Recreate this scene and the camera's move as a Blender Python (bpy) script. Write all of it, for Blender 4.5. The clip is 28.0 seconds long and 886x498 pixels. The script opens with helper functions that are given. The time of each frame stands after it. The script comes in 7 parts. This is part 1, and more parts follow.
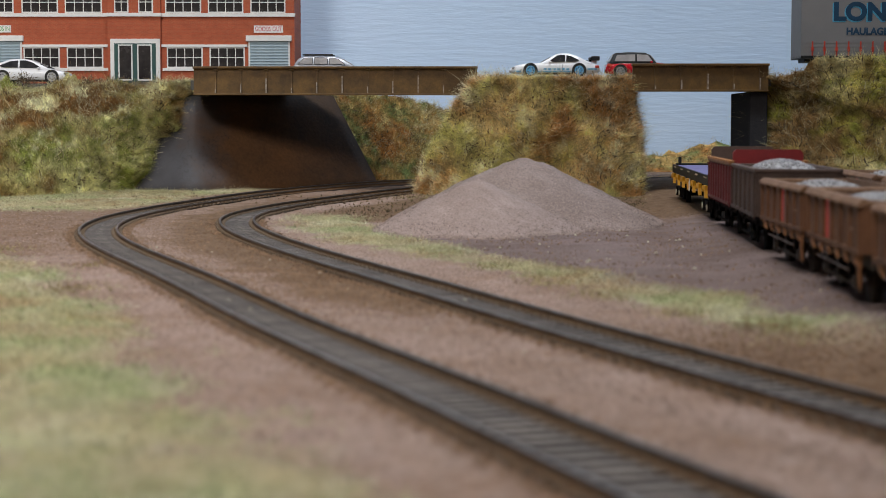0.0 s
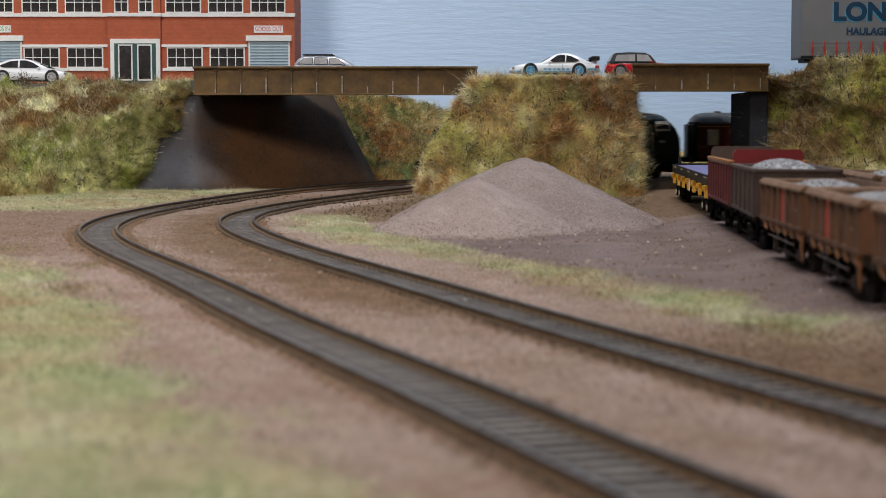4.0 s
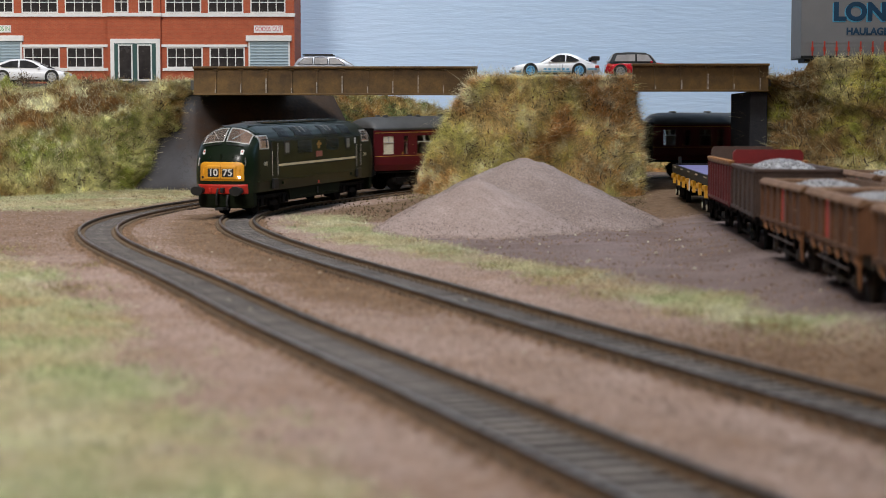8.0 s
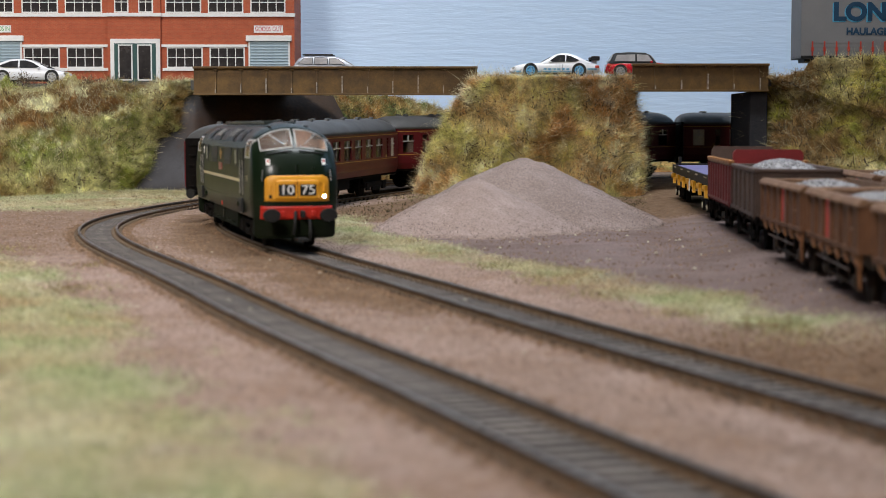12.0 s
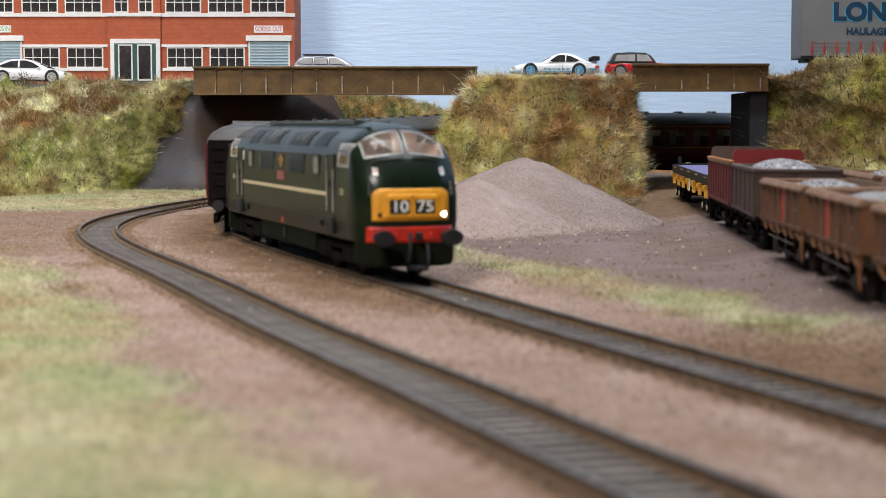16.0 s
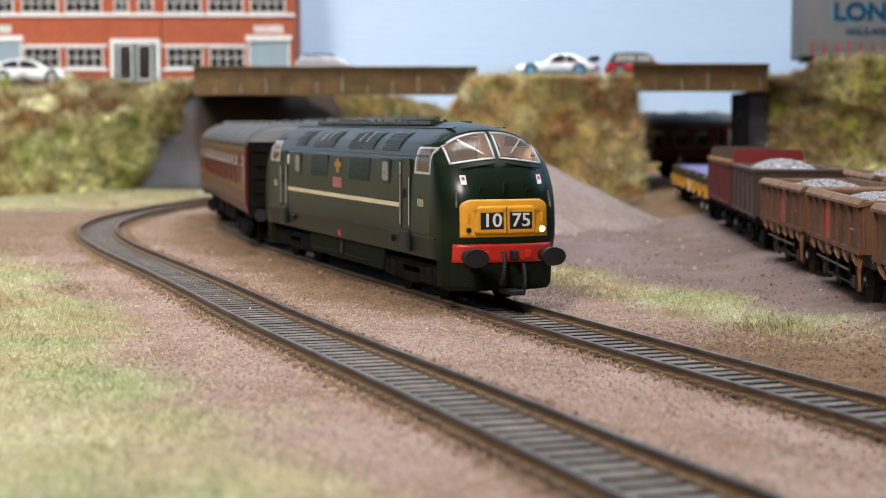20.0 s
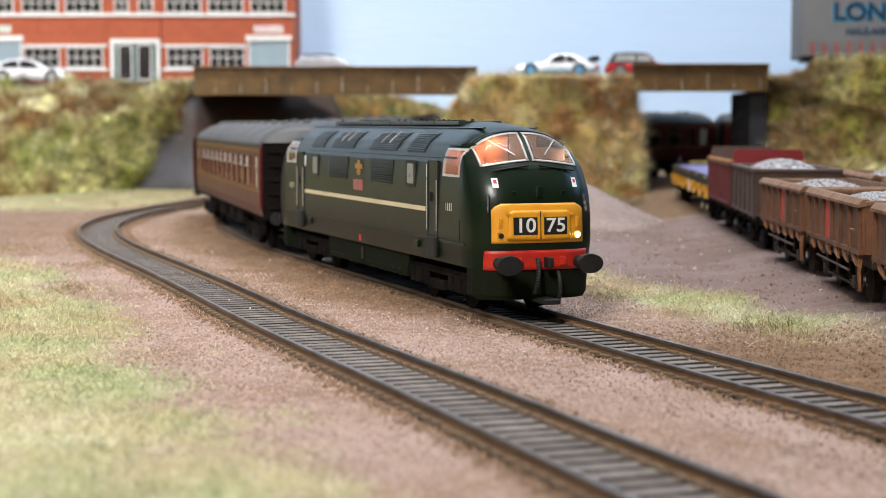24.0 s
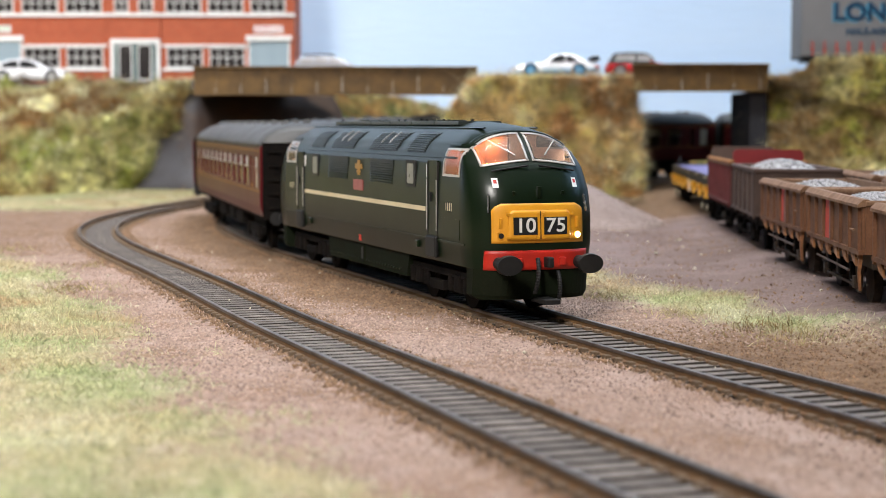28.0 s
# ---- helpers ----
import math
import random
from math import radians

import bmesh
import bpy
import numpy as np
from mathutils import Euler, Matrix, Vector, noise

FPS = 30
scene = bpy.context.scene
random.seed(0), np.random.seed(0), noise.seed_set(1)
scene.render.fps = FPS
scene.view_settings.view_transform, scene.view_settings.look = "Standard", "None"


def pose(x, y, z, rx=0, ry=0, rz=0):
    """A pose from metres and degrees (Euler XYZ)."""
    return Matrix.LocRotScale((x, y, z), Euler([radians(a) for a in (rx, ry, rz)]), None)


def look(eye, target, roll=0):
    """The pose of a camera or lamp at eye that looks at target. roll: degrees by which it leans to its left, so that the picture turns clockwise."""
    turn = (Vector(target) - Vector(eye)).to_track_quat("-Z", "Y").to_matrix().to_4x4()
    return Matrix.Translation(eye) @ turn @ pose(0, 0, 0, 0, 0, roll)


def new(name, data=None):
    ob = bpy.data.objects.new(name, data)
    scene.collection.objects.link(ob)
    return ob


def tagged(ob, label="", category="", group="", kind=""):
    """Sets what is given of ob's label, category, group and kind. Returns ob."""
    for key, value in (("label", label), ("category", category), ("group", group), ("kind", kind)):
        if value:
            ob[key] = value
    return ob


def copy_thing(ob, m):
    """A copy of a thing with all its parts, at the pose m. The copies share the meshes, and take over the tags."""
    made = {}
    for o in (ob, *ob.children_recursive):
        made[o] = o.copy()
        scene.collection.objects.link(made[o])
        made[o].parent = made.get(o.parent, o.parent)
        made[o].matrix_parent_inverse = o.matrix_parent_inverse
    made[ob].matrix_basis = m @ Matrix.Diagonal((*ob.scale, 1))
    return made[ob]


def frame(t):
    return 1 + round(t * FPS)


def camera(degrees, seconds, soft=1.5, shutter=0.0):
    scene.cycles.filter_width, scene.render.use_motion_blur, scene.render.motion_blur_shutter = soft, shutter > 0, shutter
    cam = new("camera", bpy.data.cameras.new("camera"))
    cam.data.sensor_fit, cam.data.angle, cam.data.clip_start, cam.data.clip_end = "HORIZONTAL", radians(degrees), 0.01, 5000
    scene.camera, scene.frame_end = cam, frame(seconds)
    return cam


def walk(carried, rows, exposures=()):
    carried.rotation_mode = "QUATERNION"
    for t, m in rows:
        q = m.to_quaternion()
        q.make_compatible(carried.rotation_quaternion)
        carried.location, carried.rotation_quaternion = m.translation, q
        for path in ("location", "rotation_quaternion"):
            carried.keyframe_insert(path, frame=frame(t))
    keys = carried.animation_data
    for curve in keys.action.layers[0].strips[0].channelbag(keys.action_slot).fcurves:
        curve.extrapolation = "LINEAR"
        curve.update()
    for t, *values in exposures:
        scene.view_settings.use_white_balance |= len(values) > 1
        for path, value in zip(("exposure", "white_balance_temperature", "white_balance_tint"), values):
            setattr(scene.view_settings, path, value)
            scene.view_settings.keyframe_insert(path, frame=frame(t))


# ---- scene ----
import itertools

# All plan numbers are millimetres (a 1:76 model railway); z = 0 is the top of the rails.
MM = 0.001
ROOT = {}


def mmpose(x, y, z, rx=0, ry=0, rz=0):
    return pose(x * MM, y * MM, z * MM, rx, ry, rz)


# ---- the camera: it stands on the layout board and never moves
cam = camera(30.36, 28.0, soft=0.65, shutter=0.8)
EYE = (0.0, 0.0, 51.0)
CAM_POSE = mmpose(*EYE, 90 - 4.44, 0, 0)
walk(cam, [(0.0, CAM_POSE), (28.0, CAM_POSE)], exposures=[(0.0, -0.10), (3.5, -0.05), (8.0, 0.10), (12.0, 0.18), (17.0, 0.50), (20.0, 0.67), (24.0, 0.84), (28.0, 0.84)])
cam.data.dof.use_dof = True
cam.data.dof.aperture_fstop = 29.0
focus_mark = new("focus_mark")
cam.data.dof.focus_object = focus_mark

# ---- light: a room with an unseen key lamp, an added backdrop fill and a daylight rooflight
world = bpy.data.worlds.new("room_air")
scene.world = world
world.use_nodes = True
world.node_tree.nodes["Background"].inputs[0].default_value = (0.75, 0.85, 1.0, 1)
world.node_tree.nodes["Background"].inputs[1].default_value = 0.012


def area_lamp(name, eye, target, sx, sy, watts, colour):
    data = bpy.data.lights.new(name, "AREA")
    data.shape, data.size, data.size_y = "RECTANGLE", sx * MM, sy * MM
    data.energy, data.color = watts, colour
    ob = new(name, data)
    ob.matrix_world = look([c * MM for c in eye], [c * MM for c in target])
    return ob


key_lamp = area_lamp("unseen_lamp", (-650, -1200, 1350), (-960, 150, 0), 520, 520, 18.6, (1.0, 0.950, 0.915))
key_lamp.data.spread = radians(70)
# added fill with no source of its own, brightens backdrop, mound and cars
area_lamp("unseen_lamp", (30, 640, 1450), (120, 1480, 140), 900, 260, 20.6, (0.89, 0.94, 1.0))
area_lamp("rooflight", (1450, 880, 1010), (30, 430, 20), 900, 800, 4.4, (0.42, 0.68, 1.0))

# ---- materials


def nodes_of(m):
    m.use_nodes = True
    t = m.node_tree
    t.nodes.clear()
    out = t.nodes.new("ShaderNodeOutputMaterial")
    b = t.nodes.new("ShaderNodeBsdfPrincipled")
    t.links.new(b.outputs[0], out.inputs[0])
    return t, b


def noise_node(t, scale, detail=4.0, rough=0.6, vec=None):
    n = t.nodes.new("ShaderNodeTexNoise")
    n.inputs["Scale"].default_value = scale
    n.inputs["Detail"].default_value = detail
    n.inputs["Roughness"].default_value = rough
    if vec is not None:
        t.links.new(vec, n.inputs["Vector"])
    return n


def ramp(t, fac, lo, hi):
    r = t.nodes.new("ShaderNodeMapRange")
    r.inputs[1].default_value, r.inputs[2].default_value = lo, hi
    t.links.new(fac, r.inputs[0])
    return r.outputs[0]


def mix(t, fac, a, b, kind="MIX"):
    n = t.nodes.new("ShaderNodeMix")
    n.data_type, n.blend_type = "RGBA", kind
    for sock, v in ((n.inputs[0], fac), (n.inputs[6], a), (n.inputs[7], b)):
        if hasattr(v, "is_output"):
            t.links.new(v, sock)
        elif isinstance(v, (int, float)):
            sock.default_value = v
        else:
            sock.default_value = (*v, 1) if len(v) == 3 else v
    return n.outputs[2]


def mat(name, base, var=None, size=8.0, rough=0.6, metal=0.0, bump=0.0, bsize=0.6, grain=0.25, lo=0.35, hi=0.65,
        random_amount=0.0, stretch=None, coat=0.0, rvar=0.1, island=False, spec=0.5):
    m = bpy.data.materials.new(name)
    t, b = nodes_of(m)
    tc = t.nodes.new("ShaderNodeTexCoord")
    vec = tc.outputs["Object"]
    if stretch:
        mp = t.nodes.new("ShaderNodeMapping")
        mp.inputs["Scale"].default_value = stretch
        t.links.new(vec, mp.inputs[0])
        vec = mp.outputs[0]
    big = noise_node(t, 1000.0 / size, 5, 0.62, vec)
    fine = noise_node(t, 1000.0 / bsize, 3, 0.6, vec)
    col = mix(t, ramp(t, big.outputs[0], lo, hi), base, var or [c * 0.7 for c in base])
    g = ramp(t, fine.outputs[0], 0.25, 0.75)
    gm = t.nodes.new("ShaderNodeMapRange")
    gm.inputs[3].default_value, gm.inputs[4].default_value = 1 - grain, 1 + grain
    t.links.new(g, gm.inputs[0])
    val = gm.outputs[0]
    if random_amount:
        src = t.nodes.new("ShaderNodeNewGeometry").outputs["Random Per Island"] if island else t.nodes.new("ShaderNodeObjectInfo").outputs["Random"]
        rr = t.nodes.new("ShaderNodeMapRange")
        rr.inputs[3].default_value, rr.inputs[4].default_value = 1 - random_amount, 1 + random_amount
        t.links.new(src, rr.inputs[0])
        mu = t.nodes.new("ShaderNodeMath")
        mu.operation = "MULTIPLY"
        t.links.new(val, mu.inputs[0])
        t.links.new(rr.outputs[0], mu.inputs[1])
        val = mu.outputs[0]
    vc = t.nodes.new("ShaderNodeCombineColor")
    for i in range(3):
        t.links.new(val, vc.inputs[i])
    col = mix(t, 1.0, col, vc.outputs[0], "MULTIPLY")
    t.links.new(col, b.inputs["Base Color"])
    rg = t.nodes.new("ShaderNodeMapRange")
    rg.inputs[3].default_value, rg.inputs[4].default_value = max(rough - rvar, 0.03), min(rough + rvar, 1)
    t.links.new(big.outputs[0], rg.inputs[0])
    t.links.new(rg.outputs[0], b.inputs["Roughness"])
    b.inputs["Metallic"].default_value = metal
    b.inputs["Coat Weight"].default_value = coat
    b.inputs["Specular IOR Level"].default_value = spec
    if bump:
        bp = t.nodes.new("ShaderNodeBump")
        bp.inputs["Strength"].default_value = 0.8
        bp.inputs["Distance"].default_value = bump * MM
        t.links.new(fine.outputs[0], bp.inputs["Height"])
        t.links.new(bp.outputs[0], b.inputs["Normal"])
    return m


def glow(name, colour, strength):
    m = bpy.data.materials.new(name)
    t, b = nodes_of(m)
    b.inputs["Base Color"].default_value = (*colour, 1)
    b.inputs["Emission Color"].default_value = (*colour, 1)
    b.inputs["Emission Strength"].default_value = strength
    return m


def glass(name, colour, rough=0.05):
    m = bpy.data.materials.new(name)
    t, b = nodes_of(m)
    b.inputs["Base Color"].default_value = (*colour, 1)
    b.inputs["Roughness"].default_value = rough
    b.inputs["Transmission Weight"].default_value = 1.0
    b.inputs["IOR"].default_value = 1.12
    return m


M_ = {}
M_["rail_side"] = mat("rusty_rail_side", (0.175, 0.092, 0.036), (0.110, 0.060, 0.028), 10, 0.8, 0.0, 0.08, 0.5)
M_["rail_top"] = mat("worn_rail_top", (0.22, 0.19, 0.17), (0.12, 0.09, 0.07), 14, 0.42, 0.8)
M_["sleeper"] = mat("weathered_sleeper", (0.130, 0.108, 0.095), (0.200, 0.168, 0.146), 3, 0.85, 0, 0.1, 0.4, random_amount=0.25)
# flank colour darkened to stand in for the shade between sleepers
M_["sleeper_side"] = mat("shade_dark_sleeper_flank", (0.028, 0.021, 0.016), (0.045, 0.033, 0.024), 4, 0.9, random_amount=0.3)
M_["chair"] = mat("dusty_rail_chair", (0.17, 0.115, 0.070), (0.10, 0.065, 0.038), 2, 0.9)
M_["stones"] = mat("ballast_stones", (0.405, 0.290, 0.238), (0.32, 0.224, 0.178), 12, 0.9, 0, 0.1, 0.4, random_amount=0.38, island=True)
M_["earthstones"] = mat("brown_earth_grains", (0.185, 0.108, 0.058), (0.270, 0.168, 0.100), 12, 0.9, 0, 0.1, 0.4, random_amount=0.4, island=True)
M_["heap"] = mat("fine_gravel", (0.325, 0.245, 0.215), (0.235, 0.172, 0.147), 20, 0.95, 0, 0.7, 1.1, grain=0.4)
M_["heap_pale"] = mat("pale_fine_gravel", (0.385, 0.290, 0.255), (0.29, 0.212, 0.182), 20, 0.95, 0, 0.7, 1.1, grain=0.3)
M_["heapstone"] = mat("gravel_grains", (0.42, 0.325, 0.285), (0.22, 0.16, 0.135), 2, 0.9, random_amount=0.55, island=True)
M_["girder"] = mat("brown_painted_girder", (0.150, 0.082, 0.022), (0.070, 0.038, 0.012), 11, 0.5, 0, 0.05, 0.8, grain=0.2, spec=0.35)
M_["girder_worn"] = mat("worn_girder_edge", (0.48, 0.43, 0.36), (0.12, 0.08, 0.05), 2.5, 0.6)


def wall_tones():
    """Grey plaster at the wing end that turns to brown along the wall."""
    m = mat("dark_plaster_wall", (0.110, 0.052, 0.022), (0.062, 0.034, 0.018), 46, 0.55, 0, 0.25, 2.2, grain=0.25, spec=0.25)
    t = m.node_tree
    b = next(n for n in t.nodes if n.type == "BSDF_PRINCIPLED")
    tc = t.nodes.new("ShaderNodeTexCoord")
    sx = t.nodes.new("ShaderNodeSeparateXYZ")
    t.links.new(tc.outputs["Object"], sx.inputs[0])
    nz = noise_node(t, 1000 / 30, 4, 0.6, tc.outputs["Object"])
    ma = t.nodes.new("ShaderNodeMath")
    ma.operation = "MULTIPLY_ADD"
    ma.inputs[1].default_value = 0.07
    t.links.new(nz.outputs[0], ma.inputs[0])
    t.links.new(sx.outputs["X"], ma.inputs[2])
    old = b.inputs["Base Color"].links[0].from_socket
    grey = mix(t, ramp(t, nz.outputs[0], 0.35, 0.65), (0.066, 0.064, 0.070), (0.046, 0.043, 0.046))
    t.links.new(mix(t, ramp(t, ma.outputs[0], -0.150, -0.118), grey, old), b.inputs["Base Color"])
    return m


M_["abutment"] = wall_tones()
M_["crack"] = mat("crack_line", (0.02, 0.018, 0.018), None, 3, 0.9)
M_["pier"] = mat("black_pier", (0.026, 0.026, 0.030), (0.038, 0.037, 0.040), 9, 0.85, 0, 0.1, 1.0, spec=0.15)
M_["road"] = mat("grey_road", (0.10, 0.10, 0.095), (0.075, 0.075, 0.07), 18, 0.85, 0, 0.08, 0.7)
M_["white"] = mat("white_paint", (0.78, 0.76, 0.73), (0.70, 0.68, 0.65), 12, 0.5, grain=0.05)
M_["black"] = mat("black_plastic", (0.010, 0.010, 0.010), (0.016, 0.015, 0.014), 5, 0.55, grain=0.15, spec=0.3)
M_["dirtyblack"] = mat("dirty_underframe", (0.0045, 0.004, 0.0038), (0.011, 0.0085, 0.007), 4, 0.9, grain=0.3, spec=0.08)
M_["green"] = mat("dark_green_loco_paint", (0.0050, 0.0115, 0.0042), (0.0042, 0.0095, 0.0034), 40, 0.42, grain=0.08, rvar=0.05, spec=0.08, coat=0.38)
M_["greenmatt"] = mat("dusty_dark_green_frame", (0.0070, 0.0110, 0.0050), (0.0105, 0.0120, 0.0065), 12, 0.75, grain=0.2, spec=0.06)
M_["green"].node_tree.nodes["Principled BSDF"].inputs["Coat Roughness"].default_value = 0.24
M_["greenroof"] = mat("grey_green_roof", (0.030, 0.036, 0.034), (0.022, 0.028, 0.026), 22, 0.38, grain=0.12, spec=0.5)
M_["cabdark"] = mat("brown_cab_lining", (0.26, 0.135, 0.075), (0.20, 0.10, 0.055), 10, 0.8)
M_["cabglow"] = glow("cab_bulb", (1.0, 0.33, 0.05), 190.0)
M_["grille"] = mat("louvre_black_green", (0.004, 0.005, 0.004), (0.006, 0.007, 0.005), 10, 0.5)
M_["yellow"] = mat("warning_yellow", (0.72, 0.33, 0.018), (0.66, 0.29, 0.015), 12, 0.42, grain=0.04)
M_["red"] = mat("buffer_beam_red", (0.52, 0.022, 0.010), (0.40, 0.018, 0.010), 6, 0.45, grain=0.06)
M_["cream"] = mat("cream_stripe", (0.70, 0.60, 0.40), (0.62, 0.52, 0.34), 10, 0.5, grain=0.05)
M_["chrome"] = mat("bright_metal", (0.75, 0.74, 0.70), (0.6, 0.58, 0.54), 5, 0.25, 0.9, grain=0.04)
M_["winframe"] = mat("silver_window_frame", (0.50, 0.47, 0.44), (0.40, 0.38, 0.35), 5, 0.35, 0.2, grain=0.04)
M_["cabin"] = mat("cab_interior", (0.80, 0.63, 0.52), (0.72, 0.55, 0.44), 10, 0.8)
M_["seatbrown"] = mat("coach_seating", (0.20, 0.13, 0.10), (0.26, 0.18, 0.14), 10, 0.8)
M_["nameplate"] = mat("faded_red_nameplate", (0.34, 0.10, 0.085), (0.28, 0.08, 0.07), 2, 0.5)
M_["maroon"] = mat("maroon_coach_paint", (0.095, 0.008, 0.011), (0.078, 0.007, 0.010), 30, 0.36, grain=0.05, rvar=0.03, spec=0.25)
M_["coachroof"] = mat("grey_coach_roof", (0.085, 0.083, 0.082), (0.065, 0.063, 0.062), 16, 0.55, grain=0.08)
M_["lining"] = mat("yellow_lining", (0.42, 0.22, 0.04), None, 10, 0.5)
M_["curtain"] = mat("pale_blind", (0.62, 0.56, 0.42), (0.52, 0.46, 0.34), 6, 0.8)
M_["brick"] = mat("orange_red_brick_paper", (0.46, 0.090, 0.030), (0.40, 0.075, 0.026), 12, 0.75, grain=0.10)
M_["pane"] = mat("dark_window_pane", (0.022, 0.018, 0.018), (0.040, 0.034, 0.032), 9, 0.25, grain=0.05, spec=0.3)
M_["shutter"] = mat("blue_grey_shutter", (0.27, 0.35, 0.39), (0.23, 0.31, 0.35), 8, 0.5, grain=0.06)
M_["darkgreen"] = mat("dark_green_door", (0.015, 0.060, 0.055), (0.02, 0.075, 0.065), 8, 0.45)
M_["signgreen"] = mat("green_lettering", (0.06, 0.36, 0.09), None, 8, 0.6)
M_["signred"] = mat("red_lettering", (0.62, 0.03, 0.08), None, 8, 0.6)
M_["carwhite"] = mat("white_car_paint", (0.80, 0.79, 0.80), (0.76, 0.75, 0.77), 20, 0.22, grain=0.02, coat=0.5, rvar=0.02)
# opaque pane, its pale colour stands in for light seen through the glass
M_["palepane"] = mat("opaque_pale_car_pane", (0.30, 0.28, 0.27), (0.40, 0.37, 0.36), 7, 0.12, grain=0.03, rvar=0.03)
M_["carsilver"] = mat("silver_grey_car_paint", (0.36, 0.365, 0.40), (0.33, 0.335, 0.37), 20, 0.28, 0.2, grain=0.02, coat=0.5, rvar=0.02)
M_["carred"] = mat("red_car_paint", (0.60, 0.014, 0.028), (0.55, 0.012, 0.024), 20, 0.2, grain=0.02, coat=0.5, rvar=0.02)
M_["carglass"] = mat("dark_car_glass", (0.016, 0.015, 0.017), (0.04, 0.04, 0.042), 9, 0.10, grain=0.03, rvar=0.03, spec=0.3)
M_["tyre"] = mat("rubber_tyre", (0.015, 0.015, 0.016), None, 4, 0.85)
M_["alloy"] = mat("alloy_rim", (0.55, 0.55, 0.56), (0.35, 0.35, 0.36), 3, 0.35, 0.6)
M_["bluerim"] = mat("light_blue_rim", (0.12, 0.40, 0.70), None, 3, 0.4)
M_["bluestripe"] = mat("light_blue_stripe", (0.16, 0.42, 0.62), None, 3, 0.4)
M_["trailer"] = mat("grey_curtain_side", (0.225, 0.212, 0.208), (0.205, 0.194, 0.190), 25, 0.6, grain=0.04)
M_["strap"] = mat("red_strap", (0.62, 0.06, 0.03), None, 4, 0.6)
M_["letterblue"] = mat("dark_blue_lettering", (0.012, 0.06, 0.12), None, 8, 0.5)
M_["lettercyan"] = mat("light_blue_outline", (0.10, 0.42, 0.62), None, 8, 0.5)
M_["greypane"] = mat("grey_window_pane", (0.22, 0.22, 0.21), (0.17, 0.17, 0.16), 5, 0.3, grain=0.05)
M_["rust"] = mat("rusty_brown_wagon", (0.175, 0.074, 0.031), (0.105, 0.042, 0.018), 9, 0.7, 0, 0.05, 0.7, grain=0.2)
M_["wagongear"] = mat("grimy_wagon_gear", (0.030, 0.019, 0.012), (0.055, 0.032, 0.018), 5, 0.85, grain=0.25)
M_["chuterust"] = mat("bright_rust", (0.24, 0.098, 0.032), (0.14, 0.052, 0.018), 4, 0.75, grain=0.25)
M_["pinkpatch"] = mat("faded_pink_panel", (0.30, 0.13, 0.115), (0.22, 0.09, 0.075), 5, 0.7, grain=0.15)
M_["rustrim"] = mat("dusty_brown_rim", (0.27, 0.150, 0.085), (0.18, 0.092, 0.048), 5, 0.75, grain=0.2)
M_["darkbrown"] = mat("dark_brown_wagon", (0.080, 0.047, 0.034), (0.054, 0.031, 0.023), 7, 0.7, 0, 0.05, 0.7, grain=0.2)
M_["greybrown"] = mat("grey_brown_wagon_inside", (0.115, 0.072, 0.056), (0.085, 0.052, 0.042), 9, 0.8, grain=0.15)
M_["wagonmaroon"] = mat("maroon_wagon", (0.135, 0.016, 0.017), (0.090, 0.013, 0.013), 8, 0.6, grain=0.12)
M_["redpatch"] = mat("red_patch_panel", (0.62, 0.045, 0.02), None, 5, 0.55)
M_["wagonyellow"] = mat("yellow_wagon_parts", (0.78, 0.38, 0.012), (0.70, 0.32, 0.012), 5, 0.5, grain=0.06)
M_["bluedeck"] = mat("violet_blue_deck", (0.22, 0.20, 0.40), (0.19, 0.17, 0.35), 10, 0.5, grain=0.05)
M_["greystone"] = mat("pale_grey_stone", (0.40, 0.39, 0.395), (0.27, 0.26, 0.265), 3, 0.9, 0, 0.1, 0.4, random_amount=0.35, island=True)
M_["backdrop"] = mat("pale_blue_painted_wall", (0.585, 0.755, 0.98), (0.65, 0.79, 0.97), 160, 0.55, 0, 0.6, 3.0, grain=0.02, stretch=(0.12, 1, 1.0))
M_["wallpaint"] = mat("room_wall_paint", (0.20, 0.20, 0.21), (0.17, 0.17, 0.18), 300, 0.8, grain=0.03)
M_["ceilingpaint"] = mat("room_ceiling_paint", (0.42, 0.42, 0.42), (0.38, 0.38, 0.38), 300, 0.85, grain=0.03)
M_["roomfloor"] = mat("room_floor_boards", (0.18, 0.12, 0.08), (0.14, 0.09, 0.06), 120, 0.6)
M_["board"] = mat("baseboard_wood", (0.30, 0.21, 0.13), (0.24, 0.16, 0.10), 40, 0.7)
M_["twig"] = mat("dark_twigs", (0.075, 0.05, 0.028), (0.12, 0.08, 0.042), 3, 0.9, random_amount=0.4, island=True)
M_["crumb"] = mat("dark_foliage_crumbs", (0.085, 0.062, 0.030), (0.17, 0.115, 0.055), 3, 0.95, random_amount=0.5, island=True)
M_["lampglow"] = glow("lit_headlamp", (1.0, 0.97, 0.90), 14.0)
# pinkish tint and faint haze stand in for reflections on the panes
M_["cabglass"] = glass("pink_tinted_cab_glass", (0.90, 0.76, 0.66), 0.06)
M_["cabglass"].node_tree.nodes["Principled BSDF"].inputs["Transmission Weight"].default_value = 0.95
M_["wagonend"] = mat("bright_maroon_end", (0.26, 0.016, 0.018), (0.20, 0.014, 0.014), 8, 0.5, grain=0.1)
M_["glass"] = glass("clear_window_glass", (0.92, 0.94, 0.93))


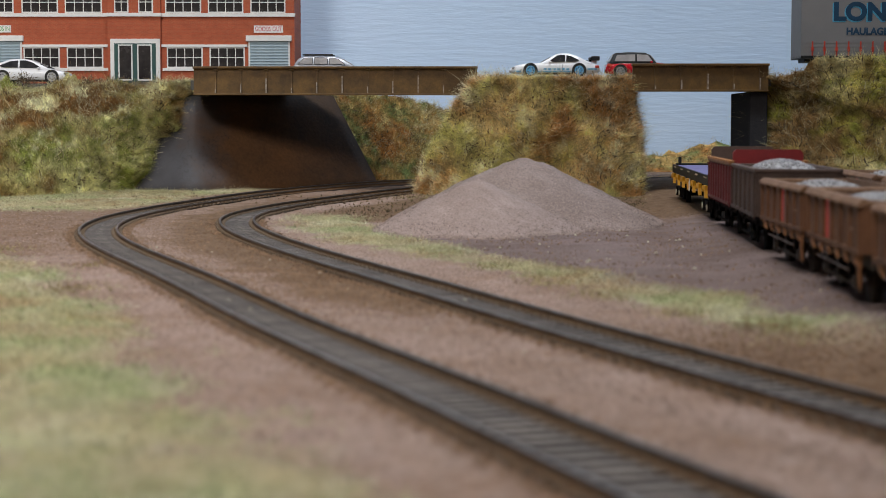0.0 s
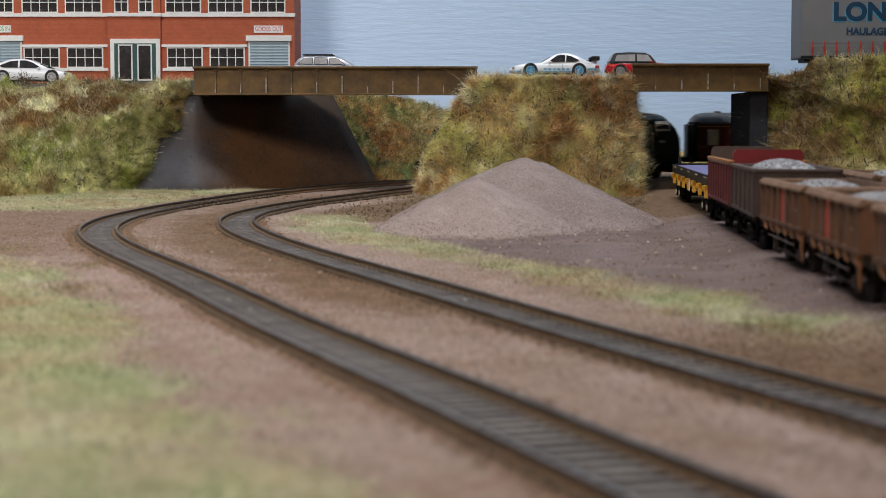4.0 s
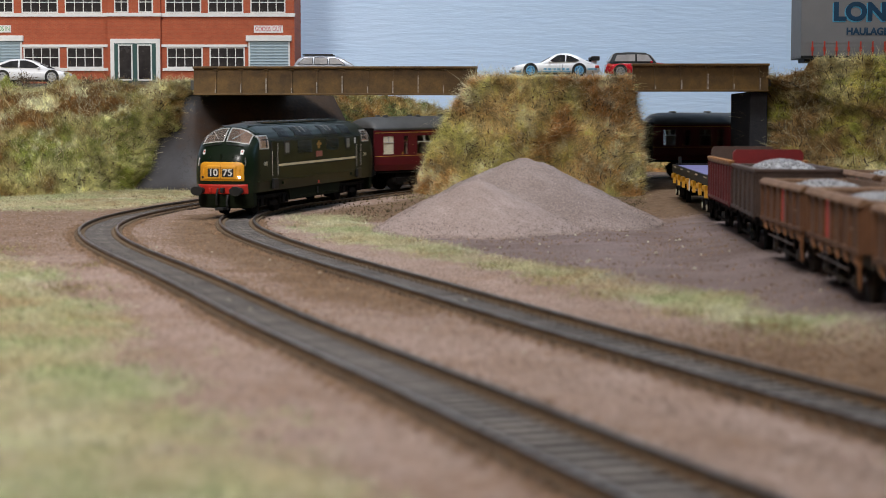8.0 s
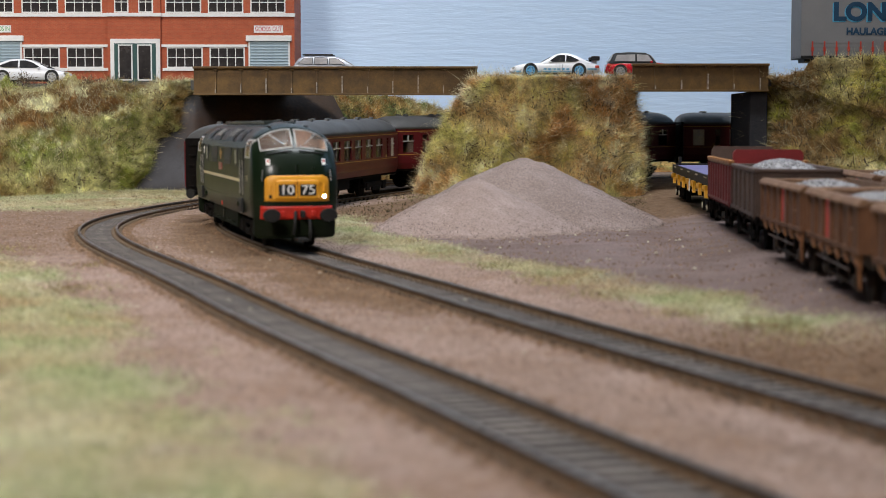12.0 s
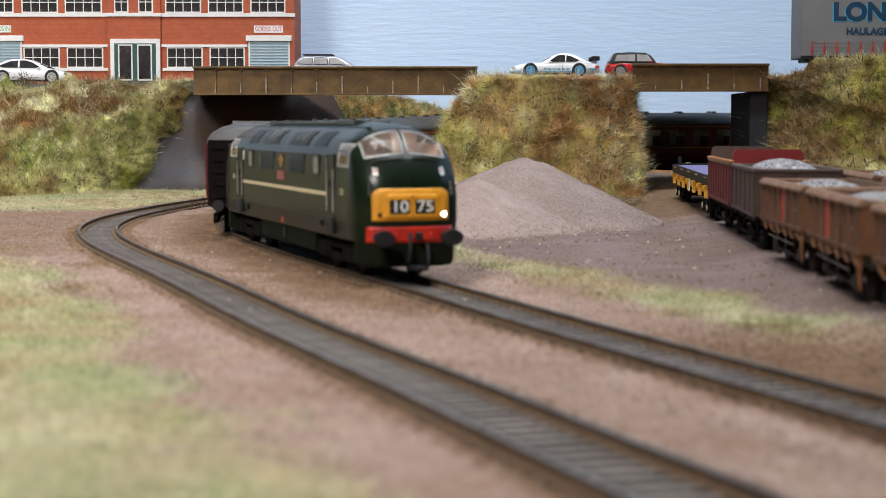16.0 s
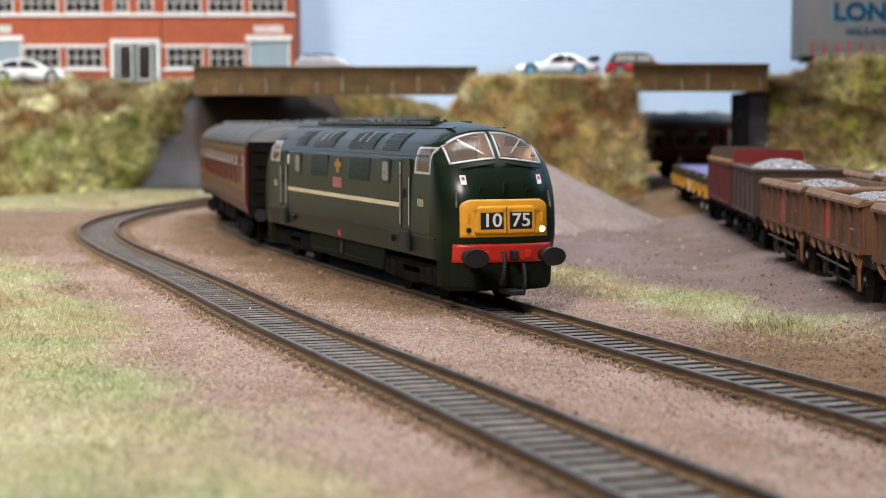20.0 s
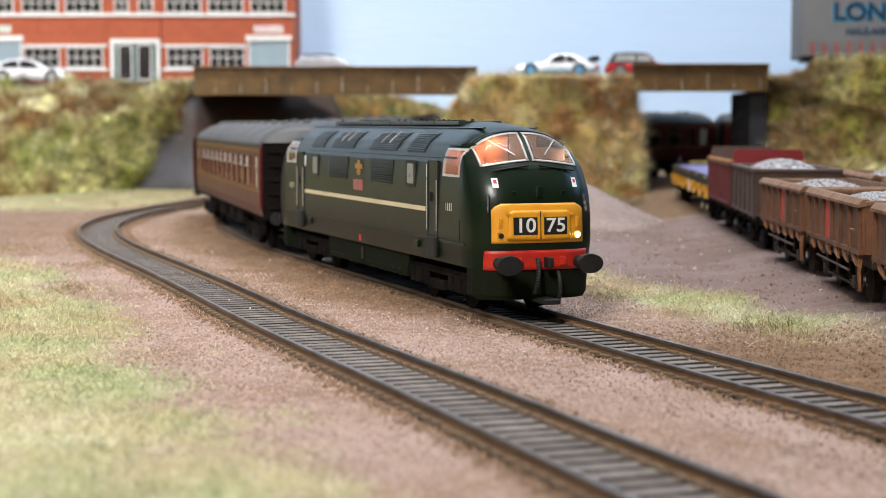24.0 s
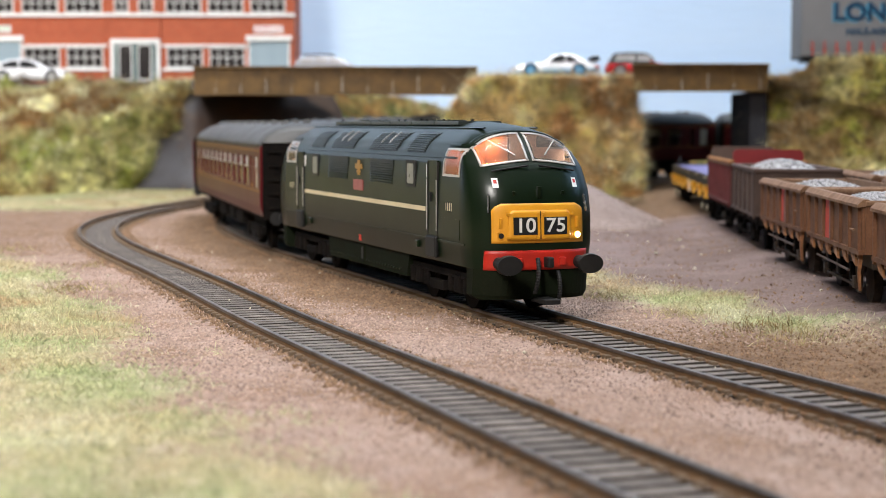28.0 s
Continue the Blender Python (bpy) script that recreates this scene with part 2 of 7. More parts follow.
def brick_coursing(m):
    """Fine mortar courses pressed into the printed brick."""
    t = m.node_tree
    b = next(n for n in t.nodes if n.type == "BSDF_PRINCIPLED")
    tc = t.nodes.new("ShaderNodeTexCoord")
    mp = t.nodes.new("ShaderNodeMapping")
    mp.inputs["Rotation"].default_value = (radians(90), 0, 0)
    t.links.new(tc.outputs["Object"], mp.inputs[0])
    br = t.nodes.new("ShaderNodeTexBrick")
    br.inputs["Scale"].default_value = 1000.0
    br.inputs["Brick Width"].default_value, br.inputs["Row Height"].default_value = 2.9, 1.05
    br.inputs["Mortar Size"].default_value = 0.13
    br.inputs["Color1"].default_value, br.inputs["Color2"].default_value = (1.0, 1.0, 1.0, 1), (0.80, 0.78, 0.78, 1)
    br.inputs["Mortar"].default_value = (0.86, 1.35, 1.8, 1)
    t.links.new(mp.outputs[0], br.inputs["Vector"])
    old = b.inputs["Base Color"].links[0].from_socket
    t.links.new(mix(t, 1.0, old, br.outputs["Color"], "MULTIPLY"), b.inputs["Base Color"])


brick_coursing(M_["brick"])


def grass_mat(name, cols, size=14.0, clumpy=(0.52, 1.38), browns=(0.50, 0.59)):
    """Static-grass fibres: patches of several tones, each fibre a little different."""
    m = bpy.data.materials.new(name)
    t, b = nodes_of(m)
    tc = t.nodes.new("ShaderNodeTexCoord")
    vec = tc.outputs["Object"]
    n1 = noise_node(t, 1000 / size, 5, 0.65, vec)
    n2 = noise_node(t, 1000 / (size * 1.7), 4, 0.6, vec)
    n3 = noise_node(t, 1000 / (size * 0.8), 4, 0.7, vec)
    n3.noise_dimensions = "4D"
    n3.inputs["W"].default_value = 3.7
    n2.noise_dimensions = "4D"
    n2.inputs["W"].default_value = 1.9
    c = mix(t, ramp(t, n1.outputs[0], 0.44, 0.56), cols[0], cols[1])
    c = mix(t, ramp(t, n2.outputs[0], *browns), c, cols[2])
    c = mix(t, ramp(t, n3.outputs[0], 0.53, 0.63), c, cols[3])
    ge = t.nodes.new("ShaderNodeNewGeometry").outputs["Random Per Island"]
    fine = noise_node(t, 1000 / 1.1, 3, 0.7, vec)
    rr = t.nodes.new("ShaderNodeMapRange")
    rr.inputs[3].default_value, rr.inputs[4].default_value = 0.62, 1.38
    t.links.new(ge, rr.inputs[0])
    r2 = t.nodes.new("ShaderNodeMapRange")
    r2.inputs[1].default_value, r2.inputs[2].default_value = 0.3, 0.7
    r2.inputs[3].default_value, r2.inputs[4].default_value = 0.65, 1.3
    t.links.new(fine.outputs[0], r2.inputs[0])
    mu = t.nodes.new("ShaderNodeMath")
    mu.operation = "MULTIPLY"
    t.links.new(rr.outputs[0], mu.inputs[0])
    t.links.new(r2.outputs[0], mu.inputs[1])
    vc = t.nodes.new("ShaderNodeCombineColor")
    for i in range(3):
        t.links.new(mu.outputs[0], vc.inputs[i])
    c = mix(t, 1.0, c, vc.outputs[0], "MULTIPLY")
    clump = noise_node(t, 1000 / 8.0, 4, 0.65, vec)
    cl = t.nodes.new("ShaderNodeMapRange")
    cl.inputs[1].default_value, cl.inputs[2].default_value = 0.36, 0.64
    cl.inputs[3].default_value, cl.inputs[4].default_value = clumpy
    t.links.new(clump.outputs[0], cl.inputs[0])
    cc = t.nodes.new("ShaderNodeCombineColor")
    for i in range(3):
        t.links.new(cl.outputs[0], cc.inputs[i])
    c = mix(t, 1.0, c, cc.outputs[0], "MULTIPLY")
    t.links.new(c, b.inputs["Base Color"])
    b.inputs["Roughness"].default_value = 0.85
    b.inputs["Specular IOR Level"].default_value = 0.15
    bp = t.nodes.new("ShaderNodeBump")
    bp.inputs["Strength"].default_value = 1.0
    bp.inputs["Distance"].default_value = 0.5 * MM
    t.links.new(fine.outputs[0], bp.inputs["Height"])
    t.links.new(bp.outputs[0], b.inputs["Normal"])
    tr = t.nodes.new("ShaderNodeBsdfTranslucent")
    t.links.new(c, tr.inputs[0])
    ms = t.nodes.new("ShaderNodeMixShader")
    ms.inputs[0].default_value = 0.35
    t.links.new(b.outputs[0], ms.inputs[1])
    t.links.new(tr.outputs[0], ms.inputs[2])
    t.links.new(ms.outputs[0], next(n for n in t.nodes if n.type == "OUTPUT_MATERIAL").inputs[0])
    return m


STRAW, OLIVE, BROWN, PALE = (0.56, 0.44, 0.19), (0.24, 0.24, 0.055), (0.20, 0.100, 0.032), (0.78, 0.76, 0.47)
M_["g_bank"] = grass_mat("mixed_bank_grass", ((0.56, 0.53, 0.24), (0.29, 0.32, 0.08), (0.26, 0.135, 0.045), (0.92, 0.90, 0.60)), 48, (0.62, 1.38), (0.485, 0.575))
M_["g_mound"] = grass_mat("straw_mound_grass", ((0.86, 0.70, 0.36), (0.66, 0.62, 0.25), (0.58, 0.33, 0.13), (0.96, 0.92, 0.64)), 32, (0.78, 1.4), (0.50, 0.60))
M_["g_right"] = grass_mat("olive_bank_grass", ((0.70, 0.58, 0.22), (0.60, 0.62, 0.12), (0.40, 0.25, 0.10), (0.84, 0.74, 0.40)), 38, (0.62, 1.4))
M_["g_ground"] = grass_mat("pale_green_ground_grass", ((0.46, 0.50, 0.27), (0.64, 0.57, 0.37), (0.52, 0.38, 0.23), (0.74, 0.72, 0.52)), 46, (0.82, 1.15))
M_["g_tuft"] = grass_mat("olive_tuft_grass", ((0.36, 0.32, 0.135), (0.48, 0.40, 0.21), (0.27, 0.175, 0.08), (0.54, 0.49, 0.28)), 14)
M_["g_stalk"] = grass_mat("dry_straw_stalks", ((0.72, 0.62, 0.36), (0.80, 0.74, 0.50), (0.52, 0.36, 0.15), (0.62, 0.62, 0.30)), 30)
M_["orangecap"] = mat("orange_brown_capping", (0.42, 0.19, 0.055), (0.30, 0.12, 0.04), 4, 0.7)
M_["g_far"] = grass_mat("shaded_bank_grass", ((0.52, 0.34, 0.12), (0.20, 0.25, 0.09), (0.42, 0.20, 0.06), (0.66, 0.56, 0.26)), 24)

# ---- mesh helpers (millimetres)


def mesh_of(name, bm, material, smooth=False):
    bmesh.ops.recalc_face_normals(bm, faces=bm.faces)
    for v in bm.verts:
        v.co *= MM
    me = bpy.data.meshes.new(name)
    bm.to_mesh(me)
    bm.free()
    for mm_ in (material if isinstance(material, (list, tuple)) else [material]):
        me.materials.append(M_[mm_])
    if smooth:
        me.polygons.foreach_set("use_smooth", [True] * len(me.polygons))
    return me


def part(name, bm, material, parent, label="", smooth=False, at=None):
    me = bm if isinstance(bm, bpy.types.Mesh) else mesh_of(name, bm, material, smooth)
    ob = new(name, me)
    ob.parent = parent
    if at is not None:
        ob.matrix_basis = at
    return tagged(ob, label)


def thing(name, label, category, m=None, group="", kind=""):
    ob = new(name)
    ob.empty_display_size = 0.01
    if m is not None:
        ob.matrix_basis = m
    return tagged(ob, label, category, group, kind)


def solo(name, bm, material, label, category, kind="", smooth=False, group=""):
    me = bm if isinstance(bm, bpy.types.Mesh) else mesh_of(name, bm, material, smooth)
    return tagged(new(name, me), label, category, group, kind)


def box(bm, x0, x1, y0, y1, z0, z1, bevel=0.0):
    m = Matrix.Translation(((x0 + x1) / 2, (y0 + y1) / 2, (z0 + z1) / 2)) @ Matrix.Diagonal((abs(x1 - x0), abs(y1 - y0), abs(z1 - z0), 1))
    r = bmesh.ops.create_cube(bm, size=1.0, matrix=m)
    if bevel:
        es = list({e for v in r["verts"] for e in v.link_edges})
        bmesh.ops.bevel(bm, geom=es, offset=bevel, segments=2, affect="EDGES", profile=0.5)
    return bm


def B(*a, bevel=0.0):
    return box(bmesh.new(), *a, bevel=bevel)


def prism(bm, pts, axis, a, b):
    """A polygon in two axes, pushed out along the third."""
    def at(p, d):
        return {"x": (d, p[0], p[1]), "y": (p[0], d, p[1]), "z": (p[0], p[1], d)}[axis]
    lo, hi = [bm.verts.new(at(p, a)) for p in pts], [bm.verts.new(at(p, b)) for p in pts]
    bm.faces.new(lo)
    bm.faces.new(hi[::-1])
    for i in range(len(pts)):
        j = (i + 1) % len(pts)
        bm.faces.new((lo[i], hi[i], hi[j], lo[j]))
    return bm


def cyl(bm, p, q, r, r2=None, seg=14):
    p, q = Vector(p), Vector(q)
    d = q - p
    m = Matrix.Translation((p + q) / 2) @ d.to_track_quat("Z", "Y").to_matrix().to_4x4()
    bmesh.ops.create_cone(bm, cap_ends=True, segments=seg, radius1=r, radius2=r if r2 is None else r2, depth=d.length, matrix=m)
    return bm


def CY(p, q, r, r2=None, seg=14):
    return cyl(bmesh.new(), p, q, r, r2, seg)


def rounded(cx, cy, w, h, r, n=4):
    pts = []
    for k, (sx, sy) in enumerate(((1, 1), (-1, 1), (-1, -1), (1, -1))):
        for i in range(n + 1):
            a = radians(90 * k + 90 * i / n)
            pts.append((cx + sx * (w / 2 - r) + r * math.cos(a), cy + sy * (h / 2 - r) + r * math.sin(a)))
    return pts


def words(name, text, size, material, parent, m, label="", depth=0.05, stretch=1.0, bold=0.0):
    cu = bpy.data.curves.new(name, "FONT")
    cu.offset = bold * size * MM
    cu.body, cu.size, cu.extrude, cu.align_x, cu.align_y = text, size * MM, depth * MM, "CENTER", "CENTER"
    tmp = bpy.data.objects.new(name, cu)
    me = bpy.data.meshes.new_from_object(tmp)
    bpy.data.objects.remove(tmp)
    me.transform(Matrix.Diagonal((stretch, 1, 1, 1)))
    me.materials.clear()
    me.materials.append(M_[material])
    ob = new(name, me)
    ob.parent = parent
    ob.matrix_basis = m
    return tagged(ob, label)


FACE_Y = (90, 0, 0)     # lettering that faces the viewer

# ---- the plan: tracks and ground heights


def ease(a, b, v):
    u = min(max((v - a) / (b - a), 0.0), 1.0)
    return u * u * (3 - 2 * u)


def rise(y):
    """The tracks climb a little towards the back."""
    return 8.0 * ease(950, 1300, y)


def bump_near(y):
    """The outer track stands on slightly higher ground close to the board's front edge."""
    return 6.0 * (1 - ease(150, 480, y))


MAIN = [(2700, 1312), (1900, 1312), (1300, 1312), (800, 1311), (500, 1308), (330, 1300), (220, 1287), (135, 1264), (60, 1227), (5, 1182),
        (-33, 1131), (-66, 1074), (-92.7, 1020.9), (-108, 958.2), (-111.4, 893.4), (-104.2, 829), (-90.2, 765.6), (-72.1, 703.1),
        (-51.6, 641.4), (-29.7, 580.3), (-7.4, 519.3), (14.5, 458.2), (36.7, 397.1), (59.8, 336.6), (83.3, 275.9), (130, 150), (230, -120)]
ZERO_AT = 24            # distance along the main line is counted from this point of MAIN


def smooth_line(pts, n=24):
    P = np.array(pts, float)
    Q = np.vstack([2 * P[0] - P[1], P, 2 * P[-1] - P[-2]])
    out = []
    for i in range(1, len(Q) - 2):
        a, b, c, d = Q[i - 1:i + 3]
        l = np.linalg.norm(c - b)
        m0, m1 = (c - a) / np.linalg.norm(c - a) * l, (d - b) / np.linalg.norm(d - b) * l
        for k in range(n):
            u = k / n
            out.append((2 * u ** 3 - 3 * u * u + 1) * b + (u ** 3 - 2 * u * u + u) * m0 + (3 * u * u - 2 * u ** 3) * c + (u ** 3 - u * u) * m1)
    out.append(Q[-2])
    return np.array(out)


def lengths(C):
    return np.r_[0, np.cumsum(np.hypot(*np.diff(C, axis=0).T))]


def shifted(C, d):
    t = np.gradient(C, axis=0)
    t /= np.linalg.norm(t, axis=1, keepdims=True)
    off = d if np.ndim(d) else np.full(len(C), float(d))
    return C + np.stack([t[:, 1], -t[:, 0]], 1) * off[:, None]


INNER = smooth_line(MAIN)
IN_S = lengths(INNER)
IN_S = IN_S - IN_S[24 * ZERO_AT]
OUTER = smooth_line([(2700, 1374), (1300, 1374), (800, 1373), (500, 1369), (320, 1358), (205, 1341), (105, 1314), (20, 1273), (-45, 1221), (-97, 1156), (-130, 1100),
                     (-151, 1048), (-165, 1005), (-173, 959), (-176.4, 909.2), (-175.7, 859), (-170.5, 809.1), (-160.6, 759.9), (-146.9, 711.7), (-130.6, 664.2),
                     (-113.1, 617.2), (-95.3, 570.2), (-78.1, 523.1), (-61.4, 475.7), (-45.3, 428.2), (-29.4, 380.6), (-13.5, 333), (2.1, 285.3), (17.4, 237.5),
                     (33.7, 190), (60, 110), (120, -120)])
SIDING = smooth_line([(105, -100), (118, 180), (124.5, 335), (128.5, 430), (133.5, 527), (136.5, 615), (143.5, 720), (150.5, 830), (166.5, 1085), (174, 1205)])
SIDING_B = shifted(SIDING, 48.0)[:200]


def along(C, S, s):
    return np.array([np.interp(s, S, C[:, 0]), np.interp(s, S, C[:, 1])])


def line_tools(C):
    S = lengths(C)
    return S, (lambda s: along(C, S, s))


def nearest(C, pts):
    """Signed distance of points from a line: right of its direction is positive."""
    Cc = C[::3]
    t = np.gradient(Cc, axis=0)
    t /= np.linalg.norm(t, axis=1, keepdims=True)
    out = np.empty(len(pts))
    for i in range(0, len(pts), 4000):
        p = pts[i:i + 4000]
        d = p[:, None] - Cc[None]
        k = (d ** 2).sum(2).argmin(1)
        dd = d[np.arange(len(p)), k]
        out[i:i + 4000] = dd[:, 0] * t[k, 1] - dd[:, 1] * t[k, 0]
    return out

# ---- ground: one sheet with ballast, mud and grass areas


def ground_material():
    m = bpy.data.materials.new("layout_ground")
    t, b = nodes_of(m)
    tc = t.nodes.new("ShaderNodeTexCoord")
    big = noise_node(t, 1000 / 45, 5, 0.6, tc.outputs["Object"])
    mid = noise_node(t, 1000 / 6, 4, 0.65, tc.outputs["Object"])
    fine = noise_node(t, 1000 / 0.9, 3, 0.7, tc.outputs["Object"])

    def att(name):
        a = t.nodes.new("ShaderNodeAttribute")
        a.attribute_name = name
        return a.outputs["Fac"]
    bal = mix(t, ramp(t, big.outputs[0], 0.38, 0.62), (0.385, 0.272, 0.222), (0.265, 0.165, 0.110))
    bal = mix(t, ramp(t, mid.outputs[0], 0.48, 0.70), bal, (0.42, 0.31, 0.26))
    earth = mix(t, ramp(t, mid.outputs[0], 0.36, 0.66), (0.150, 0.088, 0.049), (0.235, 0.152, 0.096))
    wide = noise_node(t, 1000 / 70, 4, 0.6, tc.outputs["Object"])
    # near-black tone for the track bed between the rails
    bed_dark = mix(t, ramp(t, mid.outputs[0], 0.3, 0.7), (0.016, 0.012, 0.009), (0.036, 0.026, 0.019))
    mud = mix(t, ramp(t, big.outputs[0], 0.35, 0.65), (0.245, 0.178, 0.162), (0.165, 0.112, 0.094))
    gr = mix(t, ramp(t, big.outputs[0], 0.40, 0.58), (0.350, 0.375, 0.170), (0.49, 0.42, 0.23))
    gr = mix(t, ramp(t, wide.outputs[0], 0.50, 0.62), gr, (0.36, 0.25, 0.135))
    gr = mix(t, ramp(t, mid.outputs[0], 0.46, 0.66), gr, (0.50, 0.46, 0.29))
    mp = t.nodes.new("ShaderNodeMapping")
    mp.inputs["Scale"].default_value = (0.28, 1.0, 1.0)
    mp.inputs["Rotation"].default_value = (0, 0, radians(-12))
    t.links.new(tc.outputs["Object"], mp.inputs[0])
    rip = noise_node(t, 1000 / 16, 5, 0.6, mp.outputs[0])
    ab = t.nodes.new("ShaderNodeMath")
    ab.operation = "SUBTRACT"
    ab.inputs[1].default_value = 0.5
    t.links.new(rip.outputs[0], ab.inputs[0])
    ab2 = t.nodes.new("ShaderNodeMath")
    ab2.operation = "ABSOLUTE"
    t.links.new(ab.outputs[0], ab2.inputs[0])
    mud = mix(t, ramp(t, ab2.outputs[0], 0.014, 0.002), mud, (0.22, 0.165, 0.142))
    c = mix(t, att("earth"), bal, earth)
    c = mix(t, att("mud"), c, mud)
    c = mix(t, att("rust"), c, mix(t, ramp(t, mid.outputs[0], 0.38, 0.62), (0.115, 0.066, 0.034), (0.21, 0.135, 0.080)))
    c = mix(t, att("grass"), c, gr)
    c = mix(t, att("track"), c, bed_dark)
    g = t.nodes.new("ShaderNodeMapRange")
    g.inputs[1].default_value, g.inputs[2].default_value = 0.25, 0.75
    g.inputs[3].default_value, g.inputs[4].default_value = 0.55, 1.4
    t.links.new(fine.outputs[0], g.inputs[0])
    vc = t.nodes.new("ShaderNodeCombineColor")
    for i in range(3):
        t.links.new(g.outputs[0], vc.inputs[i])
    c = mix(t, 1.0, c, vc.outputs[0], "MULTIPLY")
    t.links.new(c, b.inputs["Base Color"])
    b.inputs["Roughness"].default_value = 0.95
    b.inputs["Specular IOR Level"].default_value = 0.2
    bp = t.nodes.new("ShaderNodeBump")
    bp.inputs["Strength"].default_value = 1.0
    bp.inputs["Distance"].default_value = 0.45 * MM
    t.links.new(fine.outputs[0], bp.inputs["Height"])
    b2 = t.nodes.new("ShaderNodeBump")
    b2.inputs["Strength"].default_value = 1.0
    b2.inputs["Distance"].default_value = 1.6 * MM
    t.links.new(rip.outputs[0], b2.inputs["Height"])
    b3 = t.nodes.new("ShaderNodeBump")
    b3.inputs["Strength"].default_value = 0.9
    b3.inputs["Distance"].default_value = 0.9 * MM
    t.links.new(mid.outputs[0], b3.inputs["Height"])
    t.links.new(b2.outputs[0], b3.inputs["Normal"])
    t.links.new(b3.outputs[0], bp.inputs["Normal"])
    t.links.new(bp.outputs[0], b.inputs["Normal"])
    return m


M_["ground"] = ground_material()


def wob(x, y, size, seed=0.0):
    return noise.noise(Vector((x / size + seed, y / size - seed, seed * 1.7)))


def sheet_axis(stops):
    out = []
    for a, b, st in stops:
        out += list(np.arange(a, b, st))
    return np.array(out + [stops[-1][1]], float)


def soft(v, a, b):
    u = np.clip((v - a) / (b - a), 0, 1)
    return u * u * (3 - 2 * u)


def make_ground():
    xs = sheet_axis([(-1000, -330, 20), (-330, 330, 3.0), (330, 2700, 30)])
    ys = sheet_axis([(-400, 140, 20), (140, 760, 3.0), (760, 1200, 4.0), (1200, 1500, 8)])
    X, Y = np.meshgrid(xs, ys)
    pts = np.stack([X.ravel(), Y.ravel()], 1)
    di, do = nearest(INNER, pts), nearest(OUTER, pts)
    ds, db = nearest(SIDING, pts), nearest(SIDING_B, pts)
    w1 = np.array([wob(x, y, 26, 3.1) + 0.5 * wob(x, y, 9, 8.2) for x, y in pts])
    w2 = np.array([wob(x, y, 60, 5.7) for x, y in pts])
    w3 = np.array([wob(x, y, 7, 1.3) for x, y in pts])
    x, y = pts[:, 0], pts[:, 1]
    track = np.maximum(1 - soft(np.abs(di), 8.5, 10.5), 1 - soft(np.abs(do), 8.5, 10.5))
    yard = np.maximum(1 - soft(np.abs(ds), 13, 44), 1 - soft(np.abs(db), 13, 44))
    left_grass = soft(do + 15 * w1 + 7 * w3 - 31 - 18 * soft(y, 560, 760), 0, 24) * (1 - soft(y, 700, 790))
    strip = 1 - soft(np.abs(di + 63 + 5 * w2 - 16 * soft(y, 620, 800)) + 9 * w1 + 6 * w3, 4, 20 + 8 * soft(y, 620, 800))
    strip = strip * (1 - soft(y, 900, 960)) * (0.15 + 0.85 * soft(y + 25 * w1, 395, 450))
    back = soft(do + 8 * w1 - 30, 0, 12) * soft(y, 970, 1020) * (x < 0)
    w4 = np.array([wob(x_, y_, 34, 7.9) + 0.6 * wob(x_, y_, 13, 2.2) for x_, y_ in pts])
    grass = np.clip(left_grass * (0.72 + 0.28 * soft(w4, -0.35, 0.15)) + strip * (0.55 + 0.45 * soft(w4, -0.4, 0.1)) + 0.8 * back, 0, 1)
    mud = soft(-di + 4 * w1, 66, 78) * (y < 1000)
    rust = np.maximum(np.exp(-((np.abs(di) - 11.0) / 2.6) ** 2), np.exp(-((np.abs(do) - 11.0) / 2.6) ** 2)) * (y < 1150)
    earth = soft(di, 8, 12) * (1 - 0.6 * soft(di + 12 * w1, 24, 46)) * soft(y + 40 * w2 + 25 * w1, 400, 500) * (do < 0)
    earth = np.maximum(earth, soft(-di + 6 * w1, 10, 16) * (1 - soft(y + 50 * w2, 330, 450)))
    earth = np.maximum(earth, soft(-di, 70, 90) * (1 - soft(y + 50 * w2, 420, 520)) * 0.8)
    earth = np.maximum(earth, 0.6 * soft(y + 90 * w2, 560, 760) * (do > 9))
    back_yard = soft(y + 50 * w2 + 30 * w1, 830, 930) * soft(-di, 20, 40)
    earth = np.maximum(earth, back_yard)
    mud = mud * (1 - back_yard)
    G = 8.0 * soft(y, 950, 1300)
    tops = G - 3.0 - 0.9 * track
    near_lift = 6.0 * (1 - soft(y, 150, 480)) * soft(di, 18, 46)
    tops = tops + near_lift
    shoulder = np.maximum(np.exp(-((np.abs(di) - 14.5) / 3.6) ** 2), np.exp(-((np.abs(do) - 14.5) / 3.6) ** 2))
    Z = tops + 0.95 * shoulder * (y < 1150) * (0.6 + 0.8 * w1) + 0.35 * w3 * (1 - track) + (0.9 * w2 + 0.5 * w3 + 0.75 * np.abs(np.array([wob(x_ * 0.3 + 0.12 * y_, y_, 13, 4.4) for x_, y_ in pts])) + 0.3 * np.array([wob(x_, y_, 4.2, 6.1) for x_, y_ in pts])) * (1 - track) * mud + 0.8 * grass + 3.2 * yard
    nx, ny = len(xs), len(ys)
    V = np.stack([x, y, Z], 1) * MM
    i = np.arange(nx * ny).reshape(ny, nx)
    F = np.stack([i[:-1, :-1], i[:-1, 1:], i[1:, 1:], i[1:, :-1]], -1).reshape(-1, 4)
    me = bpy.data.meshes.new("ground")
    me.from_pydata(V.tolist(), [], F.tolist())
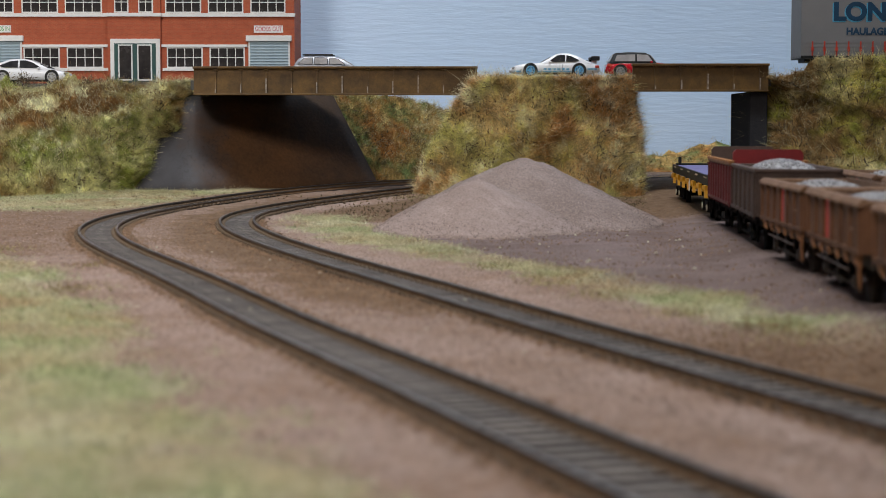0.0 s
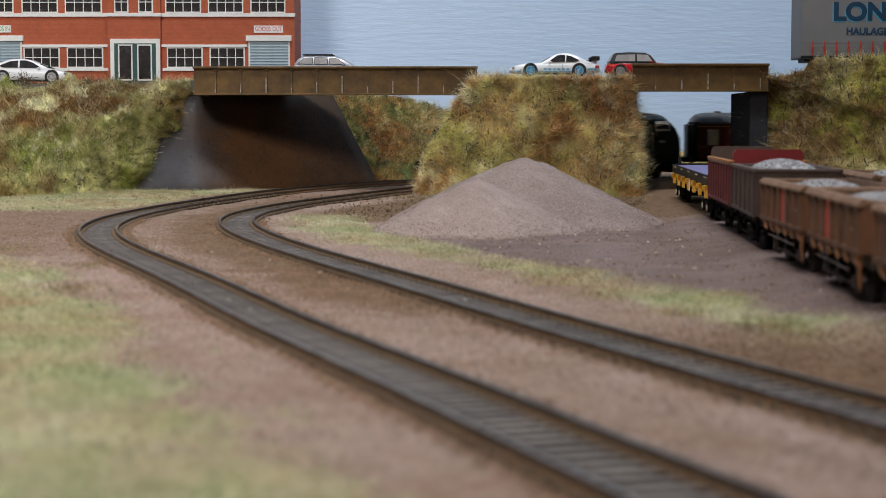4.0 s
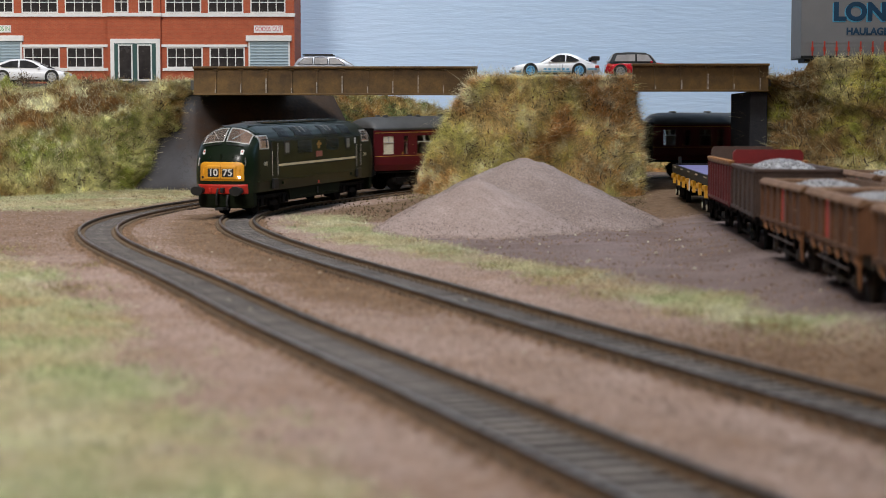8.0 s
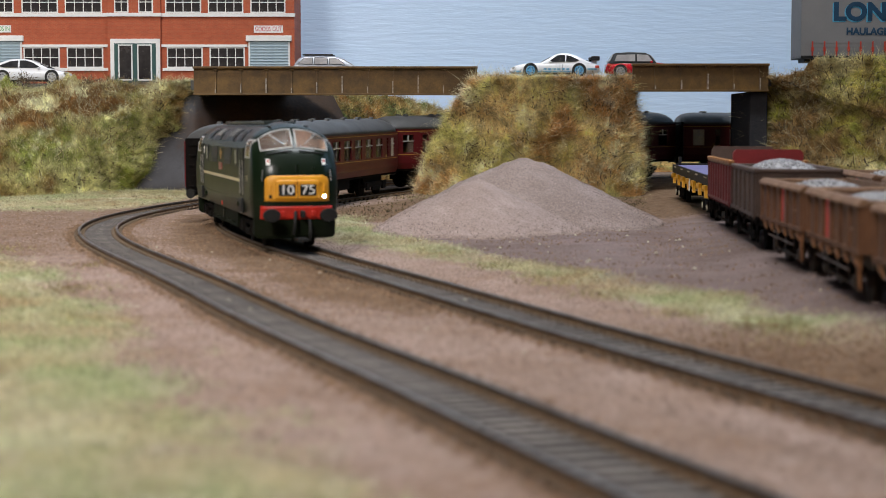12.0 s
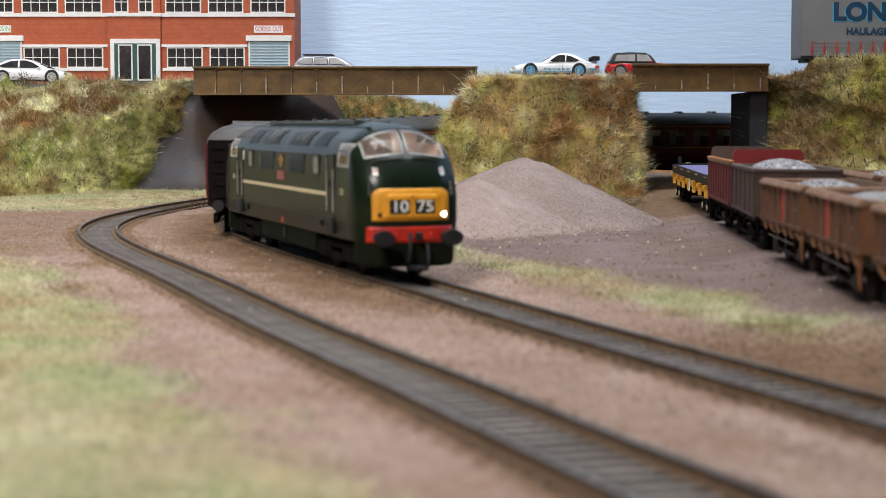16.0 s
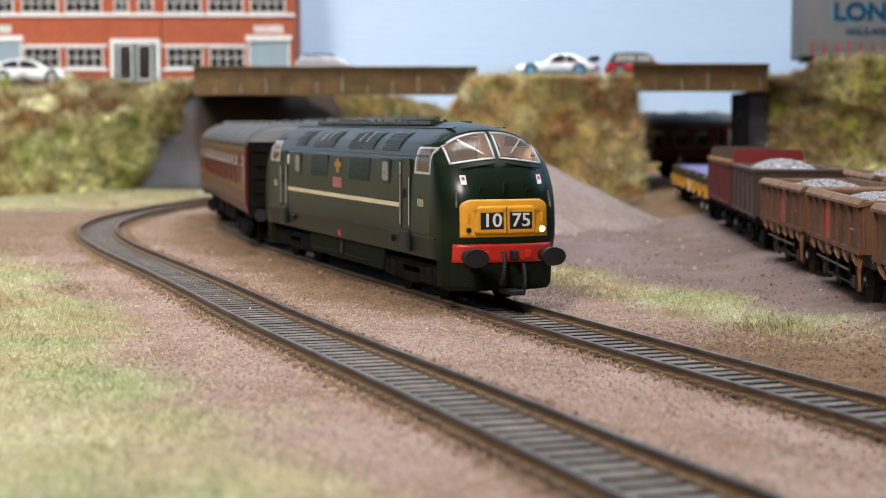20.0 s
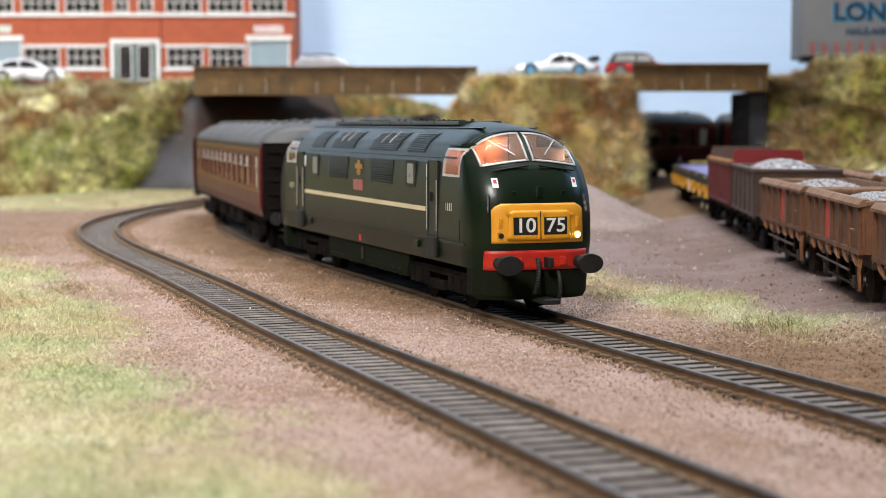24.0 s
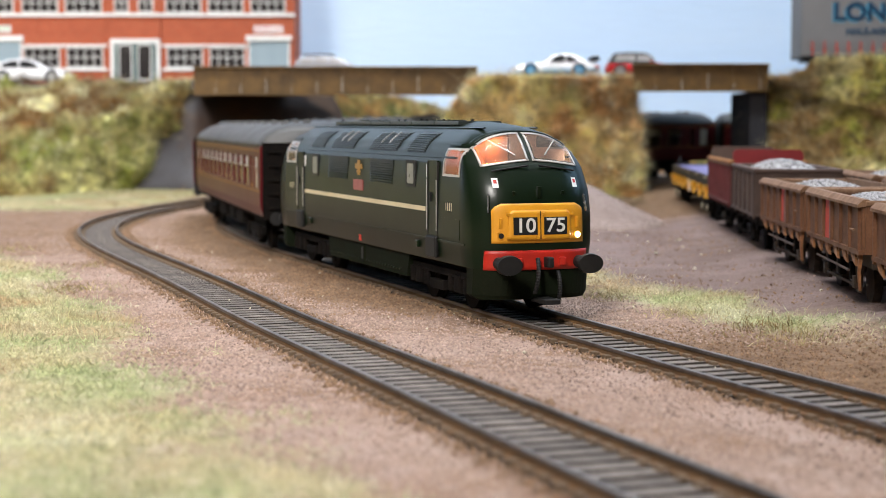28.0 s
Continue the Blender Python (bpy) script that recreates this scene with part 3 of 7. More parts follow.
    for name, val in (("grass", grass), ("mud", mud), ("earth", earth), ("rust", np.clip(rust * 1.1, 0, 1)), ("track", track * 0.9)):
        a = me.attributes.new(name, "FLOAT", "POINT")
        a.data.foreach_set("value", val.astype(np.float32))
    me.polygons.foreach_set("use_smooth", [True] * len(me.polygons))
    me.materials.append(M_["ground"])
    ob = tagged(new("ground", me), "brown ballast, earth and mud ground of the railway layout with grass patches", "ground", kind="structure")
    return ob, pts, grass, Z, mud, di, do, earth


ground, G_PTS, G_GRASS, G_Z, G_MUD, G_DI, G_DO, G_EARTH = make_ground()


def fibres(name, P, N, lo, hi, width, material, label, category="grass", lean=0.7, rng=None, parent=None):
    """Thin two-sided blades at the points P, leaning round the normals N (all in millimetres)."""
    rng = rng or np.random.default_rng(5)
    n = len(P)
    D = N + rng.normal(0, lean, (n, 3))
    D[:, 2] = np.abs(D[:, 2]) * 0.8 + 0.15
    D /= np.linalg.norm(D, axis=1, keepdims=True)
    L = rng.uniform(lo, hi, n)[:, None]
    side = np.cross(D, rng.normal(0, 1, (n, 3)))
    side /= np.linalg.norm(side, axis=1, keepdims=True)
    bend = rng.normal(0, 0.25, (n, 3)) * L
    bend[:, 2] -= 0.15 * L[:, 0]
    w = width * rng.uniform(0.6, 1.3, n)[:, None]
    a, b = P - side * w, P + side * w
    mid = P + D * L * 0.55
    c, d = mid + side * w * 0.8, mid - side * w * 0.8
    e = P + D * L + bend
    V = np.stack([a, b, c, d, e], 1).reshape(-1, 3) * MM
    k = np.arange(n)[:, None] * 5
    quads, tris = (k + [0, 1, 2, 3]).tolist(), (k + [3, 2, 4]).tolist()
    me = bpy.data.meshes.new(name)
    me.from_pydata(V.tolist(), [], quads + tris)
    me.materials.append(M_[material])
    ob = new(name, me)
    if parent is not None:
        ob.parent = parent
        return tagged(ob, label, kind="stuff")
    return tagged(ob, label, category, kind="stuff")


def pellets(name, P, r_lo, r_hi, material, seed):
    """Rounded stones, each a squashed twelve-cornered ball."""
    rng = np.random.default_rng(seed)
    g = (1 + 5 ** 0.5) / 2
    base = np.array([(a, b * g, 0) for a in (-1, 1) for b in (-1, 1)] + [(0, a, b * g) for a in (-1, 1) for b in (-1, 1)] + [(a * g, 0, b) for a in (-1, 1) for b in (-1, 1)], float)
    base /= np.linalg.norm(base[0])
    tri = [t for t in itertools.combinations(range(12), 3) if all(np.linalg.norm(base[a] - base[b]) < 1.1 for a, b in itertools.combinations(t, 2))]
    n = len(P)
    J = base[None] * rng.uniform(r_lo, r_hi, n)[:, None, None] * rng.uniform(0.75, 1.2, (n, 1, 3)) * rng.uniform(0.92, 1.06, (n, 12, 1))
    a = rng.uniform(0, 6.28, n)
    c, s = np.cos(a)[:, None], np.sin(a)[:, None]
    J = np.stack([J[..., 0] * c - J[..., 1] * s, J[..., 0] * s + J[..., 1] * c, J[..., 2]], -1)
    F = (np.arange(n)[:, None, None] * 12 + np.array(tri)[None]).reshape(-1, 3)
    me = bpy.data.meshes.new(name)
    me.from_pydata((P[:, None] + J).reshape(-1, 3).tolist(), [], F.tolist())
    me.transform(Matrix.Diagonal((MM, MM, MM, 1)))
    bm = bmesh.new()
    bm.from_mesh(me)
    bmesh.ops.recalc_face_normals(bm, faces=bm.faces)
    bm.to_mesh(me)
    bm.free()
    me.polygons.foreach_set("use_smooth", [True] * len(me.polygons))
    me.materials.append(M_[material])
    return me


def loose_stones(name, P, r_lo, r_hi, material, label, category, seed):
    """Small irregular stones at the points P."""
    rng = np.random.default_rng(seed)
    n = len(P)
    base = np.array([(1, 0, 0), (-1, 0, 0), (0, 1, 0), (0, -1, 0), (0, 0, 1), (0, 0, -1)], float)
    J = base[None] * rng.uniform(r_lo, r_hi, n)[:, None, None] * rng.uniform(0.6, 1.3, (n, 6, 1))
    a = rng.uniform(0, 6.28, n)
    c, s = np.cos(a)[:, None], np.sin(a)[:, None]
    J = np.stack([J[..., 0] * c - J[..., 1] * s, J[..., 0] * s + J[..., 1] * c, J[..., 2]], -1)
    V = (P[:, None] + J).reshape(-1, 3) * MM
    tri = np.array([(0, 2, 4), (2, 1, 4), (1, 3, 4), (3, 0, 4), (2, 0, 5), (1, 2, 5), (3, 1, 5), (0, 3, 5)])
    F = (np.arange(n)[:, None, None] * 6 + tri[None]).reshape(-1, 3)
    me = bpy.data.meshes.new(name)
    me.from_pydata(V.tolist(), [], F.tolist())
    me.materials.append(M_[material])
    return me if label is None else tagged(new(name, me), label, category, kind="stuff")


# ---- tracks: rails swept along the lines, one sleeper after another


def sweep(bm, C, prof, z0, closed=True, lift=rise):
    t = np.gradient(C, axis=0)
    t /= np.linalg.norm(t, axis=1, keepdims=True)
    rows = []
    for (x, y), (tx, ty) in zip(C, t):
        zz = z0 + lift(y)
        rows.append([bm.verts.new((x + ty * u, y - tx * u, zz + v)) for u, v in prof])
    m = len(prof)
    for r0, r1 in zip(rows, rows[1:]):
        for j in range(m if closed else m - 1):
            k = (j + 1) % m
            f = bm.faces.new((r0[j], r0[k], r1[k], r1[j]))
            f.material_index = 1 if j in TOPS else 0
    return bm


TOPS = (5, 6, 7)
RAIL = [(-1.05, -2.5), (1.05, -2.5), (1.05, -2.1), (0.3, -1.8), (0.3, -0.95), (0.55, -0.8), (0.55, -0.08), (-0.55, -0.08), (-0.55, -0.8), (-0.3, -0.95), (-0.3, -1.8), (-1.05, -2.1)]


def resample(C, s0, s1, step):
    S = lengths(C)
    q = np.arange(max(s0, 0), min(s1, S[-1]), step)
    return np.stack([np.interp(q, S, C[:, 0]), np.interp(q, S, C[:, 1])], 1), q


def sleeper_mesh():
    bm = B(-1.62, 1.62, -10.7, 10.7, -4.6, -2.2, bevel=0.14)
    # paler top, near-black flanks: the gap shade is put into the colour
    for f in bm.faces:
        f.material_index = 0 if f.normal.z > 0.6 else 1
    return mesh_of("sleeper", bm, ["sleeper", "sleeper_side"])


def chairs_mesh():
    bm = bmesh.new()
    for s in (-1, 1):
        for d in (-1.75, 1.75):
            box(bm, -1.15, 1.15, s * 8.7 + d - 0.75, s * 8.7 + d + 0.75, -2.6, -1.45, bevel=0.2)
    return mesh_of("rail_chair", bm, "chair")


def make_track(C, label, y_lo, y_hi, near_lo, near_hi, spacing=5.8, x_hi=520, lift=rise):
    keep = (C[:, 1] > y_lo) & (C[:, 1] < y_hi) & (C[:, 0] < x_hi)
    C = C[keep]
    tr = thing("railway_track", label, "railway track", kind="structure")
    for s in (-1, 1):
        Q, _ = resample(shifted(C, s * 8.8), 0, 9e9, 6.0)
        part("rail", sweep(bmesh.new(), Q, RAIL, 0.0, lift=lift), ["rail_side", "rail_top"], tr, "rust-brown rail with worn top")
    Q, q = resample(C, 0, 9e9, spacing)
    t = np.gradient(Q, axis=0)
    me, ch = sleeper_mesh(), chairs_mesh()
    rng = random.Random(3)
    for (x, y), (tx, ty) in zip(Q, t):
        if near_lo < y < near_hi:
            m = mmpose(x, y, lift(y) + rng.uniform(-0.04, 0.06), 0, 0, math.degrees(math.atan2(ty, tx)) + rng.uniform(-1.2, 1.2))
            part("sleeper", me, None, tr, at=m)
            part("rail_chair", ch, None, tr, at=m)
    return tr


# ---- banks: lofted between a foot line and a top line


def loft_rows(foot, top, nu, nv, bulge=0.18, rough=5.0, seed=1.0, closed=False):
    def res(pts, n):
        P = np.array(pts, float)
        if closed:
            P = np.vstack([P, P[:1]])
        S = np.r_[0, np.cumsum(np.linalg.norm(np.diff(P, axis=0), axis=1))]
        q = np.linspace(0, S[-1], n)
        return np.stack([np.interp(q, S, P[:, k]) for k in range(3)], 1)
    A, T = res(foot, nu), res(top, nu)
    rows = []
    for j in range(nv):
        v = j / (nv - 1)
        h = v ** (1 - bulge)
        R = A * (1 - v) + T * v
        R[:, 2] = A[:, 2] * (1 - h) + T[:, 2] * h
        rows.append(R)
    V = np.array(rows)
    d = (T - A)
    tng = np.gradient((A + T) / 2, axis=0)
    out = np.cross(tng, d)
    out /= np.linalg.norm(out, axis=1, keepdims=True) + 1e-9
    for j in range(nv):
        for i in range(nu):
            p = V[j, i]
            q = Vector((p[0] / 22 + seed, p[1] / 22, p[2] / 22))
            q2 = q * 3.3
            k = (noise.noise(q * 0.7) * 0.8 + noise.noise(q2 * 0.7) * 0.45 + noise.noise(q2 * 2.0) * 0.42) * rough
            edge = min(1.0, 4 * j / nv + 0.25)
            V[j, i] = p + out[i] * k * edge
            V[j, i, 2] += 0.3 * k * (j == nv - 1)
    if closed:
        V[:, -1] = V[:, 0]
    return V, out


def make_bank(name, label, foot, top, nu, nv, grass, n_fib, closed=False, seed=1.0, rough=5.0, cap=False, hair=(2.0, 7.5), bulge=0.18, flip=1, twigs=60):
    V, out = loft_rows(foot, top, nu, nv, rough=rough, seed=seed, closed=closed, bulge=bulge)
    bm = bmesh.new()
    vs = [[bm.verts.new(p) for p in r] for r in V]
    for j in range(nv - 1):
        for i in range(nu - 1):
            bm.faces.new((vs[j][i], vs[j][i + 1], vs[j + 1][i + 1], vs[j + 1][i]))
    if cap:
        c = bm.verts.new(V[-1].mean(0) + np.array([0, 0, 1.0]))
        for i in range(nu - 1):
            bm.faces.new((vs[-1][i], vs[-1][i + 1], c))
    holder = thing(name, label, "grassy bank")
    part("earth", bm, grass, holder, smooth=True)
    rng = np.random.default_rng(int(seed * 100))
    jj, ii = rng.uniform(0, nv - 1.001, n_fib), rng.uniform(0, nu - 1.001, n_fib)
    if cap:
        jj = np.where(rng.uniform(0, 1, n_fib) < 0.10, nv - 1.001, jj)
    j0, i0 = jj.astype(int), ii.astype(int)
    fj, fi = (jj - j0)[:, None], (ii - i0)[:, None]
    P = (V[j0, i0] * (1 - fi) + V[j0, i0 + 1] * fi) * (1 - fj) + (V[j0 + 1, i0] * (1 - fi) + V[j0 + 1, i0 + 1] * fi) * fj
    N = flip * out[i0] * 0.8 + np.array([0, 0, 0.45])
    hair_lo, hair_hi = hair
    fibres("grass_tuft", P, N, hair_lo, hair_hi, 0.13, grass, "matted dry grass fibres", lean=0.75, rng=rng, parent=holder)
    k = rng.choice(n_fib, n_fib // 10, replace=False)
    fibres("long_grass", P[k], N[k], 6, 16, 0.10, "g_stalk", "longer straw stalks", lean=0.8, rng=rng, parent=holder)
    k = rng.choice(n_fib, n_fib // twigs, replace=False)
    fibres("dead_twig", P[k], N[k], 3, 9, 0.32, "twig", "small dark dead twigs", lean=0.9, rng=rng, parent=holder)
    # crumbs of dark foam foliage caught in the grass, in loose drifts
    k = rng.choice(n_fib, n_fib // 16, replace=False)
    k = k[[wob(p[0] + 0.7 * p[1], p[2] * 1.3, 17, seed) > 0.22 for p in P[k]]]
    me = loose_stones("foliage_crumb", P[k] + N[k] * rng.uniform(0.5, 3.2, (len(k), 1)), 0.35, 0.95, "crumb", None, "", int(seed * 10))
    cr = new("foliage_crumb", me)
    cr.parent = holder
    tagged(cr, "dark brown foliage crumbs in the grass", kind="stuff")
    return holder


def make_banks():
    make_bank("embankment", "rough green and straw grassed embankment beside the bridge",
              [(-700, 1000, -3), (-420, 1035, -3), (-320, 1075, -2), (-270, 1118, -1), (-232, 1154, 0), (-210, 1178, 0)],
              [(-700, 1290, 79), (-420, 1290, 79), (-300, 1265, 79), (-222, 1202, 80), (-182, 1180, 81), (-164, 1204, 79)], 200, 54, "g_bank", 150000, seed=1.3, rough=13, bulge=0.3)
    make_bank("embankment", "shaded grassy embankment behind the girder bridge",
              [(-70, 1246, 1), (-30, 1290, 5), (20, 1345, 7), (60, 1400, 6)],
              [(-112, 1268, 74), (-60, 1330, 73), (-15, 1400, 66), (10, 1450, 55)], 60, 30, "g_far", 26000, seed=2.6, rough=5)
    make_bank("grass_mound", "straw-coloured grass mound carrying the road between bridges",
              [(-22, 1130, -2), (30, 1110, -2), (134, 1108, 0), (141, 1205, 2), (70, 1182, 2), (8, 1150, 1)],
              [(20, 1122, 79), (34, 1113, 79.6), (128, 1113, 79.6), (131, 1200, 80), (78, 1178, 80), (38, 1150, 80)], 170, 36, "g_mound", 120000,
              closed=True, seed=3.4, rough=7, cap=True, bulge=0.25)
    make_bank("embankment", "olive grassed embankment under the parked lorry",
              [(222, 1185, 0), (221, 1085, -1), (236, 1062, -2), (300, 1050, 0), (420, 1045, 0), (700, 1045, 0)],
              [(222, 1190, 80), (221, 1108, 80), (236, 1104, 86), (254, 1104, 95), (276, 1104, 95), (300, 1108, 92)], 110, 34, "g_right", 55000, seed=4.2, rough=11, bulge=0.3, twigs=14)
    make_bank("embankment", "low scrubby grass verge below the painted sky",
              [(60, 1395, 5), (150, 1400, 5), (300, 1402, 5), (480, 1402, 5)],
              [(60, 1465, 16), (150, 1460, 14), (230, 1462, 30), (480, 1462, 22)], 60, 12, "g_far", 5000, seed=5.5, rough=6)


def make_heaps():
    for nm, (cx, cy, h, rx, ry, sd) in {"a": (43, 880, 38, 74, 92, 1.0), "b": (17, 812, 27, 52, 60, 6.0)}.items():
        bm = bmesh.new()
        nr, na = 34, 90
        rows = []
        for i in range(nr + 1):
            r = i / nr
            row = []
            for k in range(na):
                a = 2 * math.pi * k / na
                q = 1 + 0.12 * wob(math.cos(a) * 40, math.sin(a) * 40, 30, sd)
                x, y = cx + rx * r * q * math.cos(a), cy + ry * r * q * math.sin(a)
                z = h * (1.0 - math.sqrt(r * r + 0.008)) + (0 if r < 0.99 else -3)
                z += (0.9 * wob(x, y, 5, sd) + 1.6 * wob(x, y, 17, sd)) * (1 - r * 0.5)
                row.append(bm.verts.new((x, y, z - 2.6)))
            rows.append(row)
        for r0, r1 in zip(rows, rows[1:]):
            for k in range(na):
                j = (k + 1) % na
                try:
                    bm.faces.new((r0[k], r0[j], r1[j], r1[k]))
                except ValueError:
                    pass
        bmesh.ops.remove_doubles(bm, verts=bm.verts, dist=0.01)
        hp = thing("spoil_heap", "pinkish-brown conical heap of fine gravel on the yard", "gravel heap", group="spoil heaps")
        part("heap_body", bm, "heap" if nm == "a" else "heap_pale", hp, smooth=True)
        rng = np.random.default_rng(int(sd))
        n = 15000 if nm == "a" else 7000
        rr, aa = np.sqrt(rng.uniform(0.0, 1.0, n)), rng.uniform(0, 6.283, n)
        qq = np.array([1 + 0.12 * wob(math.cos(a) * 40, math.sin(a) * 40, 30, sd) for a in aa])
        gx, gy = cx + rx * rr * qq * np.cos(aa), cy + ry * rr * qq * np.sin(aa)
        gz = h * (1.0 - np.sqrt(rr ** 2 + 0.008)) - 2.5 + np.array([(0.9 * wob(x, y, 5, sd) + 1.6 * wob(x, y, 17, sd)) for x, y in zip(gx, gy)]) * (1 - rr * 0.5)
        me = loose_stones("gravel_grain", np.stack([gx, gy, gz], 1), 0.11, 0.34, "heapstone", None, "", int(sd))
        g_ = new("gravel_grain", me)
        g_.parent = hp
        tagged(g_, "mixed dark and pale gravel grains", kind="stuff")


# ---- bridges, abutment, roads, room


def make_girder(label, x0, x1, y, z0, z1, ribs, deep):
    br = thing("girder_bridge", label, "bridge", group="girder bridges")
    part("web_plate", B(x0, x1, y, y + 2.2, z0, z1), "girder", br)
    part("top_flange", B(x0 - 0.4, x1 + 0.4, y - 2.6, y + 4.6, z1 - 1.6, z1, bevel=0.25), "girder", br)
    part("bottom_flange", B(x0 - 0.2, x1 + 0.2, y - 2.2, y + 4.0, z0, z0 + 1.3, bevel=0.2), "girder", br)
    part("back_plate", B(x0, x1, y + deep, y + deep + 2, z0 + 4, z1), "girder", br)
    n = ribs
    for i in range(n):
        x = x0 + (x1 - x0) * (i + 0.87) / (n + 0.2)
        bm = prism(bmesh.new(), [(y - 2.2, z0 + 1.3), (y + 0.05, z0 + 1.3), (y + 0.05, z1 - 1.6), (y - 0.9, z1 - 1.6), (y - 0.9, z0 + 9)], "x", x - 0.55, x + 0.55)
        rib = part("stiffener", bm, "girder", br)
        part("worn_edge", B(x - 0.36, x + 0.36, y - 2.30, y - 2.18, z0 + 1.6, z0 + 4.0 + (i * 37 % 11)), "girder_worn", rib, "chipped pale edge")
        part("rib_cap", B(x - 1.5, x + 1.5, y - 1.7, y + 0.05, z1 - 3.0, z1 - 1.7, bevel=0.2), "girder", rib)
    part("deck_slab", B(x0 - 3, x1 + 3, y + 4.7, y + deep, z0 + 4.0, z0 + 10.5), "road", br, "grey road deck")
    return br


def make_structure():
    make_girder("long brown plate-girder bridge with worn stiffeners", -174.7, 23.9, 1150, 69.9, 90.0, 11, 84)
    # extra deck depth, hidden behind the girder, added to keep light off the coaches
    make_girder("short brown plate-girder bridge over the siding", 128.5, 220.5, 1112, 71.7, 90.6, 5, 145)
    # abutment: sloping plastered wall between the two grass banks
    bm = bmesh.new()
    low = smooth_line([(-250, 1172), (-206, 1158), (-173, 1152), (-140, 1172), (-45, 1234)], 10)
    high = smooth_line([(-232, 1186), (-187, 1188), (-179, 1189), (-162, 1201), (-84.5, 1262)], 10)
    nc = len(low)
    sheets = []
    for back in (0, 1):
        rows_ = []
        for k in range(7):
            v = k / 6
            rows_.append([])
            for c in range(nc):
                zt = 36 + 35.5 * ease(0, 12, c)
                p = low[c] * (1 - v) + high[c] * v
                rows_[-1].append(bm.verts.new((p[0] - 22 * back, p[1] + 40 * back, zt * v - 3 * (1 - v))))
        sheets.append(rows_)
        for r0, r1 in zip(rows_, rows_[1:]):
            for c in range(nc - 1):
                f = bm.faces.new((r0[c], r0[c + 1], r1[c + 1], r1[c]))
                f.smooth = not back
    A_, B_ = sheets
    for k in (0, 6):
        for c in range(nc - 1):
            bm.faces.new((A_[k][c], A_[k][c + 1], B_[k][c + 1], B_[k][c]))
    for c in (0, nc - 1):
        for k in range(6):
            bm.faces.new((A_[k][c], A_[k + 1][c], B_[k + 1][c], B_[k][c]))
    pts = [None, (-190, 1152, -3), (-45, 1234, 0), (-84.5, 1262, 71.5), (-183, 1188, 71.5)]
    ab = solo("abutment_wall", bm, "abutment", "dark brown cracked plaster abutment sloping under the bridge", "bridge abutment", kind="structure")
    bmc = bmesh.new()
    rng = random.Random(11)

    def on_wall(w):
        v = min(max((w[2] + 3) / 74.5, 0.0), 1.0)
        line = low * (1 - v) + high * v
        k = int(np.argmin(np.hypot(line[:, 0] - w[0], line[:, 1] - w[1])))
        a2, b2 = line[max(k - 1, 0)], line[min(k + 1, nc - 1)]
        u2 = float(np.dot(np.array(w[:2]) - a2, b2 - a2) / np.dot(b2 - a2, b2 - a2))
        f2 = a2 + (b2 - a2) * u2
        return Vector((f2[0], f2[1] - 0.05, w[2]))
    a, b_, c, d = (np.array(pts[1]), np.array(pts[2]), np.array(pts[3]), np.array(pts[4]))
    for k in range(60):
        u, v = rng.uniform(0.01, 0.22), rng.uniform(0.06, 0.60)
        for s in range(rng.randint(2, 5)):
            du, dv = rng.uniform(-0.03, 0.035), rng.uniform(-0.06, 0.045)
            p = [(a * (1 - uu) + b_ * uu) * (1 - vv) + (d * (1 - uu) + c * uu) * vv for uu, vv in ((u, v), (u + du, v + dv))]
            q = [on_wall(w) for w in p]
            if (q[1] - q[0]).length > 0.8:
                cyl(bmc, q[0], q[1], 0.09, seg=5)
            u, v = min(max(u + du, 0.01), 0.36), min(max(v + dv, 0.03), 0.75)
    part("crack", bmc, "crack", ab, "fine dark cracks")
    solo("pier_wall", B(209, 221, 1116, 1190, -3, 71.5, bevel=0.8), "pier", "dark flat pier under the short bridge", "bridge pier", kind="structure")
    # road surfaces on the high level
    bm = bmesh.new()
    prism(bm, [(-700, 1300), (-310, 1282), (-236, 1226), (-194, 1206), (-176, 1226), (-92, 1300), (-92, 1470), (-700, 1470)], "z", 76, 81.2)
    solo("road_level", bm, "road", "dull grey road level in front of the factory", "road", kind="structure")
    solo("road_level", B(236, 700, 1132, 1250, 74, 81.2), "road", "dull grey road level under the lorry", "road", kind="structure")
    solo("road_level", B(24, 128, 1124, 1176, 70, 82.0), "road", "dull grey road across the mound", "road", kind="structure")
    # painted sky board and the room
    solo("backdrop", B(-1500, 2700, 1480, 1500, -60, 720), "backdrop", "pale blue painted sky board with brush marks", "backdrop", kind="structure")
    solo("baseboard", B(-1000, 2700, -400, 1500, -60, -14), "board", "wooden baseboard under the railway layout", "baseboard", kind="structure")
    solo("floor", B(-2600, 3200, -2600, 2200, -960, -900), "roomfloor", "brown boarded room floor", "floor", kind="structure")
    solo("ceiling", B(-2600, 3200, -2600, 2200, 1500, 1560), "ceilingpaint", "white painted ceiling", "ceiling", kind="structure")
    solo("wall_north", B(-2600, 3200, 2200, 2260, -960, 1560), "wallpaint", "plain pale wall", "wall", kind="structure")
    solo("wall_south", B(-2600, 3200, -2660, -2600, -960, 1560), "wallpaint", "plain pale wall", "wall", kind="structure")
    solo("wall_west", B(-2660, -2600, -2600, 2200, -960, 1560), "wallpaint", "plain pale wall", "wall", kind="structure")
    solo("wall_east", B(3200, 3260, -2600, 2200, -960, 1560), "wallpaint", "plain pale wall", "wall", kind="structure")


make_structure()
make_banks()
make_heaps()

# ---- the diesel locomotive: x forward from the buffer faces, y to its left
LC = -114.0


def tab(z, zs, vs):
    return float(np.interp(z, zs, vs))


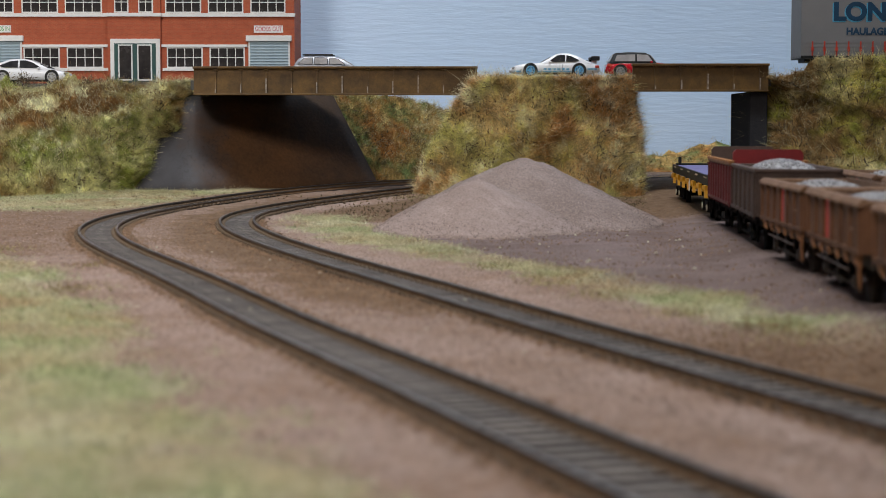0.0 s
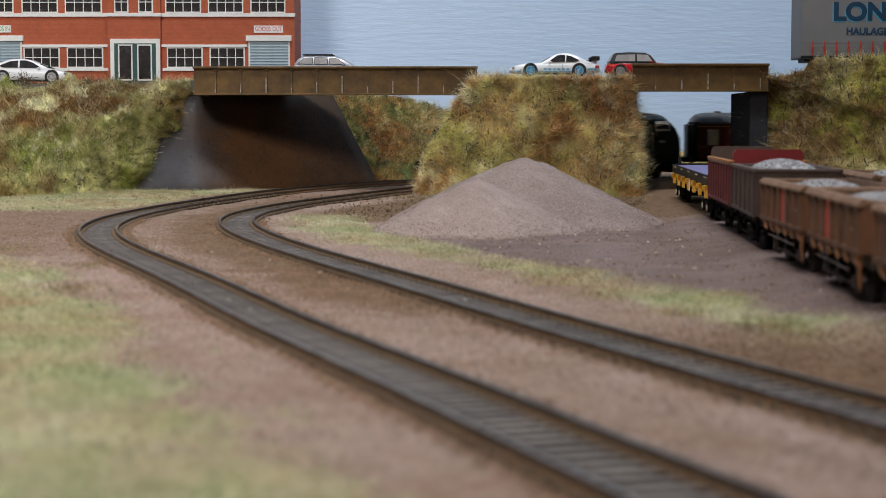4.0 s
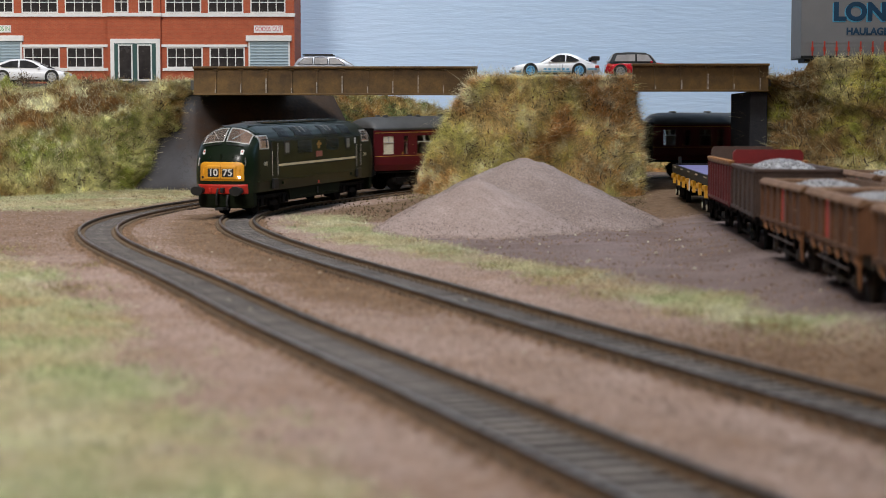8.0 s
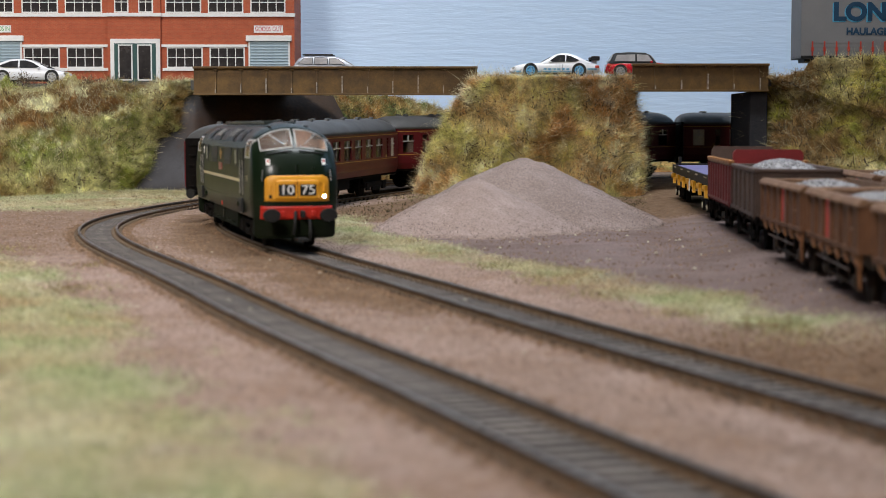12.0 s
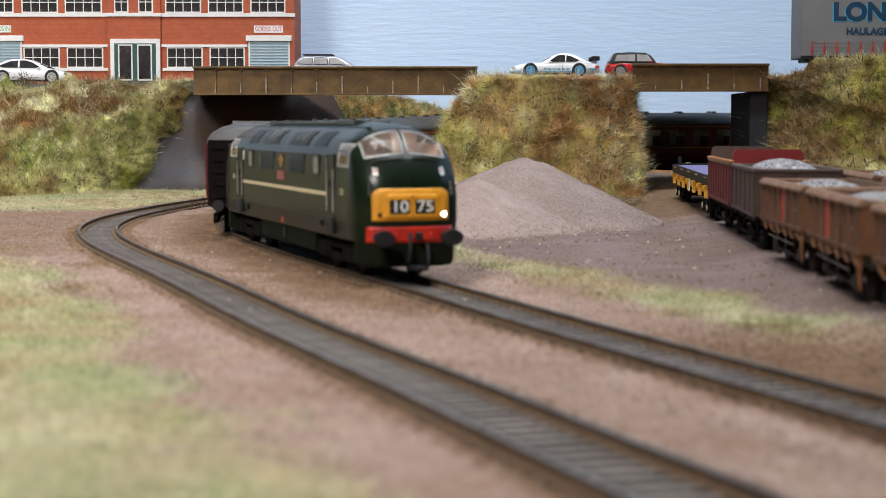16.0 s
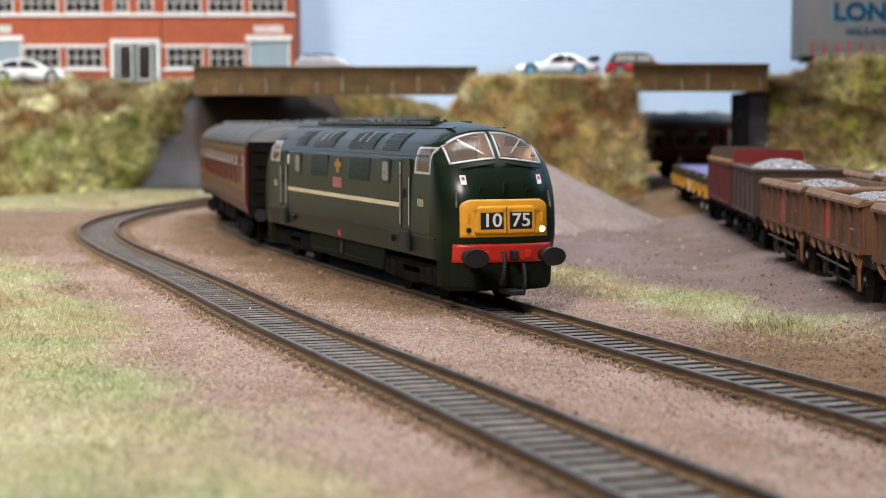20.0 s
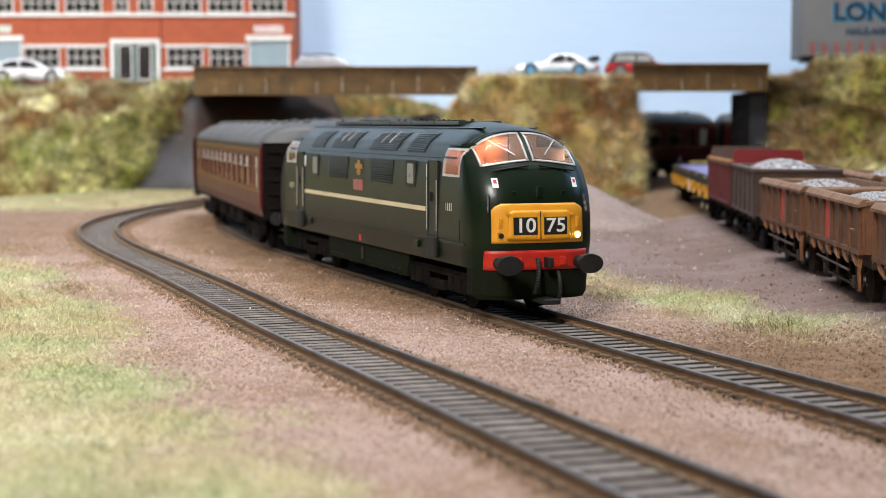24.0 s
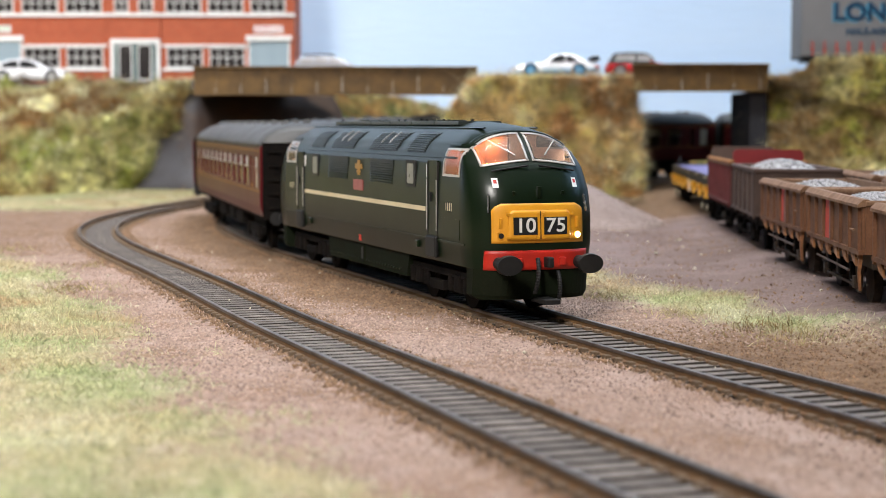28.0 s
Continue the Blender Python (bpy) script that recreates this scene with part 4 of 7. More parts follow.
def nose_front(z):
    return tab(z, [6, 9, 12, 20, 28, 33, 37, 39, 43, 46, 48, 49.4, 50.4, 51.2],
               [-8.8, -8.2, -7.9, -7.4, -7.8, -9.0, -11.2, -12.6, -16.2, -19.2, -22.0, -26.5, -33, -46])


def half_width(z):
    return tab(z, [6, 12, 19, 26, 34, 40, 43, 45.5, 47.5, 49, 50.2, 51.2], [15.4, 16.5, 17.3, 17.4, 17.2, 16.8, 15.9, 14.2, 11.6, 8.8, 5.6, 1.6])


def corner(z):
    return tab(z, [6, 30, 39, 48, 51], [6.0, 6.2, 6.4, 8.5, 9.0])


def nose(v, z):
    return nose_front(z) - corner(z) * (abs(v) / half_width(z)) ** 4.0


def nose_patch(bm, z0, z1, left, right, off, nz=10, nv=16, back=0.5):
    """A plate that lies on the nose between two edges given by height."""
    F, R = [], []
    for i in range(nz + 1):
        z = z0 + (z1 - z0) * i / nz
        a, b = left(z), right(z)
        F.append([])
        R.append([])
        for j in range(nv + 1):
            v = a + (b - a) * j / nv
            u = nose(v, z)
            F[-1].append(bm.verts.new((u + off, v, z)))
            R[-1].append(bm.verts.new((u - back, v, z)))
    for G_, s in ((F, 1), (R, -1)):
        for i in range(nz):
            for j in range(nv):
                q = (G_[i][j], G_[i][j + 1], G_[i + 1][j + 1], G_[i + 1][j])
                bm.faces.new(q[::s])
    for i in range(nz):
        for j in (0, nv):
            bm.faces.new((F[i][j], F[i + 1][j], R[i + 1][j], R[i][j]))
    for j in range(nv):
        for i in (0, nz):
            bm.faces.new((F[i][j], F[i][j + 1], R[i][j + 1], R[i][j]))
    return bm


def side_y(u, z):
    """Half width of the body at a place along it, with the rounded cab corner."""
    w, f, c = half_width(z), nose_front(z), corner(z)
    k = (f - u) / c
    return w if k >= 1 else w * max(k, 0.0) ** 0.25


def side_patch(bm, q, u0, u1, z0, z1, off, back=0.5, n=6):
    F, R = [], []
    for i in range(n + 1):
        z = z0 + (z1 - z0) * i / n
        for G_, o in ((F, off), (R, -back)):
            G_.append([bm.verts.new((u0 + (u1 - u0) * j / n, q * (side_y(u0 + (u1 - u0) * j / n, z) + o), z)) for j in range(n + 1)])
    for G_ in (F, R):
        for i in range(n):
            for j in range(n):
                bm.faces.new((G_[i][j], G_[i][j + 1], G_[i + 1][j + 1], G_[i + 1][j]))
    for i in range(n):
        for j in (0, n):
            bm.faces.new((F[i][j], F[i + 1][j], R[i + 1][j], R[i][j]))
            bm.faces.new((F[j][i], F[j][i + 1], R[j][i + 1], R[j][i]))
    return bm


def ring(z, n=56):
    """Outline of the body at one height, from the centre of the loco, both noses alike."""
    hf, c, w = nose_front(z) - LC, corner(z), half_width(z)
    reach = hf - c
    offs = [min(max(o, -reach), reach) for o in (-96, -91.5, -79, -60, -30, 0, 30, 60, 79, 91.5, 96)]
    pts = [(LC + o, w) for o in offs[:-1]]
    front = [(nose(v, z), v) for v in np.linspace(w, -w, n)]
    pts += front
    pts += [(LC + o, -w) for o in offs[::-1][1:-1]]
    pts += [(2 * LC - u, v) for u, v in front[::-1]]
    return pts


def screen_low(v):
    return 40.9 - 1.6 * (abs(v) / 14.0) ** 1.5


def screen_high(v):
    return 48.2 - 4.2 * (abs(v) / 14.0) ** 2.6


def screen_patch(bm, v0, v1, low, high, off, nz=8, nv=16, back=0.3):
    """A plate on the nose between two curves of height, given across the width."""
    F, R = [], []
    for j in range(nv + 1):
        v = v0 + (v1 - v0) * j / nv
        for G_, o in ((F, off), (R, -back)):
            G_.append([])
            for i in range(nz + 1):
                z = low(v) + (high(v) - low(v)) * i / nz
                G_[-1].append(bm.verts.new((nose(v, z) + o, v * (1 + 0.01 * o), z)))
    for G_ in (F, R):
        for j in range(nv):
            for i in range(nz):
                bm.faces.new((G_[j][i], G_[j + 1][i], G_[j + 1][i + 1], G_[j][i + 1]))
    for j in range(nv):
        for i in (0, nz):
            bm.faces.new((F[j][i], F[j + 1][i], R[j + 1][i], R[j][i]))
    for i in range(nz):
        for j in (0, nv):
            bm.faces.new((F[j][i], F[j][i + 1], R[j][i + 1], R[j][i]))
    return bm


def make_locomotive():
    lo = thing("diesel_locomotive", "dark green model diesel locomotive with yellow warning panel", "locomotive")
    zs = [12.5, 14, 17, 19, 22, 26, 30, 33, 35, 36.6, 38, 38.8, 39.4, 40, 40.6, 41.2, 41.8, 42.4, 43, 43.6, 44.2, 44.8, 45.4, 46, 46.6, 47.2, 47.8, 48.4, 49.2, 50.0, 50.6, 51.2]
    bm = bmesh.new()
    rows = [[bm.verts.new((u, v, z)) for u, v in ring(z)] for z in zs]
    for r0, r1 in zip(rows, rows[1:]):
        m = len(r0)
        for j in range(m):
            k = (j + 1) % m
            bm.faces.new((r0[j], r0[k], r1[k], r1[j]))
    bm.faces.new(rows[-1])
    bmesh.ops.remove_doubles(bm, verts=bm.verts, dist=0.02)
    holes = []
    for f in bm.faces:
        c = f.calc_center_median()
        u = LC + abs(c.x - LC)
        screen = 0.9 < abs(c.y) < 13.5 and u > -27 and screen_low(c.y) + 0.15 < c.z < screen_high(c.y) - 0.15
        if screen or (-35.2 < u < -22.3 and 36.6 < c.z < 43.6 and abs(c.y) > 13):
            holes.append(f)
    bmesh.ops.delete(bm, geom=holes, context="FACES")
    body = part("body", bm, "green", lo, smooth=True)
    bm = prism(bmesh.new(), [(LC - 41, 12.6), (LC - 38.5, 5.6), (LC + 43.5, 5.6), (LC + 46, 12.6)], "y", -15.7, 15.7)
    sk = part("side_skirt", bm, "greenmatt", lo)
    for q in (1, -1):
        rv = mesh_of("rivet", B(-0.4, 0.4, -0.3, 0.3, -0.3, 0.3, bevel=0.1), "green")
        for i in range(28):
            part("rivet", rv, None, sk, at=mmpose(LC - 38 + i * 2.8, q * 15.75, 7.2))
        part("panel_strip", B(LC - 2.2, LC + 2.2, min(q * 15.6, q * 16.1), max(q * 15.6, q * 16.1), 6.4, 12.0, bevel=0.2), "greenmatt", sk)
        part("panel_recess", B(LC - 0.9, LC + 0.9, min(q * 15.6, q * 16.2), max(q * 15.6, q * 16.2), 7.4, 11.2), "black", sk)
    for s in (1, -1):
        bm = bmesh.new()
        rr = []
        for z in (4.4, 5.6, 9.5, 12.6):
            w = 16.5 - (1.4 if z < 5 else 0)
            fr = [(nose(v * half_width(z) / 16.6, z) - (0.7 if z < 5 else 0), v) for v in np.linspace(w, -w, 22)]
            fr += [(LC + 95.5, -w), (LC + 95.5, w)]
            rr.append([bm.verts.new((u if s > 0 else 2 * LC - u, v, z)) for u, v in fr])
        for r0, r1 in zip(rr, rr[1:]):
            for j in range(len(r0)):
                k = (j + 1) % len(r0)
                bm.faces.new((r0[j], r0[k], r1[k], r1[j]))
        bm.faces.new(rr[0])
        bm.faces.new(rr[-1])
        part("front_valance", bm, "greenmatt", lo)

    def end(m):
        return Matrix.Identity(4) if m > 0 else (mmpose(2 * LC, 0, 0, 0, 0, 180))

    for s in (1, -1):
        E_ = end(s)

        def ep(name, bm, material, parent=lo, label="", smooth=False):
            return part(name, bm, material, parent, label, smooth, at=E_ if parent is lo else None)
        # windscreens with bright frames, and the cab behind them
        for q in (1, -1):
            fr = bmesh.new()
            screen_patch(fr, q * 0.5, q * 13.8, lambda v: screen_low(v) - 0.15, lambda v: screen_low(v) + 0.4, 0.25, 2, 18)
            screen_patch(fr, q * 0.5, q * 13.8, lambda v: screen_high(v) - 0.4, lambda v: screen_high(v) + 0.15, 0.25, 2, 18)
            screen_patch(fr, q * 0.6, q * 1.15, screen_low, screen_high, 0.25, 8, 2)
            screen_patch(fr, q * 13.3, q * 13.8, screen_low, screen_high, 0.25, 8, 2)
            w_ = ep("windscreen", fr, "winframe", lo, "bright-framed windscreen", True)
            g_ = part("glass", screen_patch(bmesh.new(), q * 1.0, q * 13.3, lambda v: screen_low(v) + 0.2, lambda v: screen_high(v) - 0.2, 0.08, 8, 14, 0.12), "cabglass", w_, smooth=True)
            g_.visible_shadow = False
            part("wiper", CY((nose(9.6, 46.2) + 0.7, q * 9.6, 46.2), (nose(4, 42.2) + 0.8, q * 4.2, 42.2), 0.2, seg=6), "winframe", w_)
            part("handrail", CY((nose(1.6, 39.6) + 0.8, q * 1.6, 39.6), (nose(11.6, 38.2) + 0.9, q * 11.8, 38.2), 0.26, seg=6), "black", w_)
        # pale +y half imitates the light reflected by that windscreen pane
        for q, ml, bx in ((-1, "cabdark", -46.5), (1, "cabin", -35.0)):
            a, b_ = sorted((q * 0.0, q * 14.8))
            ep("cab_back", B(bx - 1.5, bx, a, b_, 14, 44), ml)
            a, b_ = sorted((q * 0.0, q * 10.5))
            ep("cab_back_top", B(bx - 1.5, bx, a, b_, 44, 47.5), ml)
            a, b_ = sorted((q * 0.2, q * 9.0))
            for x0, x1, y0, y1 in ((-46.4, -43.6, a, b_), (-40.0, -27.5, a, b_), (-43.6, -40.0, min(q * 0.2, q * 1.6), max(q * 0.2, q * 1.6)), (-43.6, -40.0, min(q * 5.2, q * 9.0), max(q * 5.2, q * 9.0))):
                ep("cab_ceiling", B(x0, x1, y0, y1, 47.4, 47.9), ml)
        # added pale backing so that the +y pane looks bright
        ep("cab_side_lining", B(-33.4, -22.5, 13.2, 13.6, 29, 43.6), "cabin", lo, "pale backing added inside the cab to brighten the pane")
        ep("cab_divider", B(-46.4, -30, -0.2, 0.2, 29, 46.6), "cabdark")
        ep("cab_brow", screen_patch(bmesh.new(), -13.4, 13.4, lambda v: screen_high(v) + 0.35, lambda v: screen_high(v) + 1.0, 0.75, 3, 30, 0.6), "green", lo, "", True)
        ep("cab_floor", B(-46, -14, -14, 14, 28, 29), "cabin")
        if s > 0:
            lamp = ep("cab_lamp", B(-42.9, -40.7, -4.5, -2.3, 46.85, 47.35), "black", lo, "small lamp in the cab ceiling")
            bb = bmesh.new()
            bmesh.ops.create_uvsphere(bb, u_segments=12, v_segments=8, radius=0.85, matrix=Matrix.Translation((-41.8, -3.4, 46.0)))
            part("cab_bulb", bb, "cabglow", lamp, "glowing amber bulb")
            # added cover, not a part of the engine: blocks the bulb's light until lifted
            hood = bmesh.new()
            for a in ((-1.5, 1.5, -1.5, 1.5, -0.2, 0.0), (-1.5, -1.3, -1.5, 1.5, 0.0, 2.2), (1.3, 1.5, -1.5, 1.5, 0.0, 2.2), (-1.3, 1.3, -1.5, -1.3, 0.0, 2.2), (-1.3, 1.3, 1.3, 1.5, 0.0, 2.2)):
                box(hood, *a)
            shade = part("lamp_shade", hood, "cabdark", lo, "added brown cover that hides the lit bulb until it lifts", at=mmpose(-41.8, -3.4, 44.95))
        ep("cab_desk", B(-20, -15, -13, 13, 29, 37.5), "cabin")
        for q in (1, -1):
            ep("cab_seat", B(-36, -31, q * 8 - 3, q * 8 + 3, 29, 40, bevel=0.8), "cabdark" if q < 0 else "cabin")
            # side cab windows
            f = bmesh.new()
            for a in ((-35.4, -34.7, 36.3, 44.0), (-22.9, -22.3, 36.3, 44.0), (-34.7, -22.9, 36.3, 36.9), (-34.7, -22.9, 43.4, 44.0)):
                side_patch(f, q, *a, 0.22)
            cw = ep("cab_side_window", f, "winframe", lo, "bright-framed side window")
            g_ = part("glass", side_patch(bmesh.new(), q, -34.7, -22.9, 37.0, 43.3, 0.08, 0.2), "cabglass", cw)
            g_.visible_shadow = False
        def yl(z):
            k = max(0.0, (z - 27.2) / 2.6)
            return -13.0 + 2.6 * k ** 3
        ep("warning_panel", nose_patch(bmesh.new(), 19.4, 29.8, yl, lambda z: -yl(z), 0.12, 14, 26), "yellow", lo, "yellow half-height warning panel", True)
        pb = ep("headcode_panel", nose_patch(bmesh.new(), 20.2, 28.0, lambda z: -8.9 + max(0, z - 26.5) ** 2 * 0.5, lambda z: 8.9 - max(0, z - 26.5) ** 2 * 0.5, 0.45, 8, 20), "yellow", lo, "raised headcode doors", True)
        part("panel_gap", nose_patch(bmesh.new(), 20.4, 27.8, lambda z: -0.12, lambda z: 0.12, 0.5, 8, 2), "black", pb)
        for q, tx in ((-1, "10"), (1, "75")):
            b_ = part("headcode_blind", nose_patch(bmesh.new(), 21.6, 26.2, lambda z: q * 4.3 - 3.35, lambda z: q * 4.3 + 3.35, 0.55, 6, 8), "black", pb, "black headcode blind with white figures")
            ang = math.degrees(math.atan((nose(q * 4.3 + 2, 24) - nose(q * 4.3 - 2, 24)) / 4.0))
            words("headcode_figure", tx, 5.2, "white", b_, mmpose(nose(q * 4.3, 23.9) + 0.66, q * 4.3, 23.9, 90, 0, 90 - ang), "white figures", 0.08, 1.12, 0.012)
        for q in (1, -1):
            for zz in (20.9, 27.0):
                part("hinge", B(nose(q * 8.9, zz) + 0.2, nose(q * 8.9, zz) + 0.9, q * 9.0 - 0.5, q * 9.0 + 0.5, zz - 0.3, zz + 0.3), "yellow", pb)
                part("latch", B(nose(0.8, zz) + 0.3, nose(0.8, zz) + 0.9, q * 0.8 - 0.35, q * 0.8 + 0.35, zz - 0.4, zz + 0.4), "yellow", pb)
            u = nose(q * 10.9, 21.4)
            lamp = ep("marker_light", CY((u - 0.3, q * 10.9, 21.4), (u + 0.55, q * 10.9, 21.4), 1.0, seg=18), "yellow", lo, "round marker light")
            part("lens", CY((u + 0.4, q * 10.9, 21.4), (u + 0.7, q * 10.9, 21.4), 0.72, seg=16), "lampglow" if (q > 0 and s > 0) else "black", lamp, "lit white lens" if (q > 0 and s > 0) else "unlit dark lens")
            u = nose(q * 10.9, 25)
            ep("lamp_bracket", B(u, u + 0.7, q * 10.9 - 0.35, q * 10.9 + 0.35, 23.4, 26.0, bevel=0.1), "yellow")
            u = nose(q * 12.2, 31)
            ep("nose_handrail", CY((nose(q * 13.8, 27.5) + 0.9, q * 14.0, 27.5), (nose(q * 13.6, 32) + 0.9, q * 13.6, 32), 0.3, seg=6), "chrome")
            wl = ep("warning_label", nose_patch(bmesh.new(), 33.9, 36.4, lambda z: q * 11.3 - 0.75, lambda z: q * 11.3 + 0.75, 0.12, 4, 4), "white", lo, "small white warning label")
            part("label_bar", nose_patch(bmesh.new(), 35.0, 35.9, lambda z: q * 11.3 - 0.4, lambda z: q * 11.3 + 0.4, 0.18, 2, 2), "red", wl)
            u = nose(q * 7.0, 33.0)
            ep("lamp_iron", B(u - 0.3, u + 0.7, q * 7 - 0.4, q * 7 + 0.4, 32.0, 33.0, bevel=0.1), "green")
        u = nose(0, 32.0)
        ep("lamp_iron", B(u - 0.3, u + 0.8, -0.5, 0.5, 31.2, 34.2, bevel=0.1), "green")
        ep("buffer_beam", nose_patch(bmesh.new(), 12.3, 17.5, lambda z: -14.6, lambda z: 14.6, 0.45, 5, 26), "red", lo, "bright red buffer beam", True)
        for q in (1, -1):
            bf = ep("buffer", CY((-8.2, q * 11.4, 14.2), (-1.4, q * 11.4, 14.2), 1.7, 1.4), "black", lo, "black oval buffer")
            bmh = bmesh.new()
            cyl(bmh, (-1.5, 0, 0), (-0.1, 0, 0), 3.1, 2.9, seg=24)
            bmesh.ops.scale(bmh, verts=bmh.verts, vec=(1, 1.18, 0.86))
            bmesh.ops.translate(bmh, verts=bmh.verts, vec=(0, q * 11.4, 14.2))
            part("buffer_head", bmh, "black", bf)
            ep("beam_pipe", B(-8.4, -6.4, q * 6.2 - 0.9, q * 6.2 + 0.9, 13.4, 15.6, bevel=0.3), "red")
        for hy, top_z, drop, sway in ((-1.2, 15.6, 9.5, 0.8), (4.6, 12.0, 8.5, 0.0)):
            hb, rows_ = bmesh.new(), []
            for i in range(25):
                a = i / 24
                c = Vector((-6.3 + 1.5 * math.sin(a * 3.1), hy - sway * a, top_z - drop * a))
                r_ = 0.55 + 0.12 * (i % 2)
                rows_.append([hb.verts.new(c + Vector((r_ * math.cos(g), r_ * math.sin(g), 0))) for g in (0, 0.785, 1.571, 2.356, 3.142, 3.927, 4.712, 5.498)])
            for r0, r1 in zip(rows_, rows_[1:]):
                for j in range(8):
                    hb.faces.new((r0[j], r0[(j + 1) % 8], r1[(j + 1) % 8], r1[j]))
            hb.faces.new(rows_[0])
            hb.faces.new(rows_[-1])
            ep("brake_hose", hb, "black", lo, "ribbed black brake hose")
        ep("coupling_hook", B(-7.4, -4.0, 0.8, 2.6, 13.0, 15.8, bevel=0.4), "black")
        ep("coupling", B(-11, -1.5, -1.2, 3.4, 3.6, 5.0, bevel=0.3), "black")
        # bogie
        cx = -47
        fr = bmesh.new()
        for q in (1, -1):
            box(fr, cx - 24, cx + 24, q * 13.2 - 1.0, q * 13.2 + 1.0, 8.4, 10.4)
            for k in (-16, 16):
                box(fr, cx + k - 2.2, cx + k + 2.2, q * 14.0 - 0.8, q * 14.0 + 0.8, 4.4, 9.4, bevel=0.4)
                for dk in (-6, 6):
                    cyl(fr, (cx + k + dk, q * 13.8, 4.6), (cx + k + dk, q * 13.8, 9.0), 1.2, seg=10)
            box(fr, cx - 6, cx + 6, q * 14 - 0.8, q * 14 + 0.8, 4.0, 6.8, bevel=0.3)
        box(fr, cx - 20, cx + 20, -12, 12, 8, 12)
        ep("bogie", fr, "dirtyblack", lo, "black bogie frame")
    wheels = []
    for cx in (-47, LC * 2 + 47):
        for k in (-16, 16):
            wb = bmesh.new()
            cyl(wb, (0, -10.4, 0), (0, 10.4, 0), 1.4, seg=8)
            for q in (1, -1):
                cyl(wb, (0, q * 7.3, 0), (0, q * 10.2, 0), 6.6, seg=24)
                cyl(wb, (0, q * 7.2, 0), (0, q * 7.9, 0), 7.2, seg=24)
                for a in range(6):
                    an = a * math.pi / 3
                    box(wb, 3.2 * math.cos(an) - 0.8, 3.2 * math.cos(an) + 0.8, q * 10.2 - 0.25, q * 10.2 + 0.25, 3.2 * math.sin(an) - 0.8, 3.2 * math.sin(an) + 0.8)
            w = part("wheelset", wb, "dirtyblack", lo, at=mmpose(cx + k, 0, 6.55))
            wheels.append((w, cx + k, 6.55, 6.6))
    # body sides
    for q in (1, -1):
        def sp(name, u0, u1, z0, z1, material, proud=0.2, label="", parent=lo, bevel=0.0):
            y0 = q * (half_width((z0 + z1) / 2) - 0.6)
            y1 = q * (half_width((z0 + z1) / 2) + proud)
            return part(name, B(LC + u0, LC + u1, min(y0, y1), max(y0, y1), z0, z1, bevel=bevel), material, parent, label)
        sp("waist_stripe", -65, 65, 26.0, 27.3, "cream", 0.12, "cream waist stripe")
        sp("side_fold", -96, 96, 18.2, 18.7, "green", 0.28)
        sp("nameplate", -5, 5, 29.4, 32.8, "nameplate", 0.3, "small faded red nameplate")
        sp("nameplate_bar", -3.8, 3.8, 30.0, 32.2, "redpatch", 0.2)
        cr = bmesh.new()
        for a in ((-1.3, 1.3, 34.2, 39.0), (-3.8, 3.8, 36.2, 37.8), (-2.2, 2.2, 35.0, 35.7)):
            y1 = q * 17.2
            box(cr, LC + a[0], LC + a[1], min(y1, y1 + q * 0.12), max(y1, y1 + q * 0.12), a[2], a[3], bevel=0.0)
        part("crest", cr, "lining", lo, "small gold crest")
        sp("roundel", -1.0, 1.0, 13.2, 15.2, "redpatch", 0.3, "small red roundel", bevel=0.3)
        for k in (1, -1):
            a, b_ = sorted((k * 12.0, k * 35.0))
            gr = sp("grille", a, b_, 32.4, 39.8, "grille", 0.1, "louvred air grille")
            for i in range(10):
                z = 32.7 + i * 0.72
                y1 = q * (half_width(z) + 0.1)
                bm = prism(bmesh.new(), [(y1 - q * 0.25, z), (y1 + q * 0.32, z), (y1 - q * 0.25, z + 0.46)], "x", LC + a + 0.3, LC + b_ - 0.3)
                part("louvre", bm, "green", gr)
            y1 = q * half_width(36)
            wf = part("side_window", prism(bmesh.new(), rounded(LC + k * 51.7, 36.2, 8.8, 7.8, 1.2), "y", y1 - 0.3, y1 + 0.3), "black", lo, "small black-edged window")
            part("pane", prism(bmesh.new(), rounded(LC + k * 51.7, 36.2, 5.6, 5.8, 0.9), "y", y1 - 0.42, y1 + 0.42), "greypane", wf, "pale grey window pane")
            # crew door: raised leaf, grooves, handrails, step
            dr = sp("crew_door", k * 71 - 3.6, k * 71 + 3.6, 20.0, 40.4, "green", 0.10, "narrow crew door")
            for dx in (-4.0, 4.0):
                yy = q * (half_width(30) + 0.45)
                part("handrail", CY((LC + k * 71 + dx, yy, 21), (LC + k * 71 + dx, yy, 35), 0.15, seg=6), "winframe", dr)
                part("door_gap", B(LC + k * 71 + dx - 0.3, LC + k * 71 + dx + 0.3, min(q * 16.6, q * 17.55), max(q * 16.6, q * 17.55), 20.0, 40.0), "black", dr)
            yy = q * (half_width(30) + 0.35)
            part("door_handle", B(LC + k * 71 - 1.6, LC + k * 71 - 0.8, min(yy - 0.3, yy + 0.3), max(yy - 0.3, yy + 0.3), 29, 31.5), "black", dr)
            part("door_step", B(LC + k * 71 - 4, LC + k * 71 + 4, q * 17.6 - 0.7, q * 17.6 + 0.7, 13.4, 19.5, bevel=0.5), "black", dr)
            sp("warning_label", k * 66 - 1.0, k * 66 + 1.0, 35.6, 39.2, "white", 0.2, "small white and red label")
            sp("number_bar", k * 84 - 2.4, k * 84 + 2.4, 27.0, 29.2, "curtain", 0.05, "white number bars")
